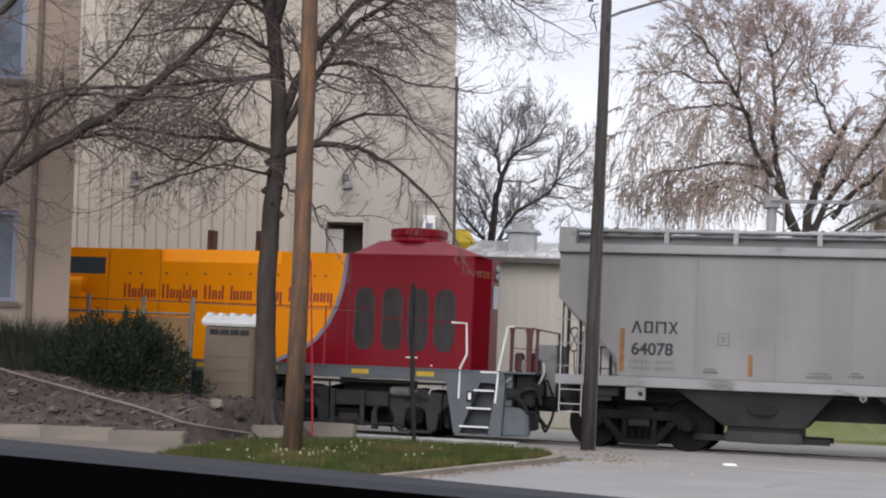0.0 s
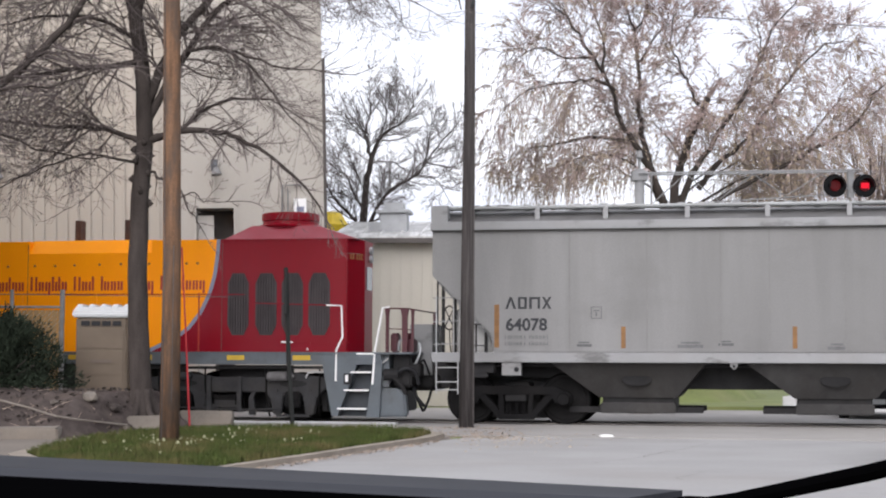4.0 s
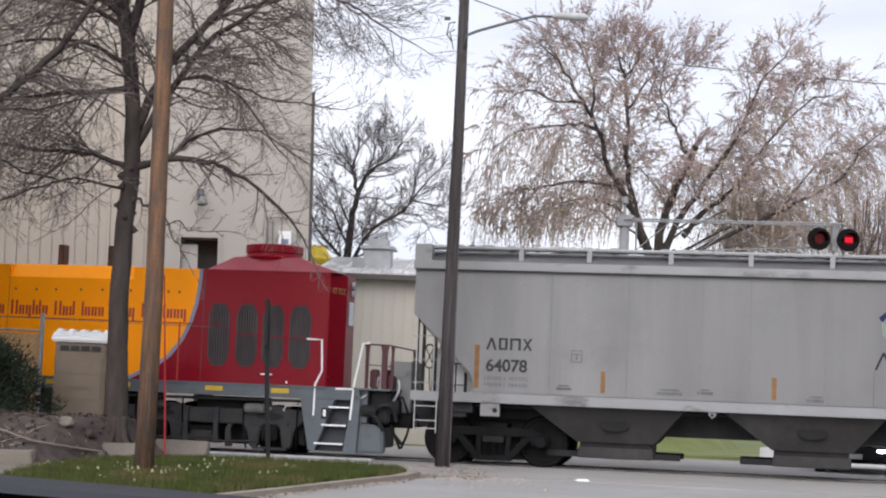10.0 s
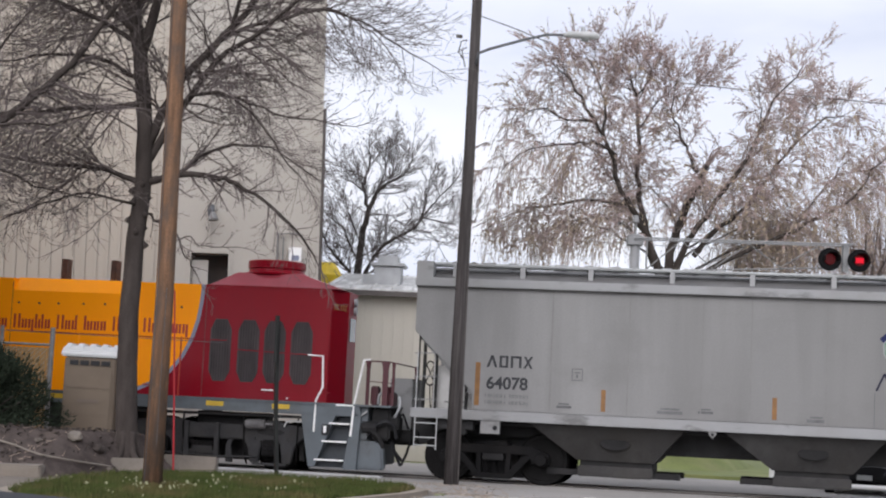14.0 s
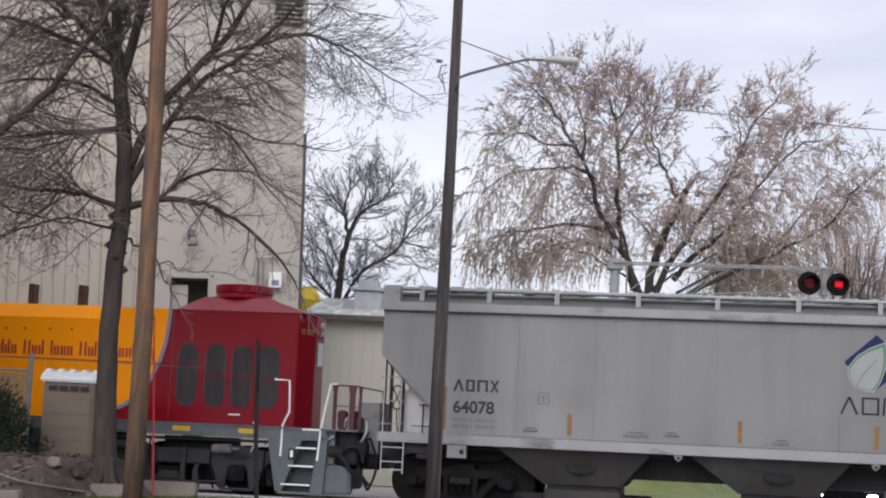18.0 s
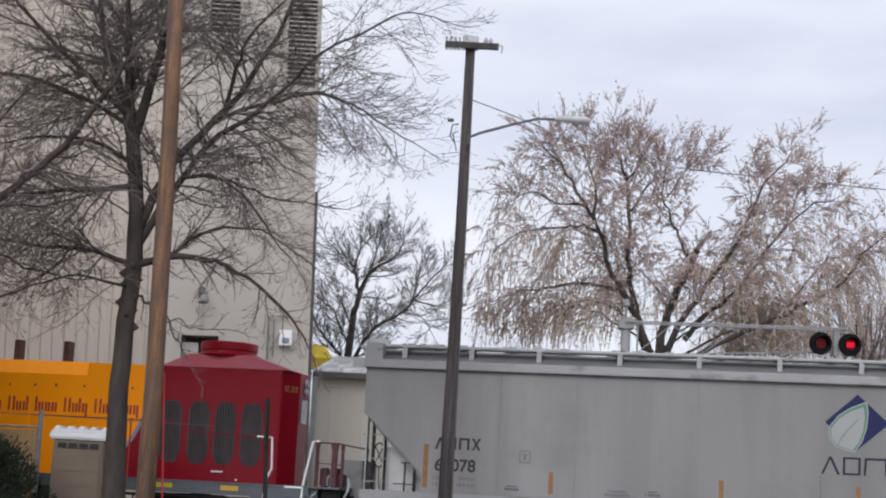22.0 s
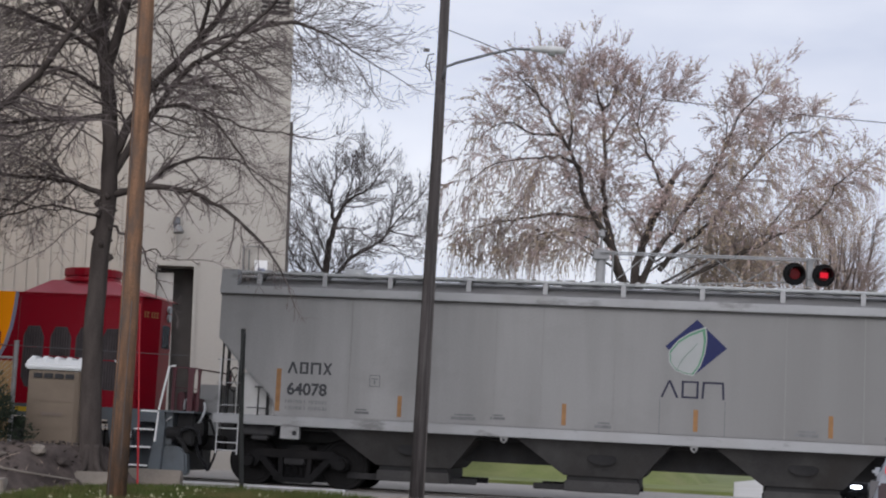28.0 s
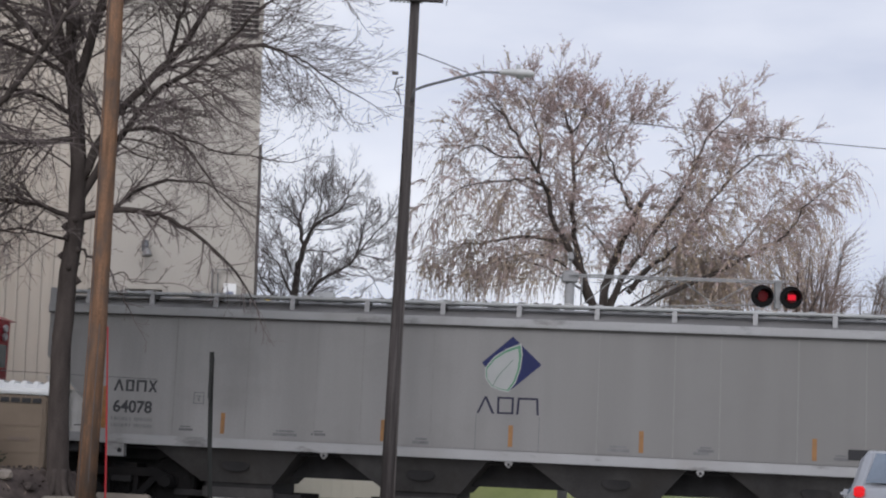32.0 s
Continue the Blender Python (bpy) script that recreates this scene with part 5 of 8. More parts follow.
    # discharge hoppers
    for i, x in enumerate((1.27, 5.15, 9.1, 13.0)):
        m = Mesh()
        zt, zb = 1.3, 0.56
        k = len(m.v)
        for (h0, h1, hy, z) in ((1.78, 1.42, 1.5, zt), (0.78, 0.78, 1.05, zb)):
            m.v += [(x - h0, -hy, z), (x + h1, -hy, z), (x + h1, hy, z), (x - h0, hy, z)]
        m.f += [(k + 4 + j, k + 4 + (j + 1) % 4, k + (j + 1) % 4, k + j) for j in range(4)]
        m.f += [(k, k + 1, k + 2, k + 3), (k + 7, k + 6, k + 5, k + 4)]
        h = part("discharge_hopper", m, M["hopper_low"], c, "dark grey sloping discharge hopper")
        part("outlet_gate", Mesh().box(x - 0.72, -1.0, 0.32, x + 0.72, 1.0, 0.585), M["underframe"], h, bevel=0.02)
        for y in (-0.86, 0.86):
            part("gate_frame", Mesh().box(x - (0.74 if i == 2 else 1.4), y - 0.06, 0.25, x + (0.74 if i == 1 else 1.3), y + 0.06, 0.37), M["underframe"], h)
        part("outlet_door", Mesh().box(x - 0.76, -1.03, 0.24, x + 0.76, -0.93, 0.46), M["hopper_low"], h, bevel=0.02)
        # soft dark smear low on the hopper, drawn as a raised oval
        part("dark_smear", Mesh().prism([(x + 0.3 * math.cos(k * math.pi / 8), 0.92 + 0.13 * math.sin(k * math.pi / 8)) for k in range(16)], -1.315, -1.2), M["underframe"], h, bevel=0.012)
    for x in (3.2, 6.97, 10.75):
        part("jacking_lug", Mesh().prism([(x - 0.08, 1.27), (x - 0.08, 1.2), (x, 1.12), (x + 0.08, 1.2), (x + 0.08, 1.27)], yf - 0.05, yf + 0.02), M["lug"], c, bevel=0.012)
        part("lug_eye", Mesh().tube([(x, yf - 0.056, 1.2), (x, yf - 0.04, 1.2)], 0.03, 8), M["black"], c)
    part("jack_pad", Mesh().box(-1.42, yf - 0.04, 1.0, -1.03, yf + 0.1, 1.26).tube([(-1.12, yf - 0.06, 1.12), (-1.12, yf, 1.12)], 0.045, 8), M["hopper_trim"], c, "pale jacking plate with a round hole")
    part("pad_hole", Mesh().tube([(-1.12, yf - 0.065, 1.12), (-1.12, yf - 0.045, 1.12)], 0.05, 10), M["black"], c)
    # end platforms, slope sheets and fittings
    for s, x0 in ((1, xl), (-1, xr)):
        part("end_sill", Mesh().box(min(x0, x0 + s * 1.6), -1.5, 1.28, max(x0, x0 + s * 1.6), 1.5, 1.4), M["hopper_trim"], c)
    part("slope_sheet", Mesh().prism([(-2.8, 2.93), (-2.76, 2.86), (-1.66, 1.74), (-1.6, 1.8)], -1.5, 1.5), M["hopper_trim"], c, "pale grey end slope sheet")
    part("gusset", Mesh().prism([(-2.42, 1.46), (-1.64, 1.46), (-1.64, 1.9), (-1.72, 2.06), (-1.87, 2.23), (-2.07, 2.31), (-2.42, 2.34)], -1.32, -1.28), M["end_white"], c, "pale rounded end gusset plate", 0.008)
    part("gusset_rim", Mesh().tube([(-1.63, -1.34, 1.5), (-1.63, -1.34, 1.9), (-1.71, -1.34, 2.07), (-1.86, -1.34, 2.25), (-2.07, -1.34, 2.33)], 0.018, 6), M["pale_grey"], c)
    part("vent_pipe", Mesh().tube([(-2.44, -1.42, 1.46), (-2.44, -1.42, 2.5), (-2.44, -1.42, 2.64)], [0.035, 0.035, 0.05], 10), M["end_white"], c, "pale upright pipe")
    part("equipment_box", Mesh().box(-2.3, -1.2, 1.46, -1.9, -0.95, 1.86), M["hopper_trim"], c, "grey equipment box on the end platform", 0.02)
    part("platform_grating", Mesh().box(-2.82, -1.52, 1.4, -1.66, -0.2, 1.43), M["truck_grey"], c)
    for k in range(7):
        part("platform_slat", Mesh().box(-2.8, -1.52 + 0.07 * k, 1.43, -1.66, -1.49 + 0.07 * k, 1.445), M["truck_grey"], c)
    part("brake_chain", Mesh().tube([(-2.57, -1.28, 1.92), (-2.56, -1.26, 1.6), (-2.5, -1.2, 1.2)], 0.012, 5), M["underframe"], c)
    part("end_post", Mesh().box(-2.78, -1.56, 1.4, -2.75, -1.52, 2.95), M["underframe"], c)
    part("end_post", Mesh().box(-2.69, -1.5, 1.4, -2.63, -1.44, 2.88), M["underframe"], c)
    part("end_post", Mesh().box(-2.43, -1.5, 1.4, -2.38, -1.46, 2.62), M["underframe"], c)
    part("end_post", Mesh().box(-2.53, -1.2, 1.4, -2.48, -1.14, 2.25), M["underframe"], c)
    part("end_post", Mesh().box(-1.8, -1.5, 1.46, -1.74, -1.45, 2.1), M["underframe"], c)
    part("end_post", Mesh().box(-1.99, -1.5, 1.46, -1.96, -1.47, 2.05), M["underframe"], c)
    part("roof_end_plate", Mesh().box(-2.9, -1.6, 4.1, -2.55, -1.3, 4.46), M["hopper_trim"], c, "pale roof end plate", 0.01)
    part("end_post", Mesh().box(-2.84, 1.2, 1.4, -2.78, 1.26, 2.95), M["hopper_trim"], c)
    part("reservoir", Mesh().tube([(-2.3, -0.7, 2.0), (-1.75, -0.7, 2.0)], 0.22, 14), M["hopper_trim"], c, "grey brake reservoir", smooth=True)
    part("brake_valve", Mesh().box(-2.2, -1.1, 1.42, -2.02, -0.85, 2.3).box(-2.0, -1.0, 1.42, -1.82, -0.8, 2.0), M["truck_grey"], c, bevel=0.02)
    bw = Mesh()
    for k in range(14):
        a0, a1 = 2 * math.pi * k / 14, 2 * math.pi * (k + 1) / 14
        bw.tube([(-2.57 + 0.12 * math.cos(a0), -1.3, 2.17 + 0.25 * math.sin(a0)), (-2.57 + 0.12 * math.cos(a1), -1.3, 2.17 + 0.25 * math.sin(a1))], 0.016, 5)
    for k in range(4):
        a = math.pi / 4 * (2 * k + 1)
        bw.tube([(-2.57, -1.3, 2.17), (-2.57 + 0.12 * math.cos(a), -1.3, 2.17 + 0.25 * math.sin(a))], 0.012, 5)
    part("brake_wheel", bw, M["underframe"], c, "dark hand-brake wheel")
    for x in (-2.77, -2.32):
        part("ladder_stile", Mesh().tube([(x, yf - 0.05, 0.62), (x, yf - 0.05, 2.6 if x < -2.5 else 1.3)], 0.013, 6), M["pale_grey"], c)
    for z in (0.7, 0.86, 1.15, 1.28):
        part("rung", Mesh().tube([(-2.78, yf - 0.05, z), (-2.31, yf - 0.05, z)], 0.012, 5), M["pale_grey"], c)
    for z, x1 in ((1.62, -2.35), (2.08, -2.32), (2.56, -2.4)):
        part("grab_iron", Mesh().tube([(-2.84, yf - 0.04, z), (x1, yf - 0.04, z + 0.015)], 0.013, 5), M["hopper_trim"], c)
    part("handrail", Mesh().tube([(-2.06, yf + 0.1, 2.03), (-1.77, yf + 0.1, 2.03)], 0.014, 5), M["truck_grey"], c)
    part("handrail", Mesh().tube([(-2.2, yf + 0.1, 1.6), (-1.75, yf + 0.1, 1.6)], 0.012, 5), M["truck_grey"], c)
    part("end_panel", Mesh().box(-3.6, -0.42, 0.98, -3.11, 0.9, 2.06), M["hopper_trim"], c, "grey end plate above the coupler", 0.02)
    part("coupler", Mesh().box(-3.35, -0.16, 0.7, -2.85, 0.16, 0.98), M["underframe"], c, "dark knuckle coupler", 0.015)
    for pts in ([(-3.46, -0.5, 0.75), (-3.4, -0.55, 0.5), (-3.28, -0.5, 0.22)], [(-3.08, -0.5, 0.8), (-3.14, -0.55, 0.5), (-3.26, -0.5, 0.24)]):
        part("air_hose", Mesh().tube(pts, 0.03, 6), M["black"], c)
    # reflective markers
    part("marker_strip", Mesh().box(-1.58, yf - 0.006, 1.56, -1.48, yf - 0.001, 2.43), M["amber"], c, "tall amber reflective strip")
    for x in (1.03, 4.38, 6.98, 9.58, 12.93, 15.2):
        part("marker_strip", Mesh().box(x - 0.045, yf - 0.006, 1.55, x + 0.045, yf - 0.001, 1.98), M["amber"], c)
    # writing
    # the mark over the number, as plain strokes
    z0, z1, y0, y1 = 2.34, 2.58, yf - 0.006, yf - 0.002

    def stroke(mesh, xa, za, xb, zb, w=0.05):
        """A flat slanting or upright bar between two heights."""
        if za > zb:
            xa, za, xb, zb = xb, zb, xa, za
        return mesh.prism([(xa - w / 2, za), (xa + w / 2, za), (xb + w / 2, zb), (xb - w / 2, zb)], y0, y1)

    part("reporting_bar", stroke(stroke(Mesh(), -1.33, z0, -1.245, z1), -1.16, z0, -1.245, z1), M["letter"], c)
    part("reporting_bar", stroke(stroke(Mesh(), -1.07, z0, -1.07, z1), -0.94, z0, -0.94, z1).box(-1.07, y0 + 0.001, z0, -0.94, y1, z0 + 0.04).box(-1.07, y0 + 0.001, z1 - 0.04, -0.94, y1, z1), M["letter"], c)
    part("reporting_bar", stroke(stroke(Mesh(), -0.84, z0, -0.84, z1), -0.67, z0, -0.67, z1).box(-0.84, y0 + 0.001, z1 - 0.045, -0.67, y1, z1), M["letter"], c)
    part("reporting_bar", stroke(stroke(Mesh(), -0.58, z0, -0.44, z1), -0.44, z0, -0.58, z1), M["letter"], c)
    lettering("64078", 0.34, M["letter"], c, pose(-1.35, yf - 0.003, 1.91, 90, 0, 0), "car_number", "black painted car number", 0.009)
    small = Mesh()
    for z in (1.73, 1.6):
        stems(small, -1.36, z, [(0.07, 1), (0.05, 1), (0.0, 0), (0.06, 1), (0.06, 1), (0.08, 1), (0.05, 0), (0.06, 1), (0.06, 1), (0.06, 1), (0.06, 1), (0.06, 1)], 0.075, yf - 0.002, 0.014, 0.018)
    tagged(part("small_print", small, M["faint"], c), "rows of tiny faded print", kind="stuff")
    fr = Mesh()
    for a in ((0.38, 2.14, 0.60, 2.155), (0.38, 2.365, 0.60, 2.38), (0.38, 2.155, 0.395, 2.365), (0.585, 2.155, 0.60, 2.365), (0.43, 2.29, 0.55, 2.31), (0.475, 2.19, 0.505, 2.27)):
        fr.box(a[0], yf - 0.006, a[1], a[2], yf - 0.001, a[3])
    part("stencil_box", fr, M["faint"], c, "small stencilled square")
    for x, z in ((0.1, 1.58), (2.9, 1.6), (10.7, 1.62), (13.3, 1.58)):
        part("stencil_bar", Mesh().box(x, yf - 0.005, z, x + 0.3, yf - 0.001, z + 0.05).box(x + 0.03, yf - 0.005, z + 0.07, x + 0.25, yf - 0.001, z + 0.1), M["faint"], c)
    # emblem: a slanted blue square with a pale leaf
    em = Mesh()
    k = [(6.34, 3.21), (6.91, 2.65), (7.55, 3.21), (6.95, 3.76)]
    em.prism(k, yf - 0.006, yf - 0.001)
    e = part("emblem", em, M["navy"], c, "dark blue slanted square emblem")
    leaf = [(6.9, 2.66), (7.03, 2.85), (7.11, 3.1), (7.14, 3.38), (7.11, 3.6), (6.82, 3.48), (6.6, 3.33), (6.43, 3.11), (6.44, 2.91), (6.56, 2.75), (6.72, 2.69)]
    cx = sum(x for x, _ in leaf) / len(leaf)
    cz = sum(z for _, z in leaf) / len(leaf)

    def grown(f):
        return [(cx + (x - cx) * f, cz + (z - cz) * f) for x, z in leaf]

    part("leaf_rim", Mesh().prism(grown(1.06), yf - 0.008, yf - 0.0062), M["leaf_white"], e, "pale rim of the leaf")
    part("leaf_edge", Mesh().prism(grown(0.99), yf - 0.010, yf - 0.0082), M["leaf_green"], e, "thin green edge of the leaf")
    inner = [(x - 0.015, z - 0.02) for x, z in grown(0.9)]
    part("leaf", Mesh().prism(inner, yf - 0.012, yf - 0.0102), M["leaf_white"], e, "pale leaf shape")
    vn = Mesh()
    for (xa, za), (xb, zb), w in (((6.58, 2.74), (6.64, 2.88), 0.02), ((6.64, 2.88), (6.75, 3.04), 0.03), ((6.75, 3.04), (6.88, 3.18), 0.03), ((6.88, 3.18), (6.97, 3.29), 0.022)):
        vn.prism([(xa - w / 2, za), (xa + w / 2, za), (xb + w / 2, zb), (xb - w / 2, zb)], yf - 0.014, yf - 0.0122)
    part("leaf_vein", vn, M["vein_grey"], e, "grey-green curved vein")
    # three thin-stroked shapes under the emblem
    z0, z1, y0, y1 = 2.2, 2.54, yf - 0.006, yf - 0.001
    part("emblem_bar", stroke(stroke(Mesh(), 6.3, z0, 6.45, z1, 0.042), 6.61, z0, 6.45, z1, 0.05), M["stroke"], c, "dark blue slanted strokes")
    ow = stroke(stroke(Mesh(), 6.71, z0, 6.71, z1, 0.042), 7.0, z0, 7.0, z1, 0.042).box(6.71, y0 + 0.001, z1 - 0.036, 7.0, y1, z1).box(6.71, y0 + 0.001, z0, 7.0, y1, z0 + 0.036)
    part("emblem_bar", ow, M["stroke"], c, "dark blue open box")
    ow = stroke(stroke(Mesh(), 7.1, z0, 7.12, z1, 0.042), 7.51, z0, 7.49, z1, 0.042)
    part("emblem_bar", ow.box(7.12, y0 + 0.001, z1 - 0.04, 7.49, y1, z1), M["stroke"], c, "dark blue twin strokes")
    fx = Mesh()
    for x in (6.265, 7.54):
        fx.box(x, yf - 0.004, 1.48, x + 0.012, yf - 0.001, 2.16)
    part("stencil_frame", fx, M["faint"], c)
    hopper_truck(c, -1.2)
    hopper_truck(c, 14.89)
    # brake rigging
    part("brake_pipe", Mesh().tube([(-2.5, -1.35, 1.18), (-1.4, -1.35, 1.2), (0.2, -1.3, 1.2), (16, -1.3, 1.2)], 0.025, 6), M["underframe"], c)
    part("brake_gear", Mesh().box(-2.4, -1.45, 1.05, -1.6, -1.2, 1.24).box(-2.1, -1.4, 0.95, -1.75, -1.25, 1.05), M["truck_grey"], c, bevel=0.02)
    # added dark block that stands in for the shade above the truck
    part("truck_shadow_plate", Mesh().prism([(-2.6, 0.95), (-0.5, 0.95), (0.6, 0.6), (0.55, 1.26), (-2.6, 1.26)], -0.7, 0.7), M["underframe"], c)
    return c


def build_loco():
    c = thing("diesel_locomotive", "orange-yellow and crimson diesel locomotive with grey frame", "locomotive", TRACK.copy())
    yf = -0.95
    x0 = -16.8
    curve = [(-9.3, 1.45), (-8.6, 1.78), (-8.33, 1.98), (-8.06, 2.32), (-7.87, 2.72), (-7.76, 3.11), (-7.71, 3.48), (-7.68, 3.87)]
    part("yellow_hood", Mesh().prism([(x0, 1.45)] + curve[:-1] + [(-7.7, 3.6), (x0, 3.6)], yf, -yf), M["yellow"], c, "smooth orange-yellow painted long hood")
    part("hood_shoulder", Mesh().box(x0, yf, 3.6, -12.05, -yf, 3.87).box(-9.2, yf, 3.6, -7.69, -yf, 3.87), M["yellow"], c, "square orange shoulders of the hood")
    part("hood_top", Mesh().along_x([(yf, 3.6), (-yf, 3.6), (0.68, 3.9), (-0.68, 3.9)], -12.05, -9.2), M["yellow"], c, "bevelled hood top that catches the sky")
    part("red_hood", Mesh().prism(curve[:1] + [(-4.83, 1.45), (-4.83, 3.86), (-7.68, 3.87)] + curve[-2:0:-1], yf, -yf), M["red"], c, "glossy crimson painted end", 0.02)
    part("hood_nose", Mesh().slab([(-4.832, yf + 0.01), (-4.6, -0.35), (-4.6, 0.35), (-4.832, -yf - 0.01)], 1.45, 3.85), M["red"], c, "canted crimson corners of the hood end", 0.015)
    st = Mesh()
    for (xa, za), (xb, zb) in zip(curve, curve[1:]):
        nx, nz = -(zb - za), xb - xa
        q = math.hypot(nx, nz)
        nx, nz = nx / q * 0.04, nz / q * 0.04
        st.prism([(xa - nx, za - nz), (xb - nx, zb - nz), (xb + nx, zb + nz), (xa + nx, za + nz)][::-1], yf - 0.006, yf - 0.001)
    part("stripe", st, M["stripe"], c, "thin blue-grey curved dividing stripe")
    # red hip roof with its square exhaust housing
    r = Mesh()
    lo, hi = (-7.6, -4.64, yf + 0.03, 3.86), (-7.05, -5.62, -0.62, 4.18)
    for a in (lo, hi):
        r.v += [(a[0], a[2], a[3]), (a[1], a[2], a[3]), (a[1], -a[2], a[3]), (a[0], -a[2], a[3])]
    r.f += [(0, 1, 5, 4), (1, 2, 6, 5), (2, 3, 7, 6), (3, 0, 4, 7), (4, 5, 6, 7), (3, 2, 1, 0)]
    part("hip_roof", r, M["red_sheen"], c, "crimson hip roof with the sky's pink sheen in its colour", 0.015)
    xd = -6.36
    part("roof_housing", Mesh().tube([(xd, 0, 4.15), (xd, 0, 4.3), (xd, 0, 4.31), (xd, 0, 4.46), (xd, 0, 4.48)], [0.66, 0.6, 0.63, 0.63, 0.6], 32), M["red"], c, "red round rooftop exhaust housing")
    part("roof_flange", Mesh().tube([(xd, 0, 4.16), (xd, 0, 4.19), (xd, 0, 4.22)], [0.72, 0.73, 0.68], 32), M["red"], c)
    part("eaves_seam", Mesh().box(-7.66, yf - 0.012, 3.83, -4.85, yf + 0.01, 3.85), M["red"], c)
    # grilles
    for xa in (-7.23, -6.61, -6.03, -5.44):
        w, z0, z1 = 0.235, 1.82, 3.14
        oc = [(xa - w * 0.55, z0), (xa + w * 0.55, z0), (xa + w, z0 + 0.22), (xa + w, z1 - 0.22), (xa + w * 0.55, z1), (xa - w * 0.55, z1), (xa - w, z1 - 0.22), (xa - w, z0 + 0.22)]
        g = part("grille", Mesh().prism(oc, yf - 0.012, yf + 0.005), M["grille"], c, "dark elongated octagonal air grille")
        for k in range(7):
            x = xa - w + 0.06 + 0.058 * k
            cut = 0.12 if k in (0, 6) else 0.02
            part("bar", Mesh().box(x - 0.007, yf - 0.03, z0 + cut, x + 0.007, yf - 0.012, z1 - cut), M["grille_bar"], g)
    part("grab_iron", Mesh().box(-6.25, yf - 0.05, 1.66, -6.0, yf - 0.03, 1.69), M["white"], c)
    for k in range(5):
        u = 0.1 + 0.085 * k + (0.05 if k > 1 else 0)
        nb = part("number_bar", Mesh().box(u, -0.012, 3.43, u + 0.022, -0.004, 3.55).box(u, -0.011, 3.53, u + 0.06, -0.004, 3.55).box(u + (0.04 if k % 2 else 0), -0.0105, 3.43, u + 0.06 if k % 2 else u + 0.06, -0.004, 3.45), M["number_tan"], c)
        nb.matrix_basis = pose(-4.832, yf + 0.01, 0, 0, 0, 68.5)
    for x in (-7.6,):
        part("door_seam", Mesh().box(x, yf - 0.004, 1.5, x + 0.012, yf - 0.001, 3.78), M["dark_trim"], c)
    part("sill_seam", Mesh().box(-8.9, yf - 0.012, 1.66, -4.76, yf - 0.001, 1.685), M["red"], c)
    # end fittings
    for z in (3.66, 3.48):
        part("end_lamp", Mesh().tube([(-4.6, 0.1, z), (-4.54, 0.1, z)], 0.085, 12), M["galvanised"], c, "round grey end lamp")
    part("end_window", Mesh().box(-4.6, -0.2, 2.8, -4.585, 0.25, 3.3), M["glass"], c, "small dark end window")
    # hood latches
    lm = Mesh().tube([(0, yf - 0.02, 0), (0, yf, 0)], 0.026, 8).data("latch", M["rust"])
    for x, z in ((-12.8, 3.32), (-12.53, 3.32), (-11.9, 3.33), (-11.42, 3.33), (-10.97, 3.34), (-10.39, 3.35), (-9.9, 3.36), (-9.25, 3.36), (-8.4, 3.36), (-8.15, 3.36)):
        o = new("latch", lm)
        o.parent, o.location = c, (x, 0, z)
    sy = Mesh().box(-0.006, yf - 0.004, 1.5, 0.006, yf - 0.001, 3.8).data("panel_seam", M["rust"])
    for x in (-13.33, -12.06):
        o = new("panel_seam", sy)
        o.parent, o.location = c, (x, 0, 0)
    # cab window and side box towards the far end
    part("cab_window", Mesh().box(-14.3, yf - 0.01, 3.28, -13.42, yf + 0.01, 3.66), M["glass"], c, "dark cab window")
    part("window_frame", Mesh().box(-14.35, yf - 0.02, 3.66, -13.37, yf, 3.7).box(-14.35, yf - 0.02, 3.24, -13.37, yf, 3.28), M["yellow"], c)
    part("side_box", Mesh().box(-14.9, yf - 0.3, 1.5, -13.85, yf, 3.0).tube([(-14.9, yf - 0.05, 3.0), (-13.85, yf - 0.05, 3.0)], 0.22, 12), M["yellow"], c, bevel=0.02)
    for x in (-11.2, -10.03):
        part("exhaust_pipe", Mesh().box(x - 0.065, -0.3, 3.85, x + 0.065, 0.0, 4.38), M["pipe_rust"], c, "rusty square exhaust pipe", 0.01)
    # name along the side, as plain strokes in place of lettering
    width = {"A": 0.17, "x": 0.13, "d": 0.13, "p": 0.13, "i": 0.045, " ": 0.1}
    line = "Axdxx Axpidx Axd ixxx Aidp Axidxxp"
    size = 4.98 / sum(width[q] + 0.035 for q in line)
    x, st = -12.93, 0.05
    for n, q in enumerate(line):
        w = width[q] * size
        if q != " ":
            hi = 0.31 if q in "Ad" else 0.2 if q != "i" or n > 17 else 0.31
            lo = -0.08 if q == "p" else 0.0
            zb = 2.775 + 0.004 * (x + 12.93)
            t = Mesh().box(x, yf - 0.005, zb, x + st, yf - 0.001, zb + (hi if q in "Ai" else 0.2))
            if q != "i":
                t.box(x + w - st, yf - 0.005, zb + lo, x + w, yf - 0.001, zb + hi)
            part("name_bar", t, M["letter_red"], c)
        x += w + 0.035 * size
    # frame and walkway
    part("frame_sill", Mesh().box(x0, -1.56, 1.2, -3.95, 1.56, 1.42), M["steel_blue"], c, "blue-grey frame sill", 0.012)
    part("walkway", Mesh().box(x0, -1.58, 1.42, -3.3, 1.58, 1.46), M["steel_blue"], c)
    for x in (-7.26, -5.83, -9.3, -10.8):
        part("reflector", Mesh().box(x, -1.568, 1.29, x + 0.38, -1.561, 1.39), M["yellow_mark"], c, "yellow reflective patch")
    well = Mesh().prism([(-5.2, 1.21), (-4.99, 0.14), (-4.86, 0.14), (-4.46, 1.21)], -1.56, -1.3)
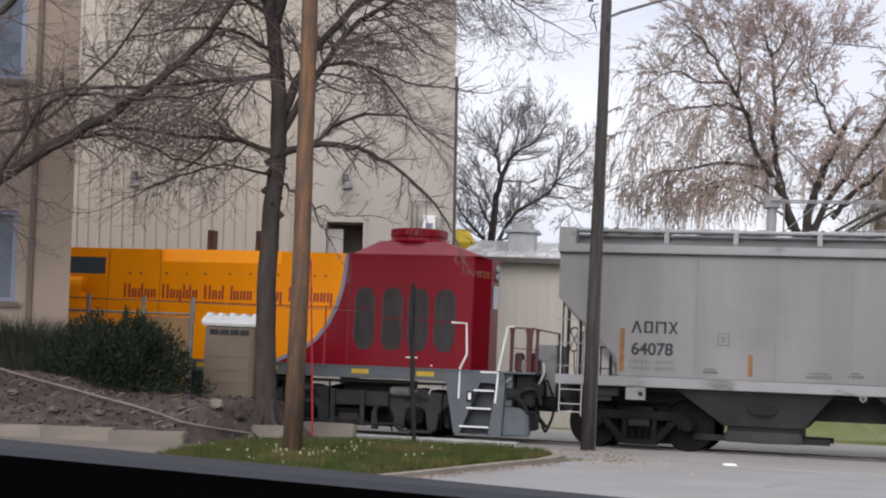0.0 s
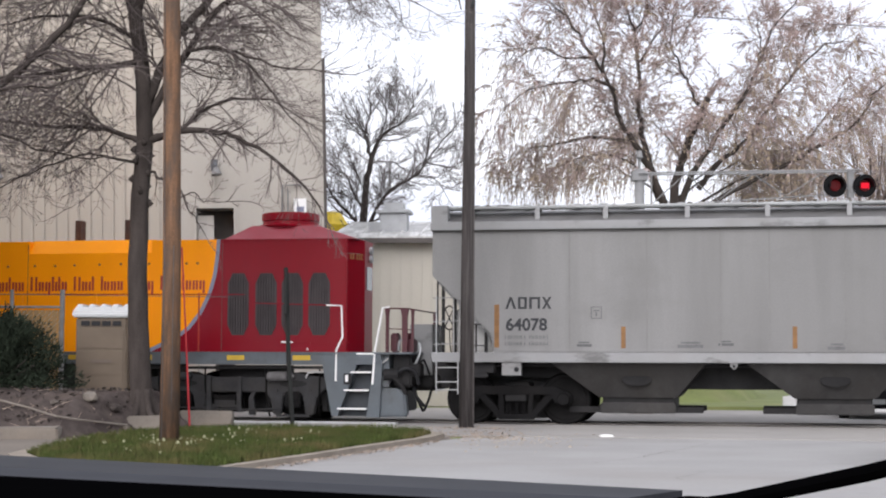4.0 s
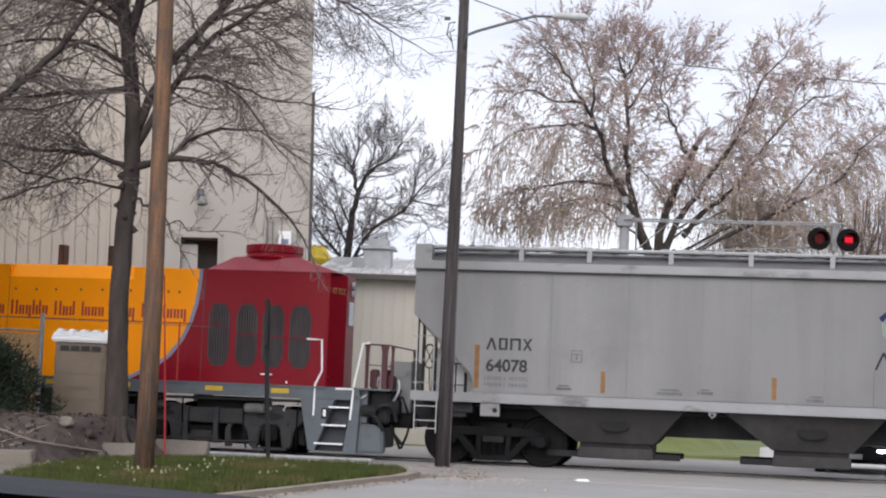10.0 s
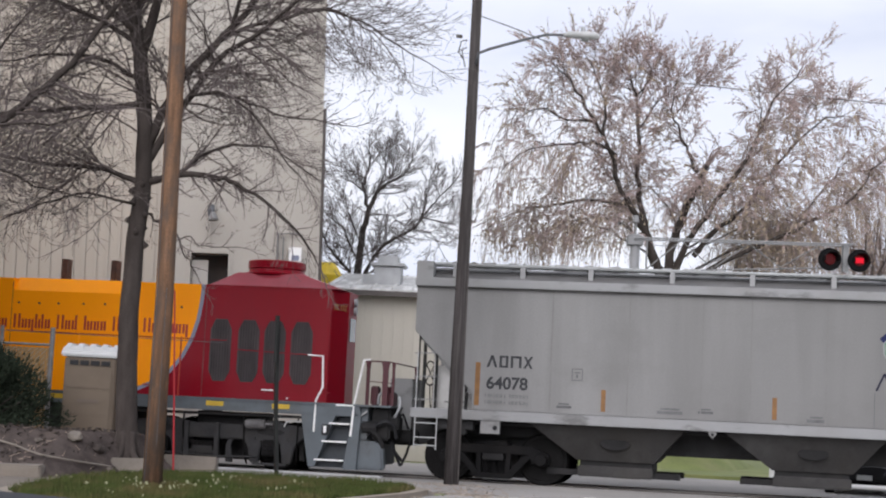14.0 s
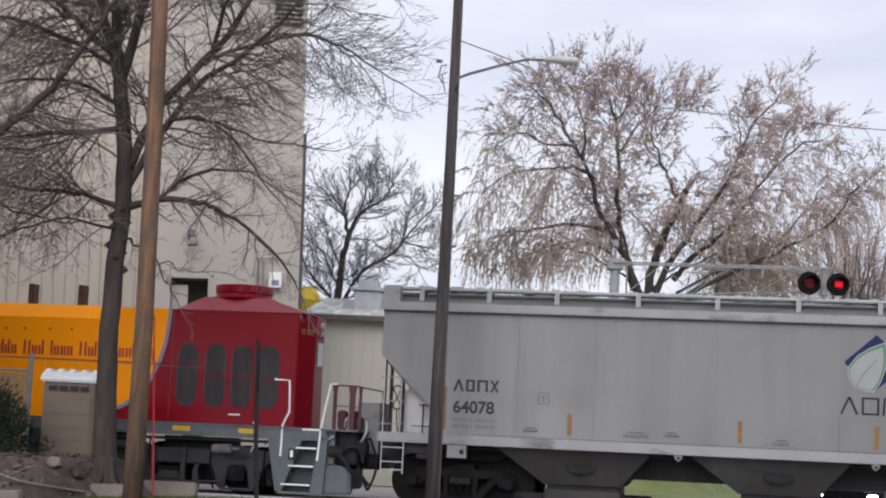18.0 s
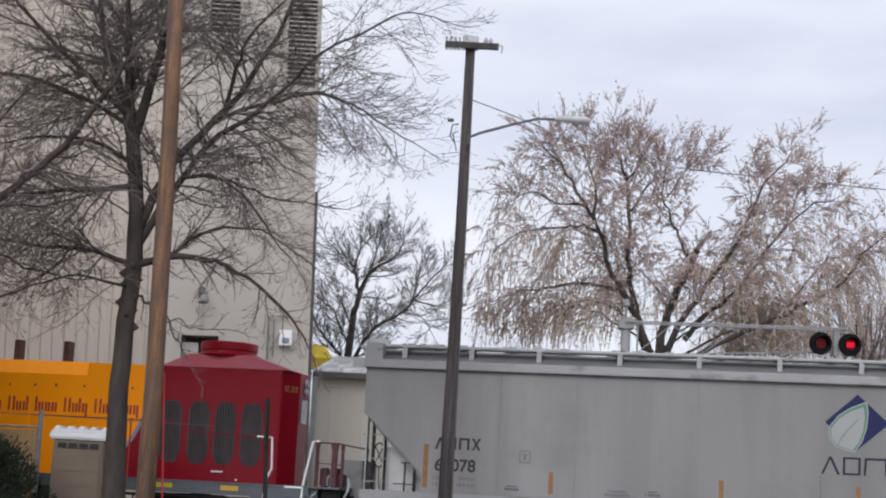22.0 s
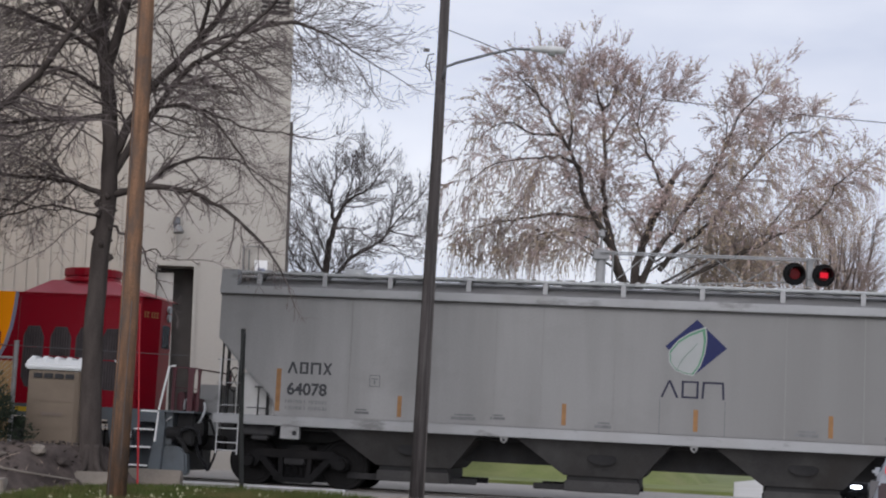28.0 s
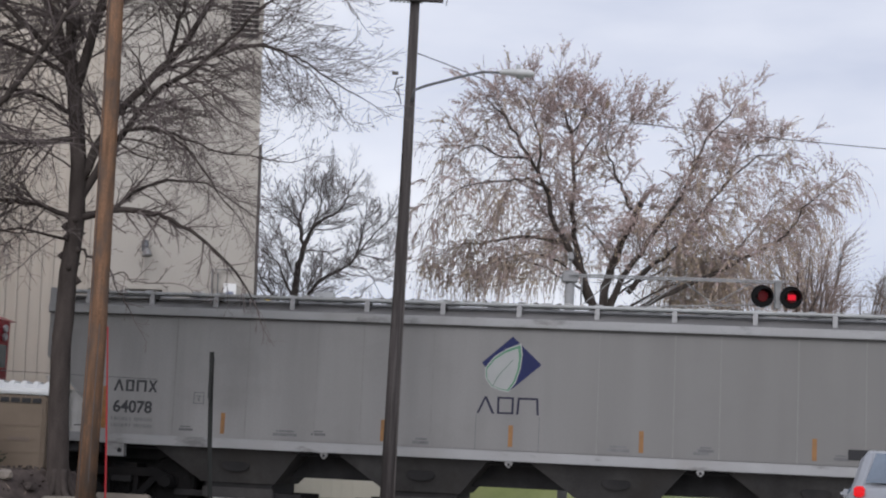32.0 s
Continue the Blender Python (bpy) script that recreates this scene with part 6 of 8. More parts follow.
    well.prism([(-4.26, 0.12), (-3.98, 0.12), (-3.92, 1.3), (-4.1, 1.3)], -1.56, -1.3)
    part("step_well", well, M["steel_blue"], c, "blue-grey step well", 0.01)
    part("well_back", Mesh().prism([(-4.9, 0.14), (-4.2, 0.14), (-4.1, 1.3), (-4.5, 1.3)], -1.3, -1.26), M["step_shade"], c, "back of the step well, its shade put into the colour")
    for xa, xb, z in ((-4.46, -4.09, 1.44), (-4.58, -4.15, 1.06), (-4.72, -4.2, 0.69), (-4.86, -4.25, 0.31)):
        s = part("step", Mesh().box(xa, -1.57, z - 0.03, xb, -1.3, z), M["steel_blue"], c)
        part("step_edge", Mesh().box(xa, -1.585, z - 0.03, xb, -1.571, z + 0.004), M["white"], s)
    lamp = part("step_lamp", Mesh().box(-4.73, -1.6, 0.8, -4.56, -1.561, 1.02), M["black"], c, "small black lamp with a white lens", 0.01)
    part("lens", Mesh().box(-4.69, -1.606, 0.85, -4.63, -1.6, 0.99), M["white"], lamp)
    part("handrail", Mesh().tube([(-5.12, -1.54, 2.43), (-4.8, -1.54, 2.42), (-4.77, -1.54, 1.78), (-4.9, -1.54, 1.5), (-4.9, -1.58, 0.86)], 0.022, 7), M["white"], c, "white tubular step handrail")
    part("handrail", Mesh().tube([(-3.78, -1.54, 2.39), (-3.92, -1.54, 2.37), (-4.08, -1.54, 1.5), (-4.12, -1.58, 0.8)], 0.024, 7), M["white"], c, "white tubular step handrail")
    part("side_rail", Mesh().tube([(x0, -1.54, 2.72), (-6.9, -1.54, 2.66)], 0.012, 5).tube([(-6.7, -1.54, 2.48), (-5.12, -1.54, 2.43)], 0.012, 5), M["red"], c)
    for x in (-13.6, -11.9, -10.2, -7.9):
        part("rail_post", Mesh().tube([(x, -1.54, 1.46), (x, -1.54, 2.7)], 0.018, 6), M["letter_red"] if x > -8 else M["yellow"], c)
    # end platform with red rail posts and brake gear
    part("end_plate", Mesh().prism([(-4.15, 0.12), (-3.42, 0.14), (-3.46, 0.6), (-3.6, 0.72), (-4.1, 0.74)], -1.46, -1.2), M["steel_blue"], c, "grimy blue-grey pilot plate", 0.04)
    part("pilot_beam", Mesh().box(-4.0, -1.2, 0.2, -3.82, 1.4, 0.8), M["underframe"], c, bevel=0.03)
    part("end_beam", Mesh().box(-3.98, -1.45, 0.75, -3.8, 1.45, 1.42), M["steel_blue"], c)
    for x, y, w in ((-3.88, -1.28, 0.036), (-3.51, -1.28, 0.06), (-3.36, -1.2, 0.028), (-3.33, 0.9, 0.025)):
        part("end_post", Mesh().prism([(x - w, 1.46), (x + w, 1.46), (x + w, 2.2), (x + w * 1.5, 2.36), (x - w * 1.5, 2.36), (x - w, 2.2)], y - 0.025, y + 0.025), M["dark_red"], c, "dark crimson end-platform post", 0.006)
    part("end_rail", Mesh().tube([(-3.95, -1.28, 2.37), (-3.4, -1.25, 2.36), (-3.3, -1.2, 2.34), (-3.3, 0.9, 2.33)], 0.016, 6), M["dark_red"], c)
    part("end_rail", Mesh().tube([(-3.88, -1.28, 1.95), (-3.5, -1.28, 1.93), (-3.36, -1.2, 1.92)], 0.01, 5), M["dark_red"], c)
    part("chain_box", Mesh().box(-3.86, -1.1, 1.46, -3.7, -0.8, 1.86), M["dark_red"], c, bevel=0.03)
    part("chain_box", Mesh().box(-3.6, -1.15, 1.46, -3.36, -0.7, 1.74).tube([(-3.5, -1.0, 1.74), (-3.5, -1.0, 1.86)], 0.1, 10), M["dark_red"], c, bevel=0.03)
    for pts, r, mt in (([(-3.68, -1.1, 1.5), (-3.66, -1.16, 1.68), (-3.62, -1.1, 1.72)], 0.025, "galvanised"), ([(-3.36, -1.2, 1.15), (-3.24, -1.3, 1.28), (-3.17, -1.25, 1.5), (-3.22, -1.2, 1.66)], 0.028, "galvanised"), ([(-3.98, -1.5, 1.2), (-3.8, -1.52, 1.33)], 0.02, "pale_grey"), ([(-3.95, -1.45, 1.05), (-3.6, -1.5, 0.9), (-3.45, -1.4, 0.6)], 0.045, "underframe"), ([(-3.85, -1.4, 0.8), (-3.5, -1.5, 1.15), (-3.25, -1.4, 1.1), (-3.2, -1.35, 0.8)], 0.04, "black")):
        part("brake_hose", Mesh().tube(bend_pipe(pts), r, 7), M[mt], c)
    part("end_gear", Mesh().box(-3.74, -1.35, 0.75, -3.35, -0.4, 1.42), M["underframe"], c, bevel=0.04)
    part("end_gear", Mesh().tube([(-3.9, -1.42, 1.0), (-3.6, -1.42, 1.0)], 0.13, 12), M["underframe"], c)
    part("end_gear", Mesh().box(-3.4, -1.3, 0.95, -3.18, -0.9, 1.25), M["underframe"], c, bevel=0.03)
    hs = Mesh().tube([(-3.45, -1.0, 0.9), (-3.3, -1.1, 0.55), (-3.15, -1.0, 0.35)], 0.035, 7).tube([(-3.5, -0.7, 1.2), (-3.2, -0.8, 1.3), (-3.1, -0.7, 1.0)], 0.03, 6)
    part("air_hose", hs, M["black"], c)
    part("coupler", Mesh().box(-3.8, -0.45, 0.66, -2.95, 0.2, 0.98).box(-3.3, -0.6, 0.72, -3.05, -0.4, 0.92), M["underframe"], c, "dark knuckle coupler", 0.03)
    # trucks: two axles, pedestals at the ends, a spring plank and brake gear between them
    for xc in (-7.08, -14.8):
        r = 0.51
        sf = Mesh()
        low = [(-1.95, 0.72)]
        for j in (-1.2, 1.2):
            low += [(j - 0.6, 0.62), (j - 0.5, 0.5), (j - 0.44, 0.15), (j - 0.27, 0.15), (j - 0.2, 0.58), (j + 0.2, 0.58), (j + 0.27, 0.15), (j + 0.44, 0.15), (j + 0.5, 0.5), (j + 0.6, 0.62)]
        sf.prism(low + [(1.95, 0.74), (2.0, 0.92), (1.5, 0.98), (1.3, 1.04), (0.9, 1.02), (0.5, 0.93), (-0.5, 0.93), (-0.9, 1.0), (-1.3, 1.02), (-1.6, 0.96), (-1.95, 0.92)], -1.34, -1.16)
        sf.v = [(x + xc, y, z) for x, y, z in sf.v]
        f = part("truck_frame", sf, M["truck_grey"], c, "grey cast truck side frame", 0.025)
        for s in (-1.2, 1.2):
            part("journal_box", Mesh().box(xc + s - 0.17, -1.42, 0.3, xc + s + 0.17, -1.2, 0.64).tube([(xc + s, -1.48, 0.47), (xc + s, -1.41, 0.47)], [0.09, 0.12], 14), M["truck_dark"], f, bevel=0.03)
            part("frame_slot", Mesh().prism([(xc + s + 0.3 * math.cos(k * math.pi / 8), 0.8 + 0.075 * math.sin(k * math.pi / 8)) for k in range(16)], -1.352, -1.33), M["underframe"], f)
            part("pedestal_tie", Mesh().box(xc + s - 0.36, -1.36, 0.11, xc + s + 0.36, -1.2, 0.16), M["truck_grey"], f)
            for d in (-0.36, 0.36):
                part("bolt", Mesh().tube([(xc + s + d, -1.365, 0.66), (xc + s + d, -1.33, 0.66)], 0.04, 8), M["truck_grey"], f)
                part("brake_shoe", Mesh().prism([(xc + s + d * 1.75 - 0.05, 0.24), (xc + s + d * 1.75 + 0.05, 0.22), (xc + s + d * 1.62 + 0.05, 0.62), (xc + s + d * 1.62 - 0.05, 0.62)], -1.1, -0.9), M["underframe"], f)
        # hangers, spring pack and plank
        for x in (-0.62, 0.04):
            part("hanger", Mesh().prism([(xc + x - 0.05, 0.2), (xc + x + 0.07, 0.2), (xc + x + 0.045, 0.5), (xc + x + 0.05, 0.95), (xc + x - 0.05, 0.95)], -1.42, -1.35), M["truck_grey"], f, "grey forged swing hanger", 0.012)
        for k in range(6):
            w = 0.62 - 0.085 * k
            part("spring_leaf", Mesh().box(xc - 0.29 - w * 0.5, -1.33, 0.52 - 0.035 * k, xc - 0.29 + w * 0.5, -1.2, 0.55 - 0.035 * k), M["truck_dark"], f)
        part("spring_plank", Mesh().box(xc - 0.62, -1.4, 0.3, xc + 0.02, -1.2, 0.36).box(xc - 0.5, -1.38, 0.36, xc - 0.05, -1.3, 0.45), M["truck_grey"], f, bevel=0.012)
        part("brake_lever", Mesh().prism([(xc + 0.22, 0.14), (xc + 0.38, 0.14), (xc + 0.32, 0.5), (xc + 0.5, 0.9), (xc + 0.42, 0.92), (xc + 0.22, 0.5)], -1.3, -1.24), M["truck_grey"], f, bevel=0.01)
        part("brake_rod", Mesh().tube([(xc - 1.7, -1.4, 0.3), (xc + 0.3, -1.38, 0.25), (xc + 0.9, -1.36, 0.28)], 0.02, 6), M["truck_grey"], f)
        part("brake_cylinder", Mesh().tube([(xc + 0.66, -1.42, 0.95), (xc + 0.7, -1.42, 0.95), (xc + 1.08, -1.42, 0.96), (xc + 1.1, -1.42, 0.96), (xc + 1.24, -1.42, 0.96)], [0.07, 0.1, 0.1, 0.035, 0.03], 14), M["cylinder_grey"], f, "pale grey brake cylinder")
        part("brake_cylinder", Mesh().tube([(xc - 1.5, -1.42, 0.95), (xc - 1.46, -1.42, 0.95), (xc - 1.1, -1.42, 0.95), (xc - 1.0, -1.42, 0.95)], [0.06, 0.09, 0.09, 0.03], 14), M["truck_grey"], f)
        part("sand_hose", Mesh().tube(bend_pipe([(xc + 1.5, -1.42, 0.92), (xc + 1.53, -1.42, 1.02), (xc + 1.62, -1.42, 1.05), (xc + 1.92, -1.42, 1.04)]), 0.018, 6), M["pale_grey"], f, "thin pale pipe")
        for s in (-1.75, -0.72, 0.62, 1.78):
            part("sand_pipe", Mesh().tube(bend_pipe([(xc + s, -1.36, 1.1), (xc + s, -1.38, 0.7), (xc + s * 0.97, -1.2, 0.3), (xc + s * 0.94, -0.95, 0.12)]), 0.02, 6), M["truck_dark"], f)
        me = None
        for yy in (-0.79, 0.79):
            for s in (-1.22, 1.22):
                w = add_wheel(c, xc + s, yy, r, me)
                me = w.data
        for s in (-1.22, 1.22):
            part("axle", Mesh().tube([(xc + s, -1.2, r), (xc + s, 1.2, r)], 0.08, 10), M["wheel"], c)
            # added dark filler standing in for the shade between the wheels
            part("truck_filler", Mesh().box(xc + s * 0.45 - 0.45, -0.62, 0.18, xc + s * 0.45 + 0.45, 0.62, 0.78), M["underframe"], c, bevel=0.05)
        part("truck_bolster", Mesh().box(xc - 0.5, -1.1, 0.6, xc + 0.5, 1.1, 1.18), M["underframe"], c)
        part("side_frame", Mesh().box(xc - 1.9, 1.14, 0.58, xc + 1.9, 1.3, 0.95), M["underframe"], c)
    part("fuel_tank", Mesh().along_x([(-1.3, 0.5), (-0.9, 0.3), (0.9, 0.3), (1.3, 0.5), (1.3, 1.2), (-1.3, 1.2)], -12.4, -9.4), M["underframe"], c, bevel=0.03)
    # added fillers, dark as the shade on both sides of the fuel tank
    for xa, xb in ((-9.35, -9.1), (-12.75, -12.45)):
        part("frame_filler", Mesh().along_x([(-1.2, 0.4), (-0.8, 0.22), (0.8, 0.22), (1.2, 0.4), (1.2, 1.2), (-1.2, 1.2)], xa, xb), M["underframe"], c, bevel=0.03)
    part("under_pipe", Mesh().tube([(-9.2, -1.45, 1.12), (-5.2, -1.45, 1.14)], 0.03, 6), M["underframe"], c)
    part("marker_light", Mesh().tube([(-5.55, -1.45, 1.52), (-5.55, -1.42, 1.52)], 0.02, 6), M["white"], c)
    return c


HOPPER = build_hopper()
LOCO = build_loco()


# ---- trees ----
def bend(pts, n=4):
    """More points along a smooth line through the given ones."""
    pts = [Vector(p) for p in pts]
    out = []
    for i in range(len(pts) - 1):
        p0, p1, p2, p3 = pts[max(i - 1, 0)], pts[i], pts[i + 1], pts[min(i + 2, len(pts) - 1)]
        for j in range(n):
            t = j / n
            out.append(0.5 * ((2 * p1) + (p2 - p0) * t + (2 * p0 - 5 * p1 + 4 * p2 - p3) * t * t + (3 * p1 - p0 - 3 * p2 + p3) * t ** 3))
    out.append(pts[-1])
    return out


def limb(mesh, pts, r0, r1, sides, rng, wob=0.03):
    q = bend(pts)
    q = [p + Vector((rng.uniform(-wob, wob), rng.uniform(-wob, wob), rng.uniform(-wob, wob))) if 0 < i else p for i, p in enumerate(q)]
    n = len(q) - 1
    rad = [r0 + (r1 - r0) * (i / n) ** 0.8 for i in range(n + 1)]
    mesh.tube(q, rad, sides)
    return q, rad


def grow(mesh, p, d, length, r, level, rng, sag=0.0, tips=0.12, gap=0.22, spread=0.8, thin=0.0034, jit=0.13, ends=None):
    """A branch that wanders, sags in the middle and turns up at its tip, set with side shoots on both hands."""
    steps = max(3, min(9, int(length / 0.17)))
    pts, rad = [p], [r]
    for i in range(steps):
        u = i / steps
        d = (d + Vector((rng.gauss(0, jit), rng.gauss(0, jit), rng.gauss(0, jit * 0.8) - sag * (1 - u) + tips * u))).normalized()
        p = p + d * (length / steps)
        pts.append(p)
        rad.append(max(thin, r * (1 - 0.7 * (i + 1) / steps)))
    mesh.tube(pts, rad, 5 if level > 2 else 4 if level > 1 else 3)
    if ends is not None and level <= 1:
        ends.append((pts[-2], pts[-1]))
    if level:
        n = max(2, int(length / gap))
        hand = rng.choice((-1, 1))
        for k in range(n):
            u = 0.14 + 0.84 * (k + rng.random()) / n
            i = min(steps - 1, int(u * steps))
            way = (pts[i + 1] - pts[i]).normalized()
            side = way.cross(Vector((rng.gauss(0, 0.55), rng.gauss(0, 0.55), 1))).normalized() * hand
            side = (side + Vector((0, 0, rng.gauss(0.05, 0.5)))).normalized()
            hand = -hand
            out = (way * rng.uniform(0.7, 1.1) + side * spread * rng.uniform(0.7, 1.2)).normalized()
            grow(mesh, pts[i].lerp(pts[i + 1], rng.random()), out, length * rng.uniform(0.38, 0.62) * (1.18 - 0.62 * u), max(thin, rad[i] * 0.6), level - 1, rng, sag * 0.8, tips, gap * 0.72, spread, thin, jit, ends)


def clothe(mesh, q, rad, every, length, level, rng, start=0.1, **habit):
    """Branches along both sides of a limb, shorter towards its end."""
    n = len(q) - 1
    total = sum((q[i + 1] - q[i]).length for i in range(n))
    count = max(3, int(total / every))
    hand = 1
    for k in range(count):
        u = start + (1 - start) * (k + rng.random()) / count
        i = min(n - 1, int(u * n))
        way = (q[i + 1] - q[i]).normalized()
        side = way.cross(Vector((rng.gauss(0, 0.8), rng.gauss(0, 0.8), rng.gauss(0.6, 0.7)))).normalized() * hand
        hand = -hand
        out = (way * rng.uniform(0.55, 1.0) + side).normalized()
        grow(mesh, q[i].lerp(q[i + 1], rng.random()), out, length * rng.uniform(0.55, 1.15) * (1.1 - 0.45 * u), max(0.008, min(0.024, rad[i] * 0.42)), level, rng, **habit)
    grow(mesh, q[-1], (q[-1] - q[-2]).normalized(), length * 0.9, rad[-1], level, rng, **habit)


def build_near_tree():
    rng = random.Random(21)
    t = thing("bare_tree", "bare grey-barked street tree with fine spreading twigs", "tree", group="bare trees by the planting bed")
    trunk, crown = Mesh(), Mesh()
    Y = 30.0
    q, r = limb(trunk, [(-5.5, Y, 0.1), (-5.58, Y, 0.35), (-5.61, Y, 0.9), (-5.68, Y, 2.4), (-5.69, Y, 3.9), (-5.6, Y, 5.4), (-5.72, Y, 7.0), (-5.93, Y, 8.2)], 0.238, 0.125, 12, rng, 0.014)
    # root flare and the knotted collar where the lowest limbs leave
    for k in range(7):
        a = k * 0.9 + rng.uniform(-0.2, 0.2)
        limb(trunk, [(-5.58 + 0.12 * math.cos(a), Y + 0.12 * math.sin(a), 0.75), (-5.58 + 0.22 * math.cos(a), Y + 0.22 * math.sin(a), 0.42), (-5.58 + 0.42 * math.cos(a), Y + 0.42 * math.sin(a), 0.2)], 0.09, 0.05, 7, rng, 0.01)
    for k in range(12):
        a, z = k * 2.4, 4.15 + 0.11 * k
        bx = -5.66
        trunk.tube([(bx + 0.12 * math.cos(a), Y + 0.12 * math.sin(a), z - 0.06), (bx + 0.19 * math.cos(a), Y + 0.19 * math.sin(a), z), (bx + 0.13 * math.cos(a), Y + 0.13 * math.sin(a), z + 0.07)], [0.03, 0.06, 0.03], 6)
    limbs = [
        ([(-5.6, Y, 5.3), (-4.91, Y - 0.2, 5.46), (-4.2, Y - 0.4, 5.42), (-3.66, Y - 0.5, 5.22), (-2.75, Y - 0.6, 4.55), (-2.31, Y - 0.6, 3.95)], 0.078, 0.012, 0.17, 0.75),
        ([(-5.58, Y, 6.0), (-5.02, Y + 0.2, 7.3), (-4.11, Y + 0.3, 8.44), (-3.5, Y + 0.4, 9.5), (-2.9, Y + 0.5, 11.0)], 0.1, 0.03, 0.3, 1.5),
        ([(-4.2, Y + 0.3, 8.35), (-4.0, Y + 0.1, 9.1), (-3.75, Y, 9.8), (-3.1, Y - 0.2, 10.4)], 0.05, 0.015, 0.2, 1.2),
        ([(-5.6, Y, 5.6), (-5.0, Y + 0.1, 6.75), (-4.4, Y - 0.3, 7.5), (-3.87, Y - 0.6, 7.85), (-3.2, Y - 0.7, 8.35), (-2.34, Y - 0.9, 9.2), (-1.1, Y - 1.1, 9.9)], 0.085, 0.014, 0.25, 1.4),
        ([(-3.2, Y - 0.7, 8.3), (-2.4, Y - 1.0, 8.45), (-1.7, Y - 1.2, 8.2), (-0.95, Y - 1.3, 7.75)], 0.04, 0.01, 0.17, 1.2),
        ([(-5.2, Y + 0.1, 6.6), (-4.6, Y - 0.6, 6.9), (-3.9, Y - 1.0, 6.75), (-3.3, Y - 1.1, 6.2), (-2.7, Y - 1.2, 5.4)], 0.045, 0.01, 0.26, 0.95),
        ([(-5.75, Y, 7.2), (-6.6, Y + 0.3, 7.6), (-7.6, Y + 0.5, 7.7), (-8.8, Y + 0.6, 7.5)], 0.05, 0.012, 0.24, 1.2),
        ([(-5.8, Y, 7.8), (-7.0, Y - 0.5, 8.4), (-8.4, Y - 0.7, 8.6), (-9.4, Y - 0.8, 8.4)], 0.05, 0.012, 0.26, 1.2),
        ([(-4.0, Y - 0.9, 6.8), (-3.2, Y - 0.6, 6.6), (-2.3, Y - 0.5, 6.5)], 0.03, 0.01, 0.18, 1.0),
        ([(-5.7, Y, 5.3), (-6.4, Y + 0.2, 5.54), (-7.3, Y + 0.4, 5.62), (-8.75, Y + 0.6, 5.75), (-9.8, Y + 0.6, 5.55)], 0.06, 0.012, 0.2, 1.25),
        ([(-5.62, Y, 6.75), (-6.75, Y - 0.4, 6.56), (-7.75, Y - 0.6, 6.36), (-9.3, Y - 0.8, 6.25), (-10.6, Y - 0.9, 5.9)], 0.06, 0.015, 0.2, 1.35),
        ([(-5.85, Y, 8.0), (-6.3, Y + 0.2, 9.0), (-6.6, Y + 0.3, 9.8), (-6.9, Y + 0.4, 11.4)], 0.11, 0.03, 0.22, 1.7),
        ([(-5.8, Y, 7.7), (-5.4, Y - 0.2, 9.2), (-5.2, Y - 0.3, 10.2), (-5.3, Y - 0.4, 11.8)], 0.11, 0.03, 0.22, 1.7),
        ([(-5.9, Y, 8.1), (-6.0, Y - 0.3, 9.6), (-6.05, Y - 0.6, 11.4)], 0.09, 0.03, 0.24, 1.5),
        ([(-5.85, Y, 8.0), (-6.9, Y - 0.4, 8.9), (-8.2, Y - 0.6, 10.2)], 0.075, 0.02, 0.22, 1.6),
        ([(-4.3, Y + 0.3, 8.2), (-3.4, Y + 0.8, 8.7), (-2.5, Y + 1.2, 9.0), (-1.6, Y + 1.4, 8.6)], 0.045, 0.01, 0.19, 1.2),
        ([(-4.9, Y - 0.2, 5.5), (-4.3, Y + 0.5, 6.1), (-3.4, Y + 0.9, 6.2), (-2.6, Y + 1.1, 5.7)], 0.04, 0.01, 0.2, 1.0),
        ([(-5.55, Y, 4.8), (-5.26, Y - 0.1, 4.56), (-4.91, Y - 0.2, 4.35), (-4.7, Y - 0.25, 3.98), (-4.46, Y - 0.3, 3.61)], 0.032, 0.007, 0.3, 0.5),
        ([(-4.89, Y - 0.2, 4.24), (-4.67, Y - 0.1, 4.32), (-4.41, Y, 4.18), (-3.81, Y + 0.1, 4.2)], 0.014, 0.006, 0.3, 0.45),
        ([(-5.75, Y, 4.9), (-6.5, Y - 0.4, 5.0), (-7.3, Y - 0.6, 4.75), (-8.2, Y - 0.7, 4.3)], 0.03, 0.008, 0.26, 0.95),
        ([(-6.8, Y + 0.3, 5.58), (-7.4, Y + 0.8, 5.2), (-8.2, Y + 1.0, 4.7)], 0.025, 0.008, 0.26, 0.9),
    ]
    for pts, r0, r1, every, length in limbs:
        a, b = limb(trunk, pts, r0, r1 * 1.2, 7, rng, 0.03)
        clothe(crown, a, b, every * 0.63, length * 1.4, 2, rng, sag=0.09, tips=0.12, gap=0.17, thin=0.0036)
    clothe(crown, q[20:], r[20:], 0.4, 1.2, 2, rng, sag=0.05, tips=0.12, gap=0.17, thin=0.0036)
    part("trunk", trunk, M["bark"], t, "grey-brown ridged trunk and limbs", smooth=True)
    part("crown", crown, M["twig"], t, "fine bare twigs")


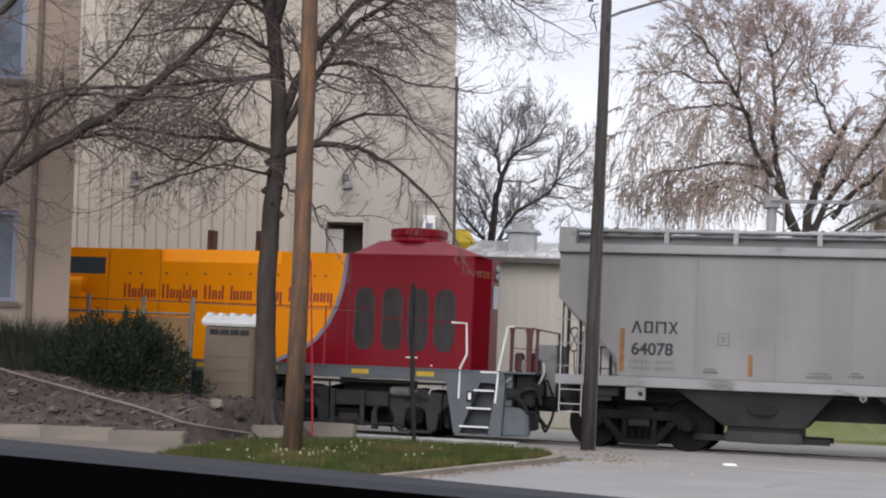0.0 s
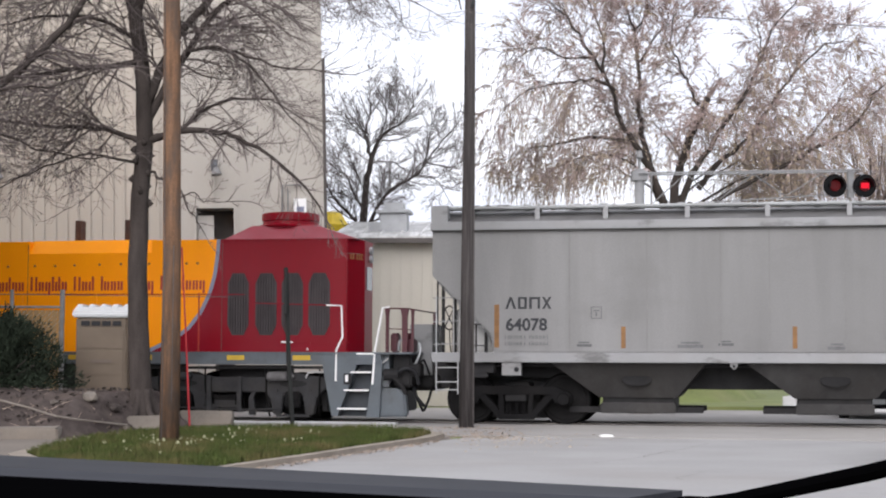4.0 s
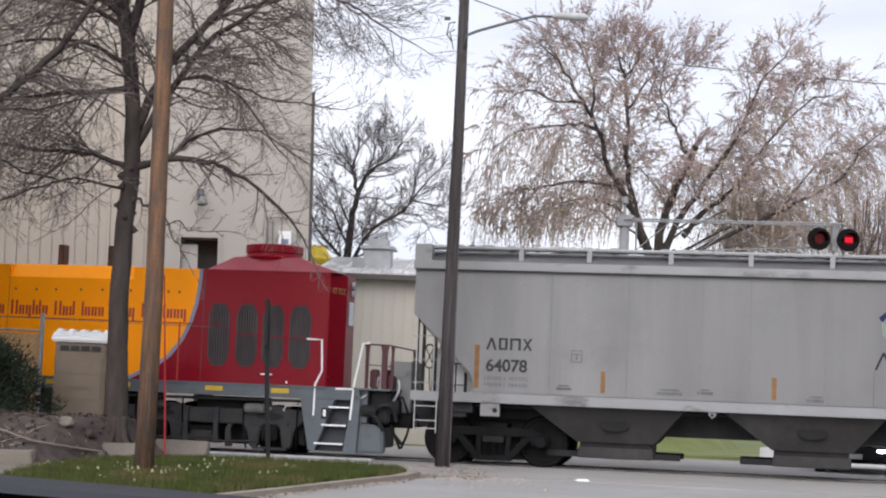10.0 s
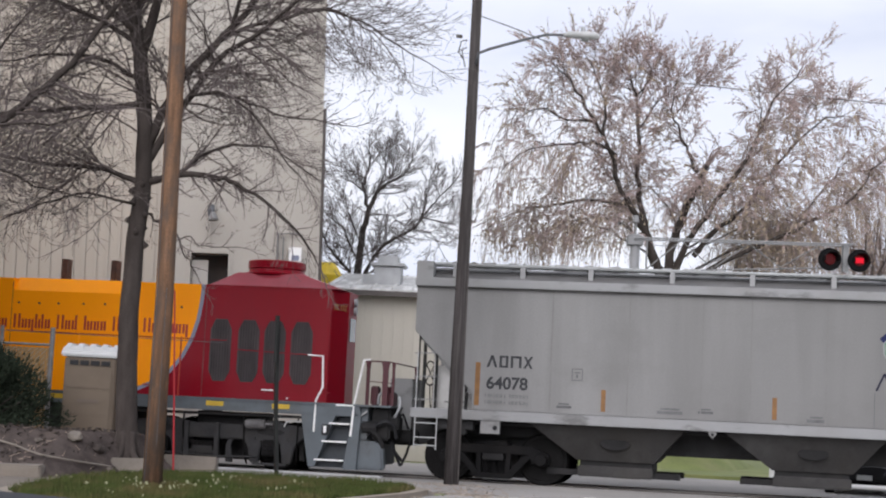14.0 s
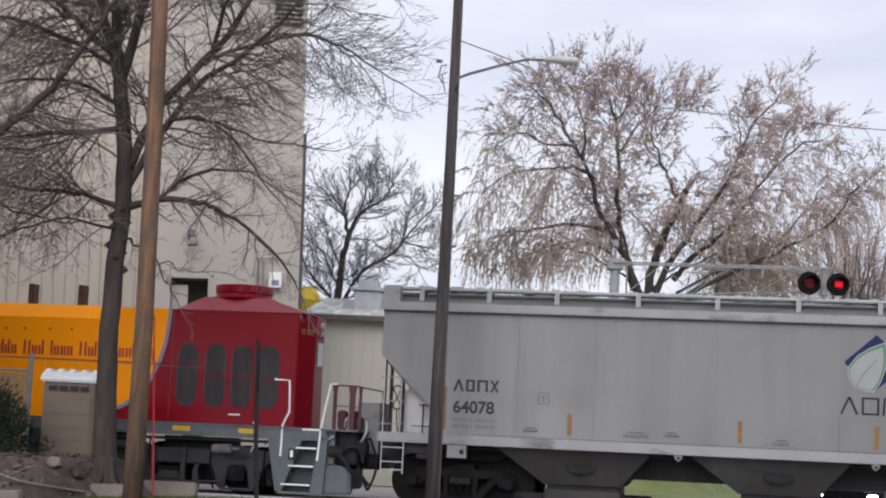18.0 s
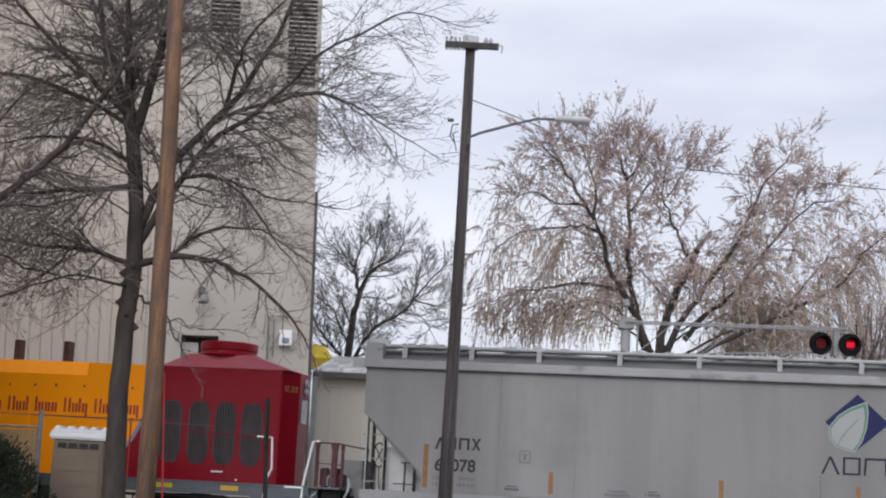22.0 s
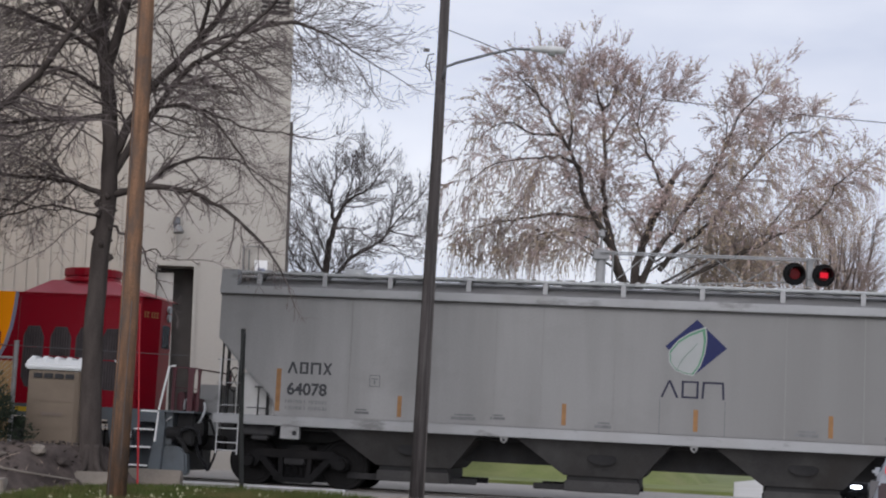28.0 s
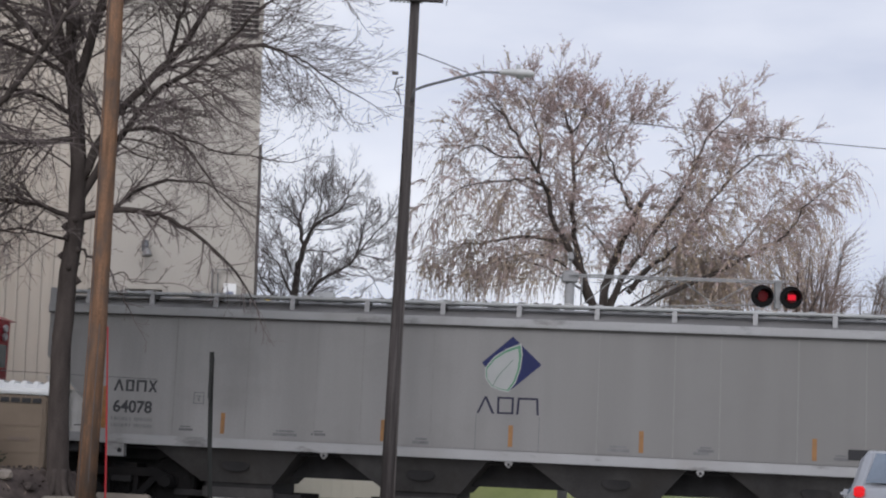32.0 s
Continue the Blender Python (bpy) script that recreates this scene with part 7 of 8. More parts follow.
def build_left_tree():
    rng = random.Random(33)
    t = thing("bare_tree", "bare dark tree with a long rising limb", "tree", group="bare trees by the planting bed")
    trunk, crown = Mesh(), Mesh()
    Y = 28.6
    limb(trunk, [(-13.2, Y, 0.0), (-13.2, Y, 1.5), (-13.0, Y, 3.0), (-13.1, Y, 6.0), (-13.3, Y, 9.0)], 0.24, 0.12, 10, rng, 0.02)
    k = Y / 30.0
    for pts, r0, r1, every, length in (
        ([(-13.0, Y, 2.9), (-11.8 * k - 0.3, Y, 3.6), (-10.4, Y, 4.45), (-9.1, Y, 5.3), (-8.0, Y, 6.0), (-7.2, Y, 6.7), (-6.3, Y, 7.75), (-5.7, Y, 8.9)], 0.165, 0.04, 0.26, 1.4),
        ([(-10.4, Y, 4.5), (-9.4, Y - 0.3, 5.9), (-8.3, Y - 0.4, 5.95), (-7.2, Y - 0.5, 5.95), (-6.0, Y - 0.6, 6.2)], 0.05, 0.012, 0.22, 1.2),
        ([(-9.0, Y, 5.3), (-8.2, Y + 0.5, 5.35), (-7.2, Y + 0.8, 5.0), (-6.3, Y + 0.9, 4.9)], 0.035, 0.01, 0.22, 1.0),
        ([(-13.0, Y, 5.5), (-11.5, Y - 0.3, 6.5), (-9.5, Y - 0.5, 8.2), (-8.2, Y - 0.5, 9.5)], 0.1, 0.03, 0.26, 1.5),
        ([(-13.1, Y, 4.6), (-11.5, Y + 0.4, 5.2), (-9.8, Y + 0.6, 5.7), (-8.6, Y + 0.6, 6.9), (-7.6, Y + 0.6, 8.4)], 0.06, 0.015, 0.24, 1.4),
    ):
        a, b = limb(trunk, pts, r0, r1, 7, rng, 0.045)
        clothe(crown, a, b, every * 0.75, length * 1.1, 2, rng, sag=0.09, tips=0.13, gap=0.16, thin=0.0036)
    part("trunk", trunk, M["bark"], t, "dark trunk and limbs", smooth=True)
    part("crown", crown, M["twig"], t, "fine bare twigs")


def build_far_bare_tree():
    rng = random.Random(5)
    t = thing("bare_tree", "small bare tree with dense dark branching behind the shed", "tree")
    trunk, crown = Mesh(), Mesh()
    Y = 55.0
    limb(trunk, [(-2.95, Y, 0), (-2.95, Y, 3), (-2.91, Y, 6.0), (-2.86, Y, 7.2), (-2.65, Y, 8.05), (-2.46, Y, 8.6)], 0.2, 0.07, 8, rng)
    for pts, r0 in (
        ([(-2.65, Y, 8.0), (-2.81, Y + 0.1, 8.5), (-2.87, Y + 0.2, 9.05), (-2.72, Y + 0.3, 9.8), (-2.8, Y + 0.3, 10.5)], 0.075),
        ([(-2.46, Y, 8.6), (-2.08, Y - 0.2, 9.0), (-1.52, Y - 0.4, 9.3), (-1.3, Y - 0.5, 9.75), (-1.28, Y - 0.5, 10.2)], 0.065),
        ([(-2.85, Y + 0.2, 8.95), (-3.31, Y + 0.5, 9.4), (-3.95, Y + 0.8, 9.9)], 0.035),
        ([(-2.46, Y, 8.6), (-2.2, Y + 0.3, 9.4), (-2.26, Y + 0.5, 10.1), (-2.16, Y + 0.6, 10.5)], 0.045),
        ([(-2.93, Y, 5.3), (-3.2, Y + 0.1, 6.0), (-3.76, Y + 0.3, 6.6), (-4.14, Y + 0.4, 7.15), (-4.4, Y + 0.5, 8.0)], 0.085),
        ([(-2.93, Y, 6.3), (-3.2, Y - 0.3, 6.85), (-3.51, Y - 0.5, 7.45), (-4.1, Y - 0.8, 7.9), (-4.3, Y - 0.9, 8.6)], 0.05),
        ([(-2.9, Y, 5.4), (-2.5, Y - 0.4, 6.3), (-1.99, Y - 0.7, 6.92), (-1.16, Y - 1.0, 7.4), (-0.83, Y - 1.1, 7.9), (-0.72, Y - 1.1, 8.7), (-0.62, Y - 1.1, 9.3)], 0.08),
        ([(-0.84, Y - 1.1, 7.85), (-0.28, Y - 1.3, 8.5), (0.22, Y - 1.5, 9.1)], 0.04),
        ([(-0.8, Y - 1.1, 7.8), (-0.03, Y - 0.8, 7.7), (0.5, Y - 0.6, 8.0)], 0.03),
        ([(-1.16, Y - 1.0, 7.4), (-0.6, Y - 1.2, 7.3), (-0.2, Y - 1.3, 6.8)], 0.025),
        ([(-2.7, Y, 7.9), (-1.97, Y + 0.4, 8.0), (-1.55, Y + 0.6, 7.65)], 0.03),
        ([(-2.9, Y, 6.5), (-2.48, Y + 0.4, 6.8), (-2.2, Y + 0.6, 7.5)], 0.035),
        ([(-2.87, Y, 7.0), (-3.3, Y + 0.5, 7.9), (-3.6, Y + 0.8, 8.8)], 0.035),
        ([(-2.1, Y - 0.2, 9.0), (-1.85, Y + 0.2, 9.6), (-1.8, Y + 0.4, 10.2)], 0.03),
    ):
        a, b = limb(trunk, pts, r0, 0.012, 6, rng, 0.03)
        clothe(crown, a, b, 0.105, 1.2, 2, rng, sag=-0.11, tips=0.09, gap=0.125, spread=0.66, thin=0.0046, jit=0.07)
    part("trunk", trunk, M["bark"], t, "dark trunk and boughs")
    part("crown", crown, M["far_twig"], t, "dense bare twigs")


def willow_spray(twig, leaf, p, out, rng, count, length, fall, leaves=2.0):
    """Fine shoots that leave along out and then bend over, set with narrow leaves."""
    for k in range(count):
        d = (out + Vector((rng.gauss(0, 0.35), rng.gauss(0, 0.35), rng.gauss(0, 0.25)))).normalized()
        q, n = p.copy(), 5
        ln = length * rng.uniform(0.5, 1.4)
        pts = [q.copy()]
        for i in range(n):
            d = (d + Vector((rng.gauss(0, 0.08), rng.gauss(0, 0.08), -fall * (0.3 + i / n)))).normalized()
            q = q + d * (ln / n)
            pts.append(q.copy())
        twig.tube(pts, [0.0085, 0.0075, 0.0065, 0.006, 0.005, 0.004], 3)
        for i in range(1, n + 1):
            for j in range(int(leaves + rng.random())):
                c = pts[i - 1].lerp(pts[i], rng.random())
                s = rng.uniform(0.06, 0.14)
                e = ((pts[i] - pts[i - 1]).normalized() * 0.9 + Vector((rng.gauss(0, 0.35), rng.gauss(0, 0.35), rng.gauss(-0.3, 0.35)))).normalized() * s
                w = Vector((rng.gauss(0, 1), rng.gauss(0, 1), rng.gauss(0, 1))).cross(e).normalized() * s * 0.16
                leaf.quad(c, c + e * 0.5 + w, c + e, c + e * 0.5 - w)


def build_willow():
    """Boughs with rising branches above and hanging withes below, in clumps with sky between them."""
    rng = random.Random(77)
    t = thing("willow_tree", "large willow with hanging pinkish-tan withered foliage", "tree")
    trunk, twig, leaf, tan = Mesh(), Mesh(), Mesh(), Mesh()
    Y = 60.0
    limb(trunk, [(8.1, Y, 0), (8.1, Y, 3.5), (8.0, Y, 6.6)], 0.62, 0.5, 10, rng)
    # points, radii, length of the branches, and how much hangs
    boughs = [
        ([(8.0, Y, 6.3), (8.3, Y, 8.2), (8.78, Y, 9.6), (9.41, Y, 11.0)], 0.26, 0.16, 0.8, 0.15),
        ([(9.04, Y, 10.7), (8.75, Y + 0.3, 11.5), (8.4, Y + 0.5, 12.3), (8.08, Y + 0.6, 13.1), (8.3, Y + 0.6, 14.3)], 0.1, 0.02, 1.1, 0.2),
        ([(7.9, Y, 6.6), (7.3, Y - 0.2, 8.2), (6.71, Y - 0.4, 9.15), (6.07, Y - 0.5, 10.1), (5.73, Y - 0.6, 11.3), (4.77, Y - 0.8, 12.8), (4.13, Y - 0.9, 13.8), (3.6, Y - 0.9, 14.3)], 0.24, 0.025, 1.25, 0.35),
        ([(5.5, Y - 0.7, 11.8), (5.5, Y - 0.2, 13.2), (5.2, Y, 14.2), (4.8, Y, 14.8)], 0.09, 0.02, 1.2, 0.1),
        ([(7.6, Y, 7.2), (7.1, Y + 0.5, 9.3), (6.98, Y + 0.8, 11.0), (6.95, Y + 0.9, 12.9), (6.67, Y + 1.0, 14.0), (6.2, Y + 1.0, 15.1)], 0.2, 0.025, 1.3, 0.3),
        ([(6.95, Y + 0.8, 12.4), (7.6, Y + 1.2, 13.4), (8.4, Y + 1.4, 14.3)], 0.09, 0.02, 1.2, 0.15),
        ([(6.8, Y + 1.0, 13.6), (7.2, Y + 0.6, 14.2), (7.2, Y + 0.4, 14.9)], 0.06, 0.02, 1.0, 0.05),
        ([(8.3, Y + 0.6, 13.0), (8.9, Y + 0.4, 13.9), (9.5, Y + 0.2, 14.6)], 0.05, 0.015, 0.9, 0.1),
        ([(6.0, Y - 0.5, 11.1), (5.2, Y - 1.2, 11.4), (4.38, Y - 1.6, 11.25), (2.75, Y - 1.8, 10.95), (1.8, Y - 1.8, 10.2)], 0.11, 0.02, 1.15, 0.75),
        ([(6.5, Y - 0.4, 9.3), (5.2, Y + 0.8, 9.55), (4.0, Y + 1.2, 9.4), (2.82, Y + 1.3, 9.2), (1.9, Y + 1.3, 8.8)], 0.12, 0.02, 1.0, 0.6),
        ([(5.2, Y - 0.8, 12.3), (4.2, Y + 0.2, 12.5), (3.2, Y + 0.5, 12.9), (2.5, Y + 0.5, 12.6)], 0.08, 0.02, 1.2, 0.45),
        ([(7.4, Y + 0.1, 8.0), (6.2, Y - 1.4, 8.5), (5.0, Y - 2.0, 8.6), (3.8, Y - 2.2, 8.2)], 0.07, 0.02, 0.7, 0.5),
        ([(8.2, Y, 6.6), (8.7, Y - 0.6, 8.0), (9.54, Y - 1.0, 9.4), (10.69, Y - 1.3, 11.25), (11.53, Y - 1.5, 13.2), (12.4, Y - 1.6, 14.3)], 0.22, 0.022, 1.15, 0.25),
        ([(11.0, Y - 1.4, 12.1), (11.2, Y - 0.6, 13.0), (11.1, Y - 0.3, 13.7)], 0.06, 0.02, 0.8, 0.1),
        ([(9.0, Y, 7.6), (9.9, Y - 0.2, 8.7), (10.88, Y - 0.3, 9.6), (11.89, Y - 0.3, 11.0), (13.36, Y - 0.3, 12.7), (14.3, Y - 0.3, 13.0)], 0.16, 0.02, 1.2, 0.55),
        ([(12.3, Y - 0.3, 11.5), (12.9, Y + 0.3, 12.6), (13.2, Y + 0.5, 13.5)], 0.06, 0.02, 1.1, 0.2),
        ([(9.4, Y - 0.3, 7.0), (11.06, Y - 0.6, 7.9), (12.98, Y - 1.0, 8.9), (14.46, Y - 1.4, 9.9), (15.05, Y - 1.5, 10.8), (16.2, Y - 1.5, 11.8)], 0.15, 0.022, 0.85, 0.5),
        ([(12.4, Y - 0.9, 8.6), (13.6, Y + 0.2, 10.2), (14.6, Y + 0.6, 11.4)], 0.07, 0.02, 1.1, 0.6),
        ([(10.4, Y + 0.2, 9.2), (10.6, Y + 1.0, 10.6), (11.2, Y + 1.4, 11.8)], 0.06, 0.02, 1.0, 0.6),
        ([(8.6, Y + 1.0, 8.6), (8.2, Y + 1.8, 9.6), (7.6, Y + 2.2, 10.4), (6.6, Y + 2.3, 10.4)], 0.06, 0.02, 1.1, 0.85),
        ([(8.9, Y + 1.0, 8.0), (10.0, Y + 2.0, 8.8), (10.9, Y + 2.4, 9.4), (11.8, Y + 2.5, 9.4)], 0.06, 0.02, 1.0, 0.85),
        ([(8.4, Y + 1.0, 7.4), (10.4, Y + 2.2, 8.6), (12.4, Y + 2.6, 9.4), (14.2, Y + 2.8, 9.2)], 0.07, 0.02, 1.1, 0.9),
        ([(8.0, Y + 0.8, 7.2), (6.6, Y + 2.0, 8.4), (5.0, Y + 2.4, 8.9), (3.4, Y + 2.4, 8.4)], 0.07, 0.02, 0.8, 0.45),
        ([(9.2, Y + 0.4, 7.2), (10.6, Y + 1.4, 8.0), (12.0, Y + 1.8, 8.4), (13.6, Y + 2.0, 8.3)], 0.08, 0.02, 1.0, 0.7),
    ]
    for pts, r0, r1, length, hang in boughs:
        a, b = limb(trunk, pts, r0 * 0.7, r1 * 0.8, 7, rng, 0.06)
        ends = []
        clothe(twig, a[1:], b[1:], 0.17, length * 1.25, 1, rng, start=0.22, sag=0.04 * hang - 0.03, tips=0.2 - 0.5 * hang, gap=0.24, thin=0.007, ends=ends)
        for p, q in ends:
            high = max(0.0, min(1.0, (q.z - 8.5) / 6.5))
            if rng.random() < 0.16 + 0.18 * high:
                continue
            falls = rng.random() < hang * 1.1 - 0.25 * high
            out = (q - p).normalized()
            if falls:
                warm = rng.random() < 0.8 - 0.55 * high
                willow_spray(twig, tan if warm else leaf, q, out * 0.5 + Vector((0, 0, -0.2)), rng, 4, 1.15 + 0.75 * hang * (1 - high), 0.75, 2.2 if q.x < 6.5 else 3.0)
            else:
                willow_spray(twig, tan if rng.random() < 0.1 else leaf, q, out + Vector((0, 0, 0.45 * high)), rng, 4, 0.62, 0.1 + 0.22 * (1 - high), 2.7)
    part("trunk", trunk, M["bark"], t, "dark broken trunk and boughs")
    part("crown", twig, M["willow_twig"], t, "thin pinkish-brown twigs")
    part("foliage", leaf, M["willow_leaf"], t, "withered pinkish narrow leaves")
    part("foliage", tan, M["willow_tan"], t, "hanging ochre-tan narrow leaves")


def build_far_trees():
    rng = random.Random(9)
    for (x, y, h, w) in ((19.4, 76, 12.4, 2.0), (23.8, 84, 12.6, 3.0), (16.6, 96, 10.5, 2.6), (21.2, 79, 13.0, 1.6), (26.0, 78, 11.6, 2.2), (28.0, 82, 11.5, 3.2)):
        t = thing("bare_tree", "hazy tan-brown withered tree in the distance", "tree", group="distant trees")
        trunk, crown, leaf = Mesh(), Mesh(), Mesh()
        limb(trunk, [(x, y, 0), (x, y, h * 0.4), (x + 0.2, y, h * 0.7)], 0.3, 0.1, 6, rng)
        for k in range(20):
            a = rng.uniform(0, 6.283)
            z0 = h * rng.uniform(0.2, 0.62)
            p = [(x, y, z0), (x + w * 0.45 * math.cos(a), y + w * 0.45 * math.sin(a), z0 + h * 0.16), (x + w * 0.7 * math.cos(a), y + w * 0.7 * math.sin(a), min(h * 0.95, z0 + h * 0.36))]
            q, r = limb(trunk, p, 0.08, 0.025, 5, rng)
            for i, s in enumerate(q[1:]):
                willow_spray(crown, leaf, s, Vector((math.cos(a) * 0.5, math.sin(a) * 0.5, 0.8)), rng, 11, 1.3, 0.08, 1.0)
        part("trunk", trunk, M["bark"], t)
        part("crown", crown, M["willow_twig"] if x < 22 else M["twig"], t)
        part("foliage", leaf, M["far_leaf"], t, "thin brown withered leaves")
    b = Mesh()
    for i in range(9000):
        x = rng.uniform(-120, 160)
        y = 170 + rng.uniform(0, 30)
        z = abs(rng.gauss(0, 1)) * 2.2 + 0.2
        s = rng.uniform(0.5, 1.4)
        a = rng.uniform(0, 6.28)
        b.tri((x - s * math.cos(a), y - s * math.sin(a), z - 0.4), (x + s * math.cos(a), y + s * math.sin(a), z - 0.4), (x + rng.uniform(-0.4, 0.4), y, z + s * 1.2))
    tagged(new("far_woods", b.data("far_woods", M["willow_twig"])), "low hazy line of far brown woods", "woods", kind="stuff")


def build_shrubs():
    rng = random.Random(14)
    t = thing("juniper_bush", "wide dark green juniper bush on the mulch", "bush", pose(-8.55, 30.5, 0.7))
    s, lf = Mesh(), Mesh()
    for k in range(30):
        a, e = rng.uniform(0, 6.283), rng.uniform(0.1, 1.0)
        d = Vector((math.cos(a) * 1.25, math.sin(a) * 0.9, 0.25 + e * 0.6))
        s.tube([(0, 0, 0), tuple(d * 0.6), tuple(d * 1.0)], [0.03, 0.02, 0.01], 4)
    for k in range(30000):
        a = rng.uniform(0, 6.283)
        rr = rng.random() ** 0.35
        el = rng.uniform(0, 1.35)
        w = 1.16 * (1 + 0.5 * noise.noise(Vector((math.cos(a) * 1.9 + 4, math.sin(a) * 1.9, el * 2.2))))
        p = Vector((w * rr * math.cos(a) * math.cos(el) * 1.25, 0.85 * w * rr * math.sin(a) * math.cos(el), 0.08 + 1.3 * rr * math.sin(el) * (1 + 0.45 * noise.noise(Vector((math.cos(a) * 3, math.sin(a) * 3, 5))))))
        d = (p.normalized() + Vector((rng.gauss(0, 0.5), rng.gauss(0, 0.5), rng.gauss(0.3, 0.5)))).normalized() * rng.uniform(0.035, 0.1)
        o = d.cross(Vector((rng.gauss(0, 1), rng.gauss(0, 1), rng.gauss(0, 1)))).normalized() * 0.014
        lf.quad(p - o, p + o, p + d + o * 0.3, p + d - o * 0.3)
    part("stems", s, M["bark"], t)
    part("foliage", lf, M["evergreen"], t, "dense dark green sprays")
    g = thing("ornamental_grass", "tall olive ornamental grass clump by the building", "ornamental grass", pose(-10.45, 30.7, 1.0))
    b = Mesh()
    for k in range(2400):
        a, ra = rng.uniform(0, 6.283), rng.random() ** 0.5 * 0.45
        x, y = ra * math.cos(a) * 1.5, ra * math.sin(a)
        h = rng.uniform(0.6, 1.2)
        lx, ly = rng.gauss(0, 0.3) + x * 0.6, rng.gauss(0, 0.3) + y * 0.6
        w = 0.007
        b.quad((x - w, y, 0), (x + w, y, 0), (x + lx * 0.4 + w, y + ly * 0.4, h * 0.6), (x + lx * 0.4 - w, y + ly * 0.4, h * 0.6))
        b.tri((x + lx * 0.4 - w, y + ly * 0.4, h * 0.6), (x + lx * 0.4 + w, y + ly * 0.4, h * 0.6), (x + lx, y + ly, h))
    part("blades", b, M["ornamental"], g)


build_near_tree()
build_left_tree()
build_far_bare_tree()
build_willow()
build_far_trees()
build_shrubs()


# ---- cars ----
def car_body(profile, half, tuck=0.16):
    """A car shell: side profile of x, z drawn across, the upper part drawn in."""
    m = Mesh()
    n = len(profile)
    zs = [z for _, z in profile]
    belt = 0.95
    stations = (-1.0, -0.88, -0.5, 0.5, 0.88, 1.0)
    for s in stations:
        for x, z in profile:
            inset = 1.0 if z < belt else 1.0 - tuck * min(1, (z - belt) / 0.45)
            end = 0.94 if abs(s) == 1.0 else 1.0
            m.v.append((x * end, s * half * inset, z if abs(s) < 0.95 else z * 0.985))
    for k in range(len(stations) - 1):
        for i in range(n):
            j = (i + 1) % n
            m.f.append((k * n + i, k * n + j, (k + 1) * n + j, (k + 1) * n + i))
    m.f += [tuple(reversed(range(n))), tuple((len(stations) - 1) * n + i for i in range(n))]
    return m


def car_wheels(c, xs, half):
    for x in xs:
        for s in (-1, 1):
            y = s * (half - 0.12)
            w = part("wheel", Mesh().tube([(x, y - 0.11, 0.32), (x, y + 0.11, 0.32)], 0.32, 20), M["tyre"], c, "black tyre on a grey rim")
            part("rim", Mesh().tube([(x, y - 0.115, 0.32), (x, y + 0.115, 0.32)], 0.2, 14), M["galvanised"], w)


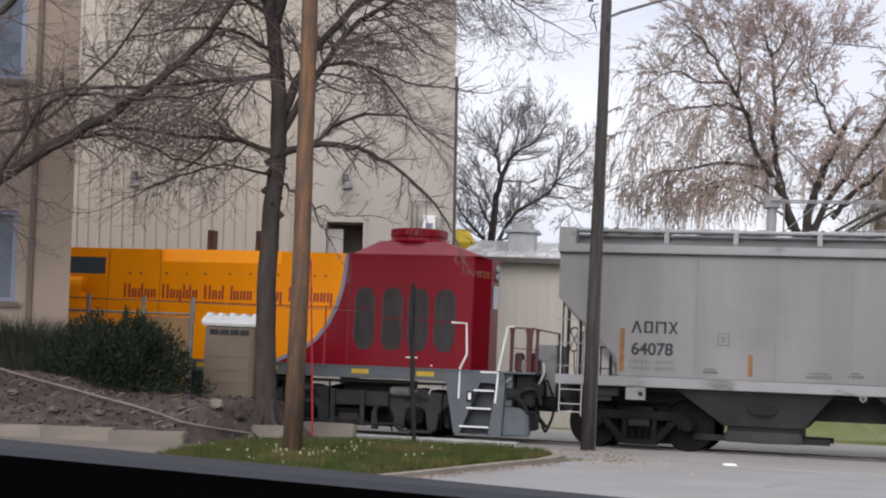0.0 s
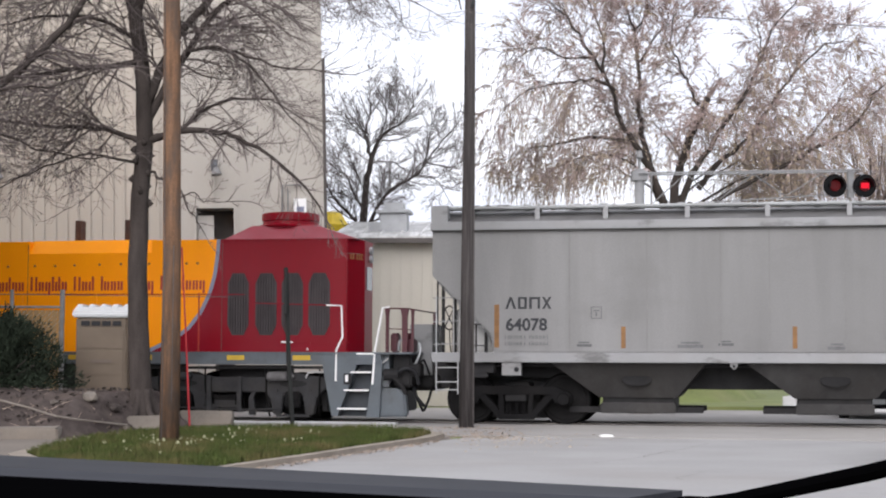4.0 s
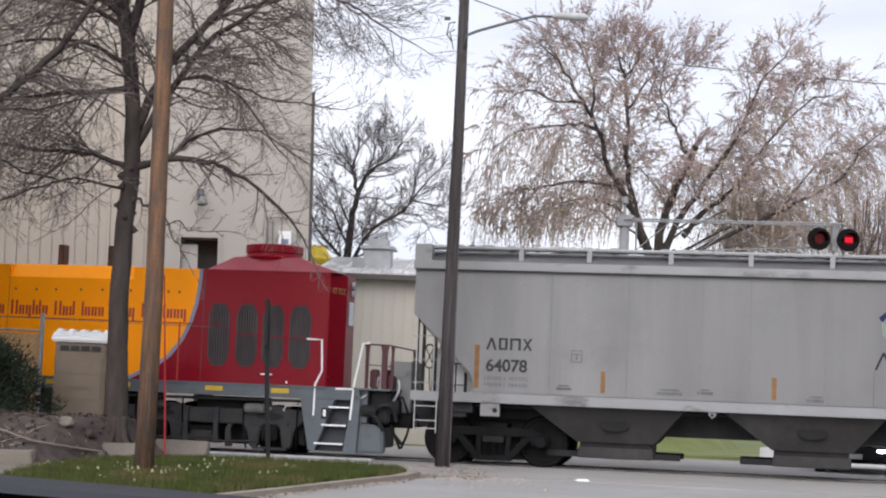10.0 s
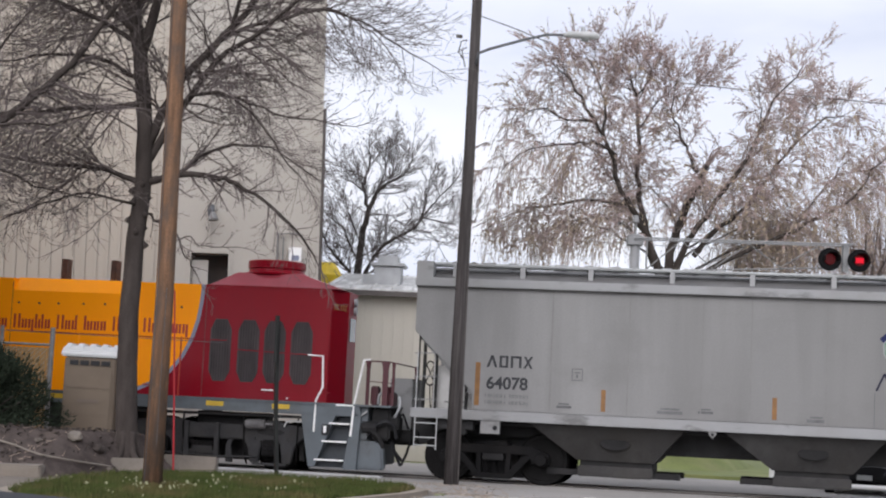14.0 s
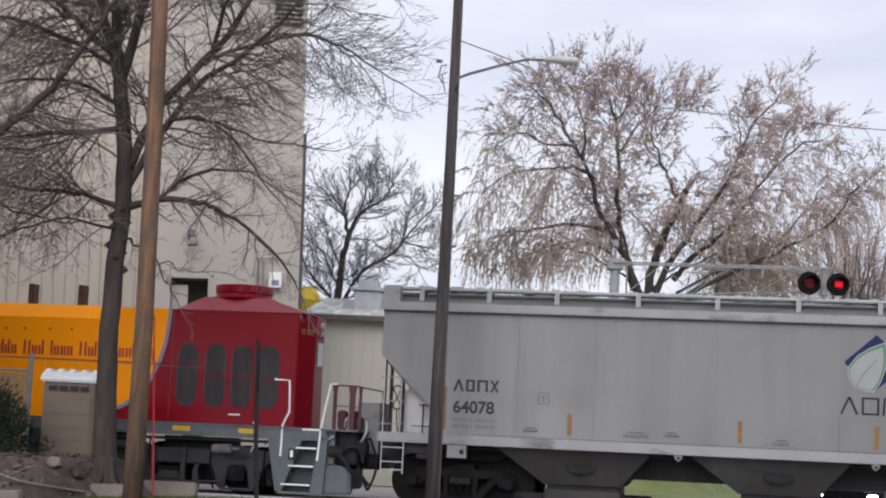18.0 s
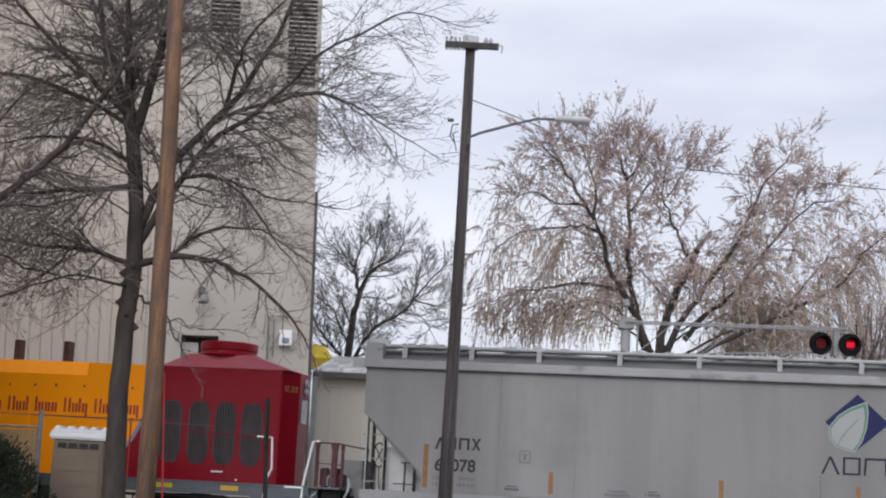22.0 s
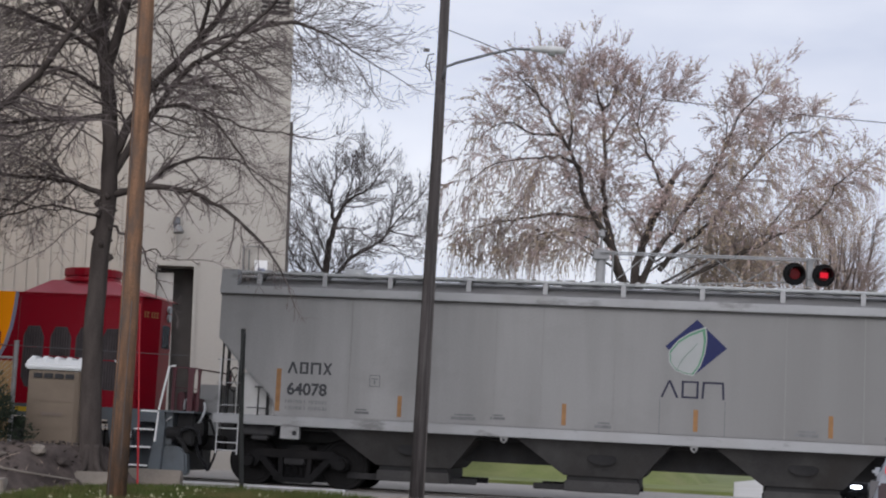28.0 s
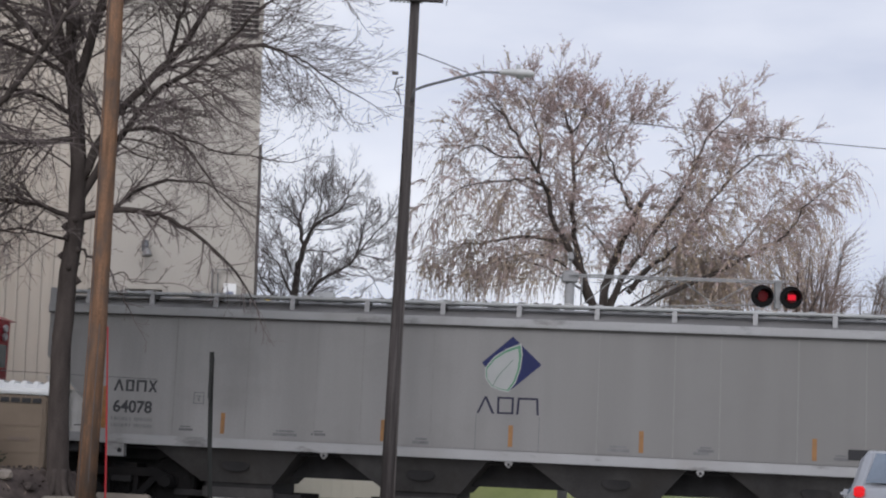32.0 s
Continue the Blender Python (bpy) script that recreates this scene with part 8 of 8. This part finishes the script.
def build_cars():
    # local x is the way the car heads
    a = math.degrees(math.atan2(HEAD.y, HEAD.x))
    c = thing("waiting_car", "silver-grey sedan waiting at the crossing with lit tail lights", "car", pose(7.41, 22.4, 0, 0, 0, a))
    prof = [(-2.35, 0.35), (2.3, 0.3), (2.4, 0.6), (2.2, 0.8), (1.1, 1.0), (0.35, 1.55), (-0.4, 1.66), (-1.25, 1.61), (-1.95, 1.18), (-2.3, 1.1), (-2.42, 0.75)]
    part("body", car_body(prof, 0.92, 0.25), M["car_silver"], c, "glossy silver-grey shell", bevel=0.07, smooth=True)
    rw = Mesh().quad((-1.92, -0.62, 1.2), (-1.92, 0.62, 1.2), (-1.3, 0.51, 1.58), (-1.3, -0.51, 1.58))
    rw.v = [(x - 0.03, y, z + 0.03) for x, y, z in rw.v]
    part("rear_window", rw, M["glass_sky"], c)
    for s in (-1, 1):
        sw = Mesh()
        for d in (0.012, -0.02):
            sw.v += [(x, s * (0.92 * (1 - 0.25 * (z - 0.95) / 0.45 if z < 1.4 else 0.75) + d), z) for x, z in ((-1.5, 1.08), (0.75, 1.08), (0.28, 1.4), (0.2, 1.46), (-1.0, 1.5), (-1.15, 1.4))]
        sw.f += [tuple(range(6)), tuple(range(11, 5, -1))] + [(i, i + 6, (i + 1) % 6 + 6, (i + 1) % 6) for i in range(6)]
        part("side_window", sw, M["glass"], c)
        part("tail_light", Mesh().box(-2.53, s * 0.55 - 0.12, 0.69, -2.2, s * 0.55 + 0.12, 0.89), M["taillight"], c, "lit red tail light", 0.03)
        part("mirror", Mesh().box(0.5, s * 0.98 - 0.1, 1.0, 0.62, s * 0.98 + 0.07, 1.12), M["car_silver"], c, bevel=0.04)
        part("shoulder_light", Mesh().prism([(-2.36, 1.05), (-2.0, 1.05), (-2.0, 1.18), (-2.26, 1.18)], s * 0.68 - 0.065, s * 0.68 + 0.065), M["taillight"], c, "lit red upper lamp", 0.02)
    low = Mesh()
    for z, h, e in ((0.3, 0.9, 0.0), (0.5, 0.945, 0.03), (0.97, 0.925, -0.02)):
        low.v += [(-2.3 - e, -h, z), (2.2, -h, z), (2.2, h, z), (-2.3 - e, h, z)]
    for k in (0, 4):
        low.f += [(k + i, k + (i + 1) % 4, k + 4 + (i + 1) % 4, k + 4 + i) for i in range(4)]
    part("lower_body", low, M["car_low"], c, "dark shaded lower body and sills", 0.02)
    part("bumper", Mesh().box(-2.51, -0.88, 0.3, -2.3, 0.88, 0.66), M["maroon"], c, "rear bumper with tail-light red put into its dark colour", 0.06)
    part("tailgate_panel", Mesh().box(-2.48, -0.82, 0.665, -2.3, 0.82, 0.95), M["maroon"], c, "tailgate band with tail-light red put into its dark colour", 0.03)
    part("number_plate", Mesh().box(-2.515, -0.18, 0.62, -2.44, 0.18, 0.76), M["plate"], c)
    car_wheels(c, (-1.45, 1.45), 0.92)

    o = thing("oncoming_car", "dark sedan facing the crossing with bright headlights", "car", pose(10.35, 40.0, 0, 0, 0, a + 180 + 3))
    prof = [(-2.3, 0.3), (2.25, 0.25), (2.38, 0.55), (2.25, 0.76), (1.1, 0.95), (0.2, 1.4), (-0.6, 1.46), (-1.4, 1.3), (-2.1, 1.0), (-2.35, 0.7)]
    part("body", car_body(prof, 0.92), M["car_dark"], o, "dark glossy painted shell", bevel=0.06, smooth=True)
    ws = Mesh().quad((1.1, -0.7, 0.98), (1.1, 0.7, 0.98), (0.25, 0.6, 1.4), (0.25, -0.6, 1.4))
    ws.v = [(x + 0.03, y, z + 0.03) for x, y, z in ws.v]
    part("windscreen", ws, M["glass"], o)
    for s in (-1, 1):
        part("headlight", Mesh().prism([(2.2, 0.52), (2.42, 0.52), (2.4, 0.585), (2.2, 0.6)], s * 0.61 - 0.12, s * 0.61 + 0.12), M["headlight"], o, "bright white headlight", 0.02)
        part("fog_lamp", Mesh().box(2.25, s * 0.7 - 0.1, 0.3, 2.36, s * 0.7 + 0.1, 0.4), M["black"], o, bevel=0.02)
    part("grille", Mesh().box(2.3, -0.42, 0.38, 2.4, 0.42, 0.66), M["black"], o, bevel=0.02)
    part("number_plate", Mesh().box(2.4, -0.17, 0.36, 2.42, 0.17, 0.47), M["plate"], o)
    car_wheels(o, (-1.4, 1.4), 0.92)

    # one's own car: the dark cowl, dashboard edge and wiper under the view
    d = thing("own_car", "dark dashboard, bonnet edge and wiper of the camera's car", "car", Matrix.Translation((0, 0, 1.28)) @ pose(0, 0, 0, 0, 0, -18.8))

    def strip(y0, l0, y1, l1, w, thick, right=None):
        """A cross strip between two lines across the car, each a height on the middle line and a slope to the right."""
        m = Mesh()
        e = w if right is None else right
        for dz in (0, -thick):
            m.v += [(x, y, q[0] + q[1] * x + dz) for x, y, q in ((-w, y0, l0), (e, y0, l0), (e, y1, l1), (-w, y1, l1))]
        m.f += [(0, 1, 2, 3), (7, 6, 5, 4), (0, 4, 5, 1), (1, 5, 6, 2), (2, 6, 7, 3), (3, 7, 4, 0)]
        return m

    part("bonnet", strip(1.02, (-0.0885, -0.0205), 1.25, (-0.0995, -0.0225), 1.3, 0.05, -0.24), M["dash_lip"], d, "dark blue-grey bonnet edge")
    # added black strip that carries the cowl's dark band to the right
    seal = strip(1.02, (-0.0945, -0.0205), 1.25, (-0.1055, -0.0225), 1.3, 0.05)
    seal.v = [(max(x, -0.237), y, z if x > 0 else z + (-0.237 - x) * -0.0205) for x, y, z in seal.v]
    part("cowl_filler", seal, M["dash_black"], d, "black filler strip continuing the cowl by the wiper")
    part("cowl", strip(0.62, (-0.0735, -0.0205), 0.8, (-0.0718, -0.0175), 1.1, 0.06), M["dash_black"], d, "black windscreen cowl")
    # added strip that widens the blue-grey bonnet band
    part("bonnet_filler", strip(0.8, (-0.0715, -0.0175), 0.815, (-0.0685, -0.0178), 1.1, 0.012), M["dash_lip"], d, "blue-grey filler strip widening the bonnet band")
    part("dashboard", strip(0.28, (-0.063, -0.0105), 0.6, (-0.0727, -0.0105), 0.9, 0.1), M["dash_grey"], d, "blue-grey padded dashboard top")
    part("wiper", Mesh().tube([(-0.27, 1.3, -0.113), (-0.21, 1.3, -0.105), (-0.108, 1.3, -0.081), (-0.046, 1.3, -0.064), (0.2, 1.3, -0.002)], [0.004, 0.006, 0.0065, 0.0065, 0.006], 8), M["dash_black"], d, "black windscreen wiper arm")
    hood = Mesh().along_x([(1.27, -0.36), (2.35, -0.62), (2.42, -0.52), (2.3, -0.36), (1.8, -0.27), (1.27, -0.21)], -0.8, 0.8)
    part("hood", hood, M["hood_paint"], d, "dark grey engine hood", 0.02)
    part("front_bumper", Mesh().along_x([(2.25, -1.05), (2.45, -1.0), (2.48, -0.66), (2.36, -0.62), (2.25, -0.62)], -0.84, 0.84), M["hood_paint"], d, bevel=0.02)
    part("bulkhead", Mesh().box(-0.75, 0.72, -1.0, 0.75, 1.2, -0.16), M["hood_paint"], d)
    for s in (-1, 1):
        part("fender", Mesh().prism([(s * 0.8 - 0.05, -0.95), (s * 0.8 + 0.05, -0.95), (s * 0.8 + 0.05, -0.38), (s * 0.8 - 0.05, -0.34)], 1.2, 2.3), M["hood_paint"], d)
        part("door_panel", Mesh().box(s * 0.83 - 0.04, -1.3, -1.0, s * 0.83 + 0.04, 1.15, -0.36), M["hood_paint"], d, bevel=0.02)
        part("headlight", Mesh().box(s * 0.62 - 0.15, 2.3, -0.62, s * 0.62 + 0.15, 2.43, -0.5), M["glass"], d, bevel=0.03)
        for y in (1.75, -0.95):
            w = part("wheel", Mesh().tube([(s * 0.72 - 0.1, y, -0.96), (s * 0.72 + 0.1, y, -0.96)], 0.32, 18), M["tyre"], d)
            part("rim", Mesh().tube([(s * 0.72 - 0.105, y, -0.96), (s * 0.72 + 0.105, y, -0.96)], 0.2, 14), M["galvanised"], w)
    part("floor_pan", Mesh().box(-0.79, 0.3, -1.05, 0.79, 1.2, -0.98), M["hood_paint"], d)
    part("boot", Mesh().along_x([(-2.0, -1.0), (-1.3, -1.0), (-1.3, -0.34), (-1.95, -0.4)], -0.8, 0.8), M["hood_paint"], d, bevel=0.03)
    l = single("litter", Mesh().box(-0.12, -0.07, 0, 0.12, 0.07, 0.05), M["litter"], "crumpled white paper litter lying on the street", "litter", pose(2.67, 28.46, 0.0, 4, 0, 20), bevel=0.02)


build_cars()


# ---- what moves ----
def motions():
    path = [(0, 0), (13.0, 0), (13.5, -0.07), (14, -0.18), (14.5, -0.26), (15.5, -0.32), (16.5, -0.36), (17, -0.39), (17.5, -0.42), (18, -0.465), (18.5, -0.50), (19, -0.53), (19.5, -0.615), (20, -0.685), (20.5, -0.75), (21, -0.82), (21.5, -0.93), (22, -1.05), (22.5, -1.19), (23, -1.32), (23.5, -1.47), (24, -1.62), (24.5, -1.79), (25, -1.98), (25.5, -2.18), (26, -2.46), (26.5, -2.71), (27.5, -3.31), (28.5, -3.97), (29, -4.33), (29.5, -4.68), (30, -5.05), (30.5, -5.43), (31, -5.83), (31.5, -6.23), (32, -6.69)]
    for car in (HOPPER, LOCO):
        walk(car, [(t, TRACK @ Matrix.Translation((s, 0, 0))) for t, s in path])
    for ob, x, y, r in WHEELS:
        walk(ob, [(t, Matrix.Translation((x, y, r)) @ Matrix.Rotation(s / r, 4, "Y")) for t, s in path])


motions()
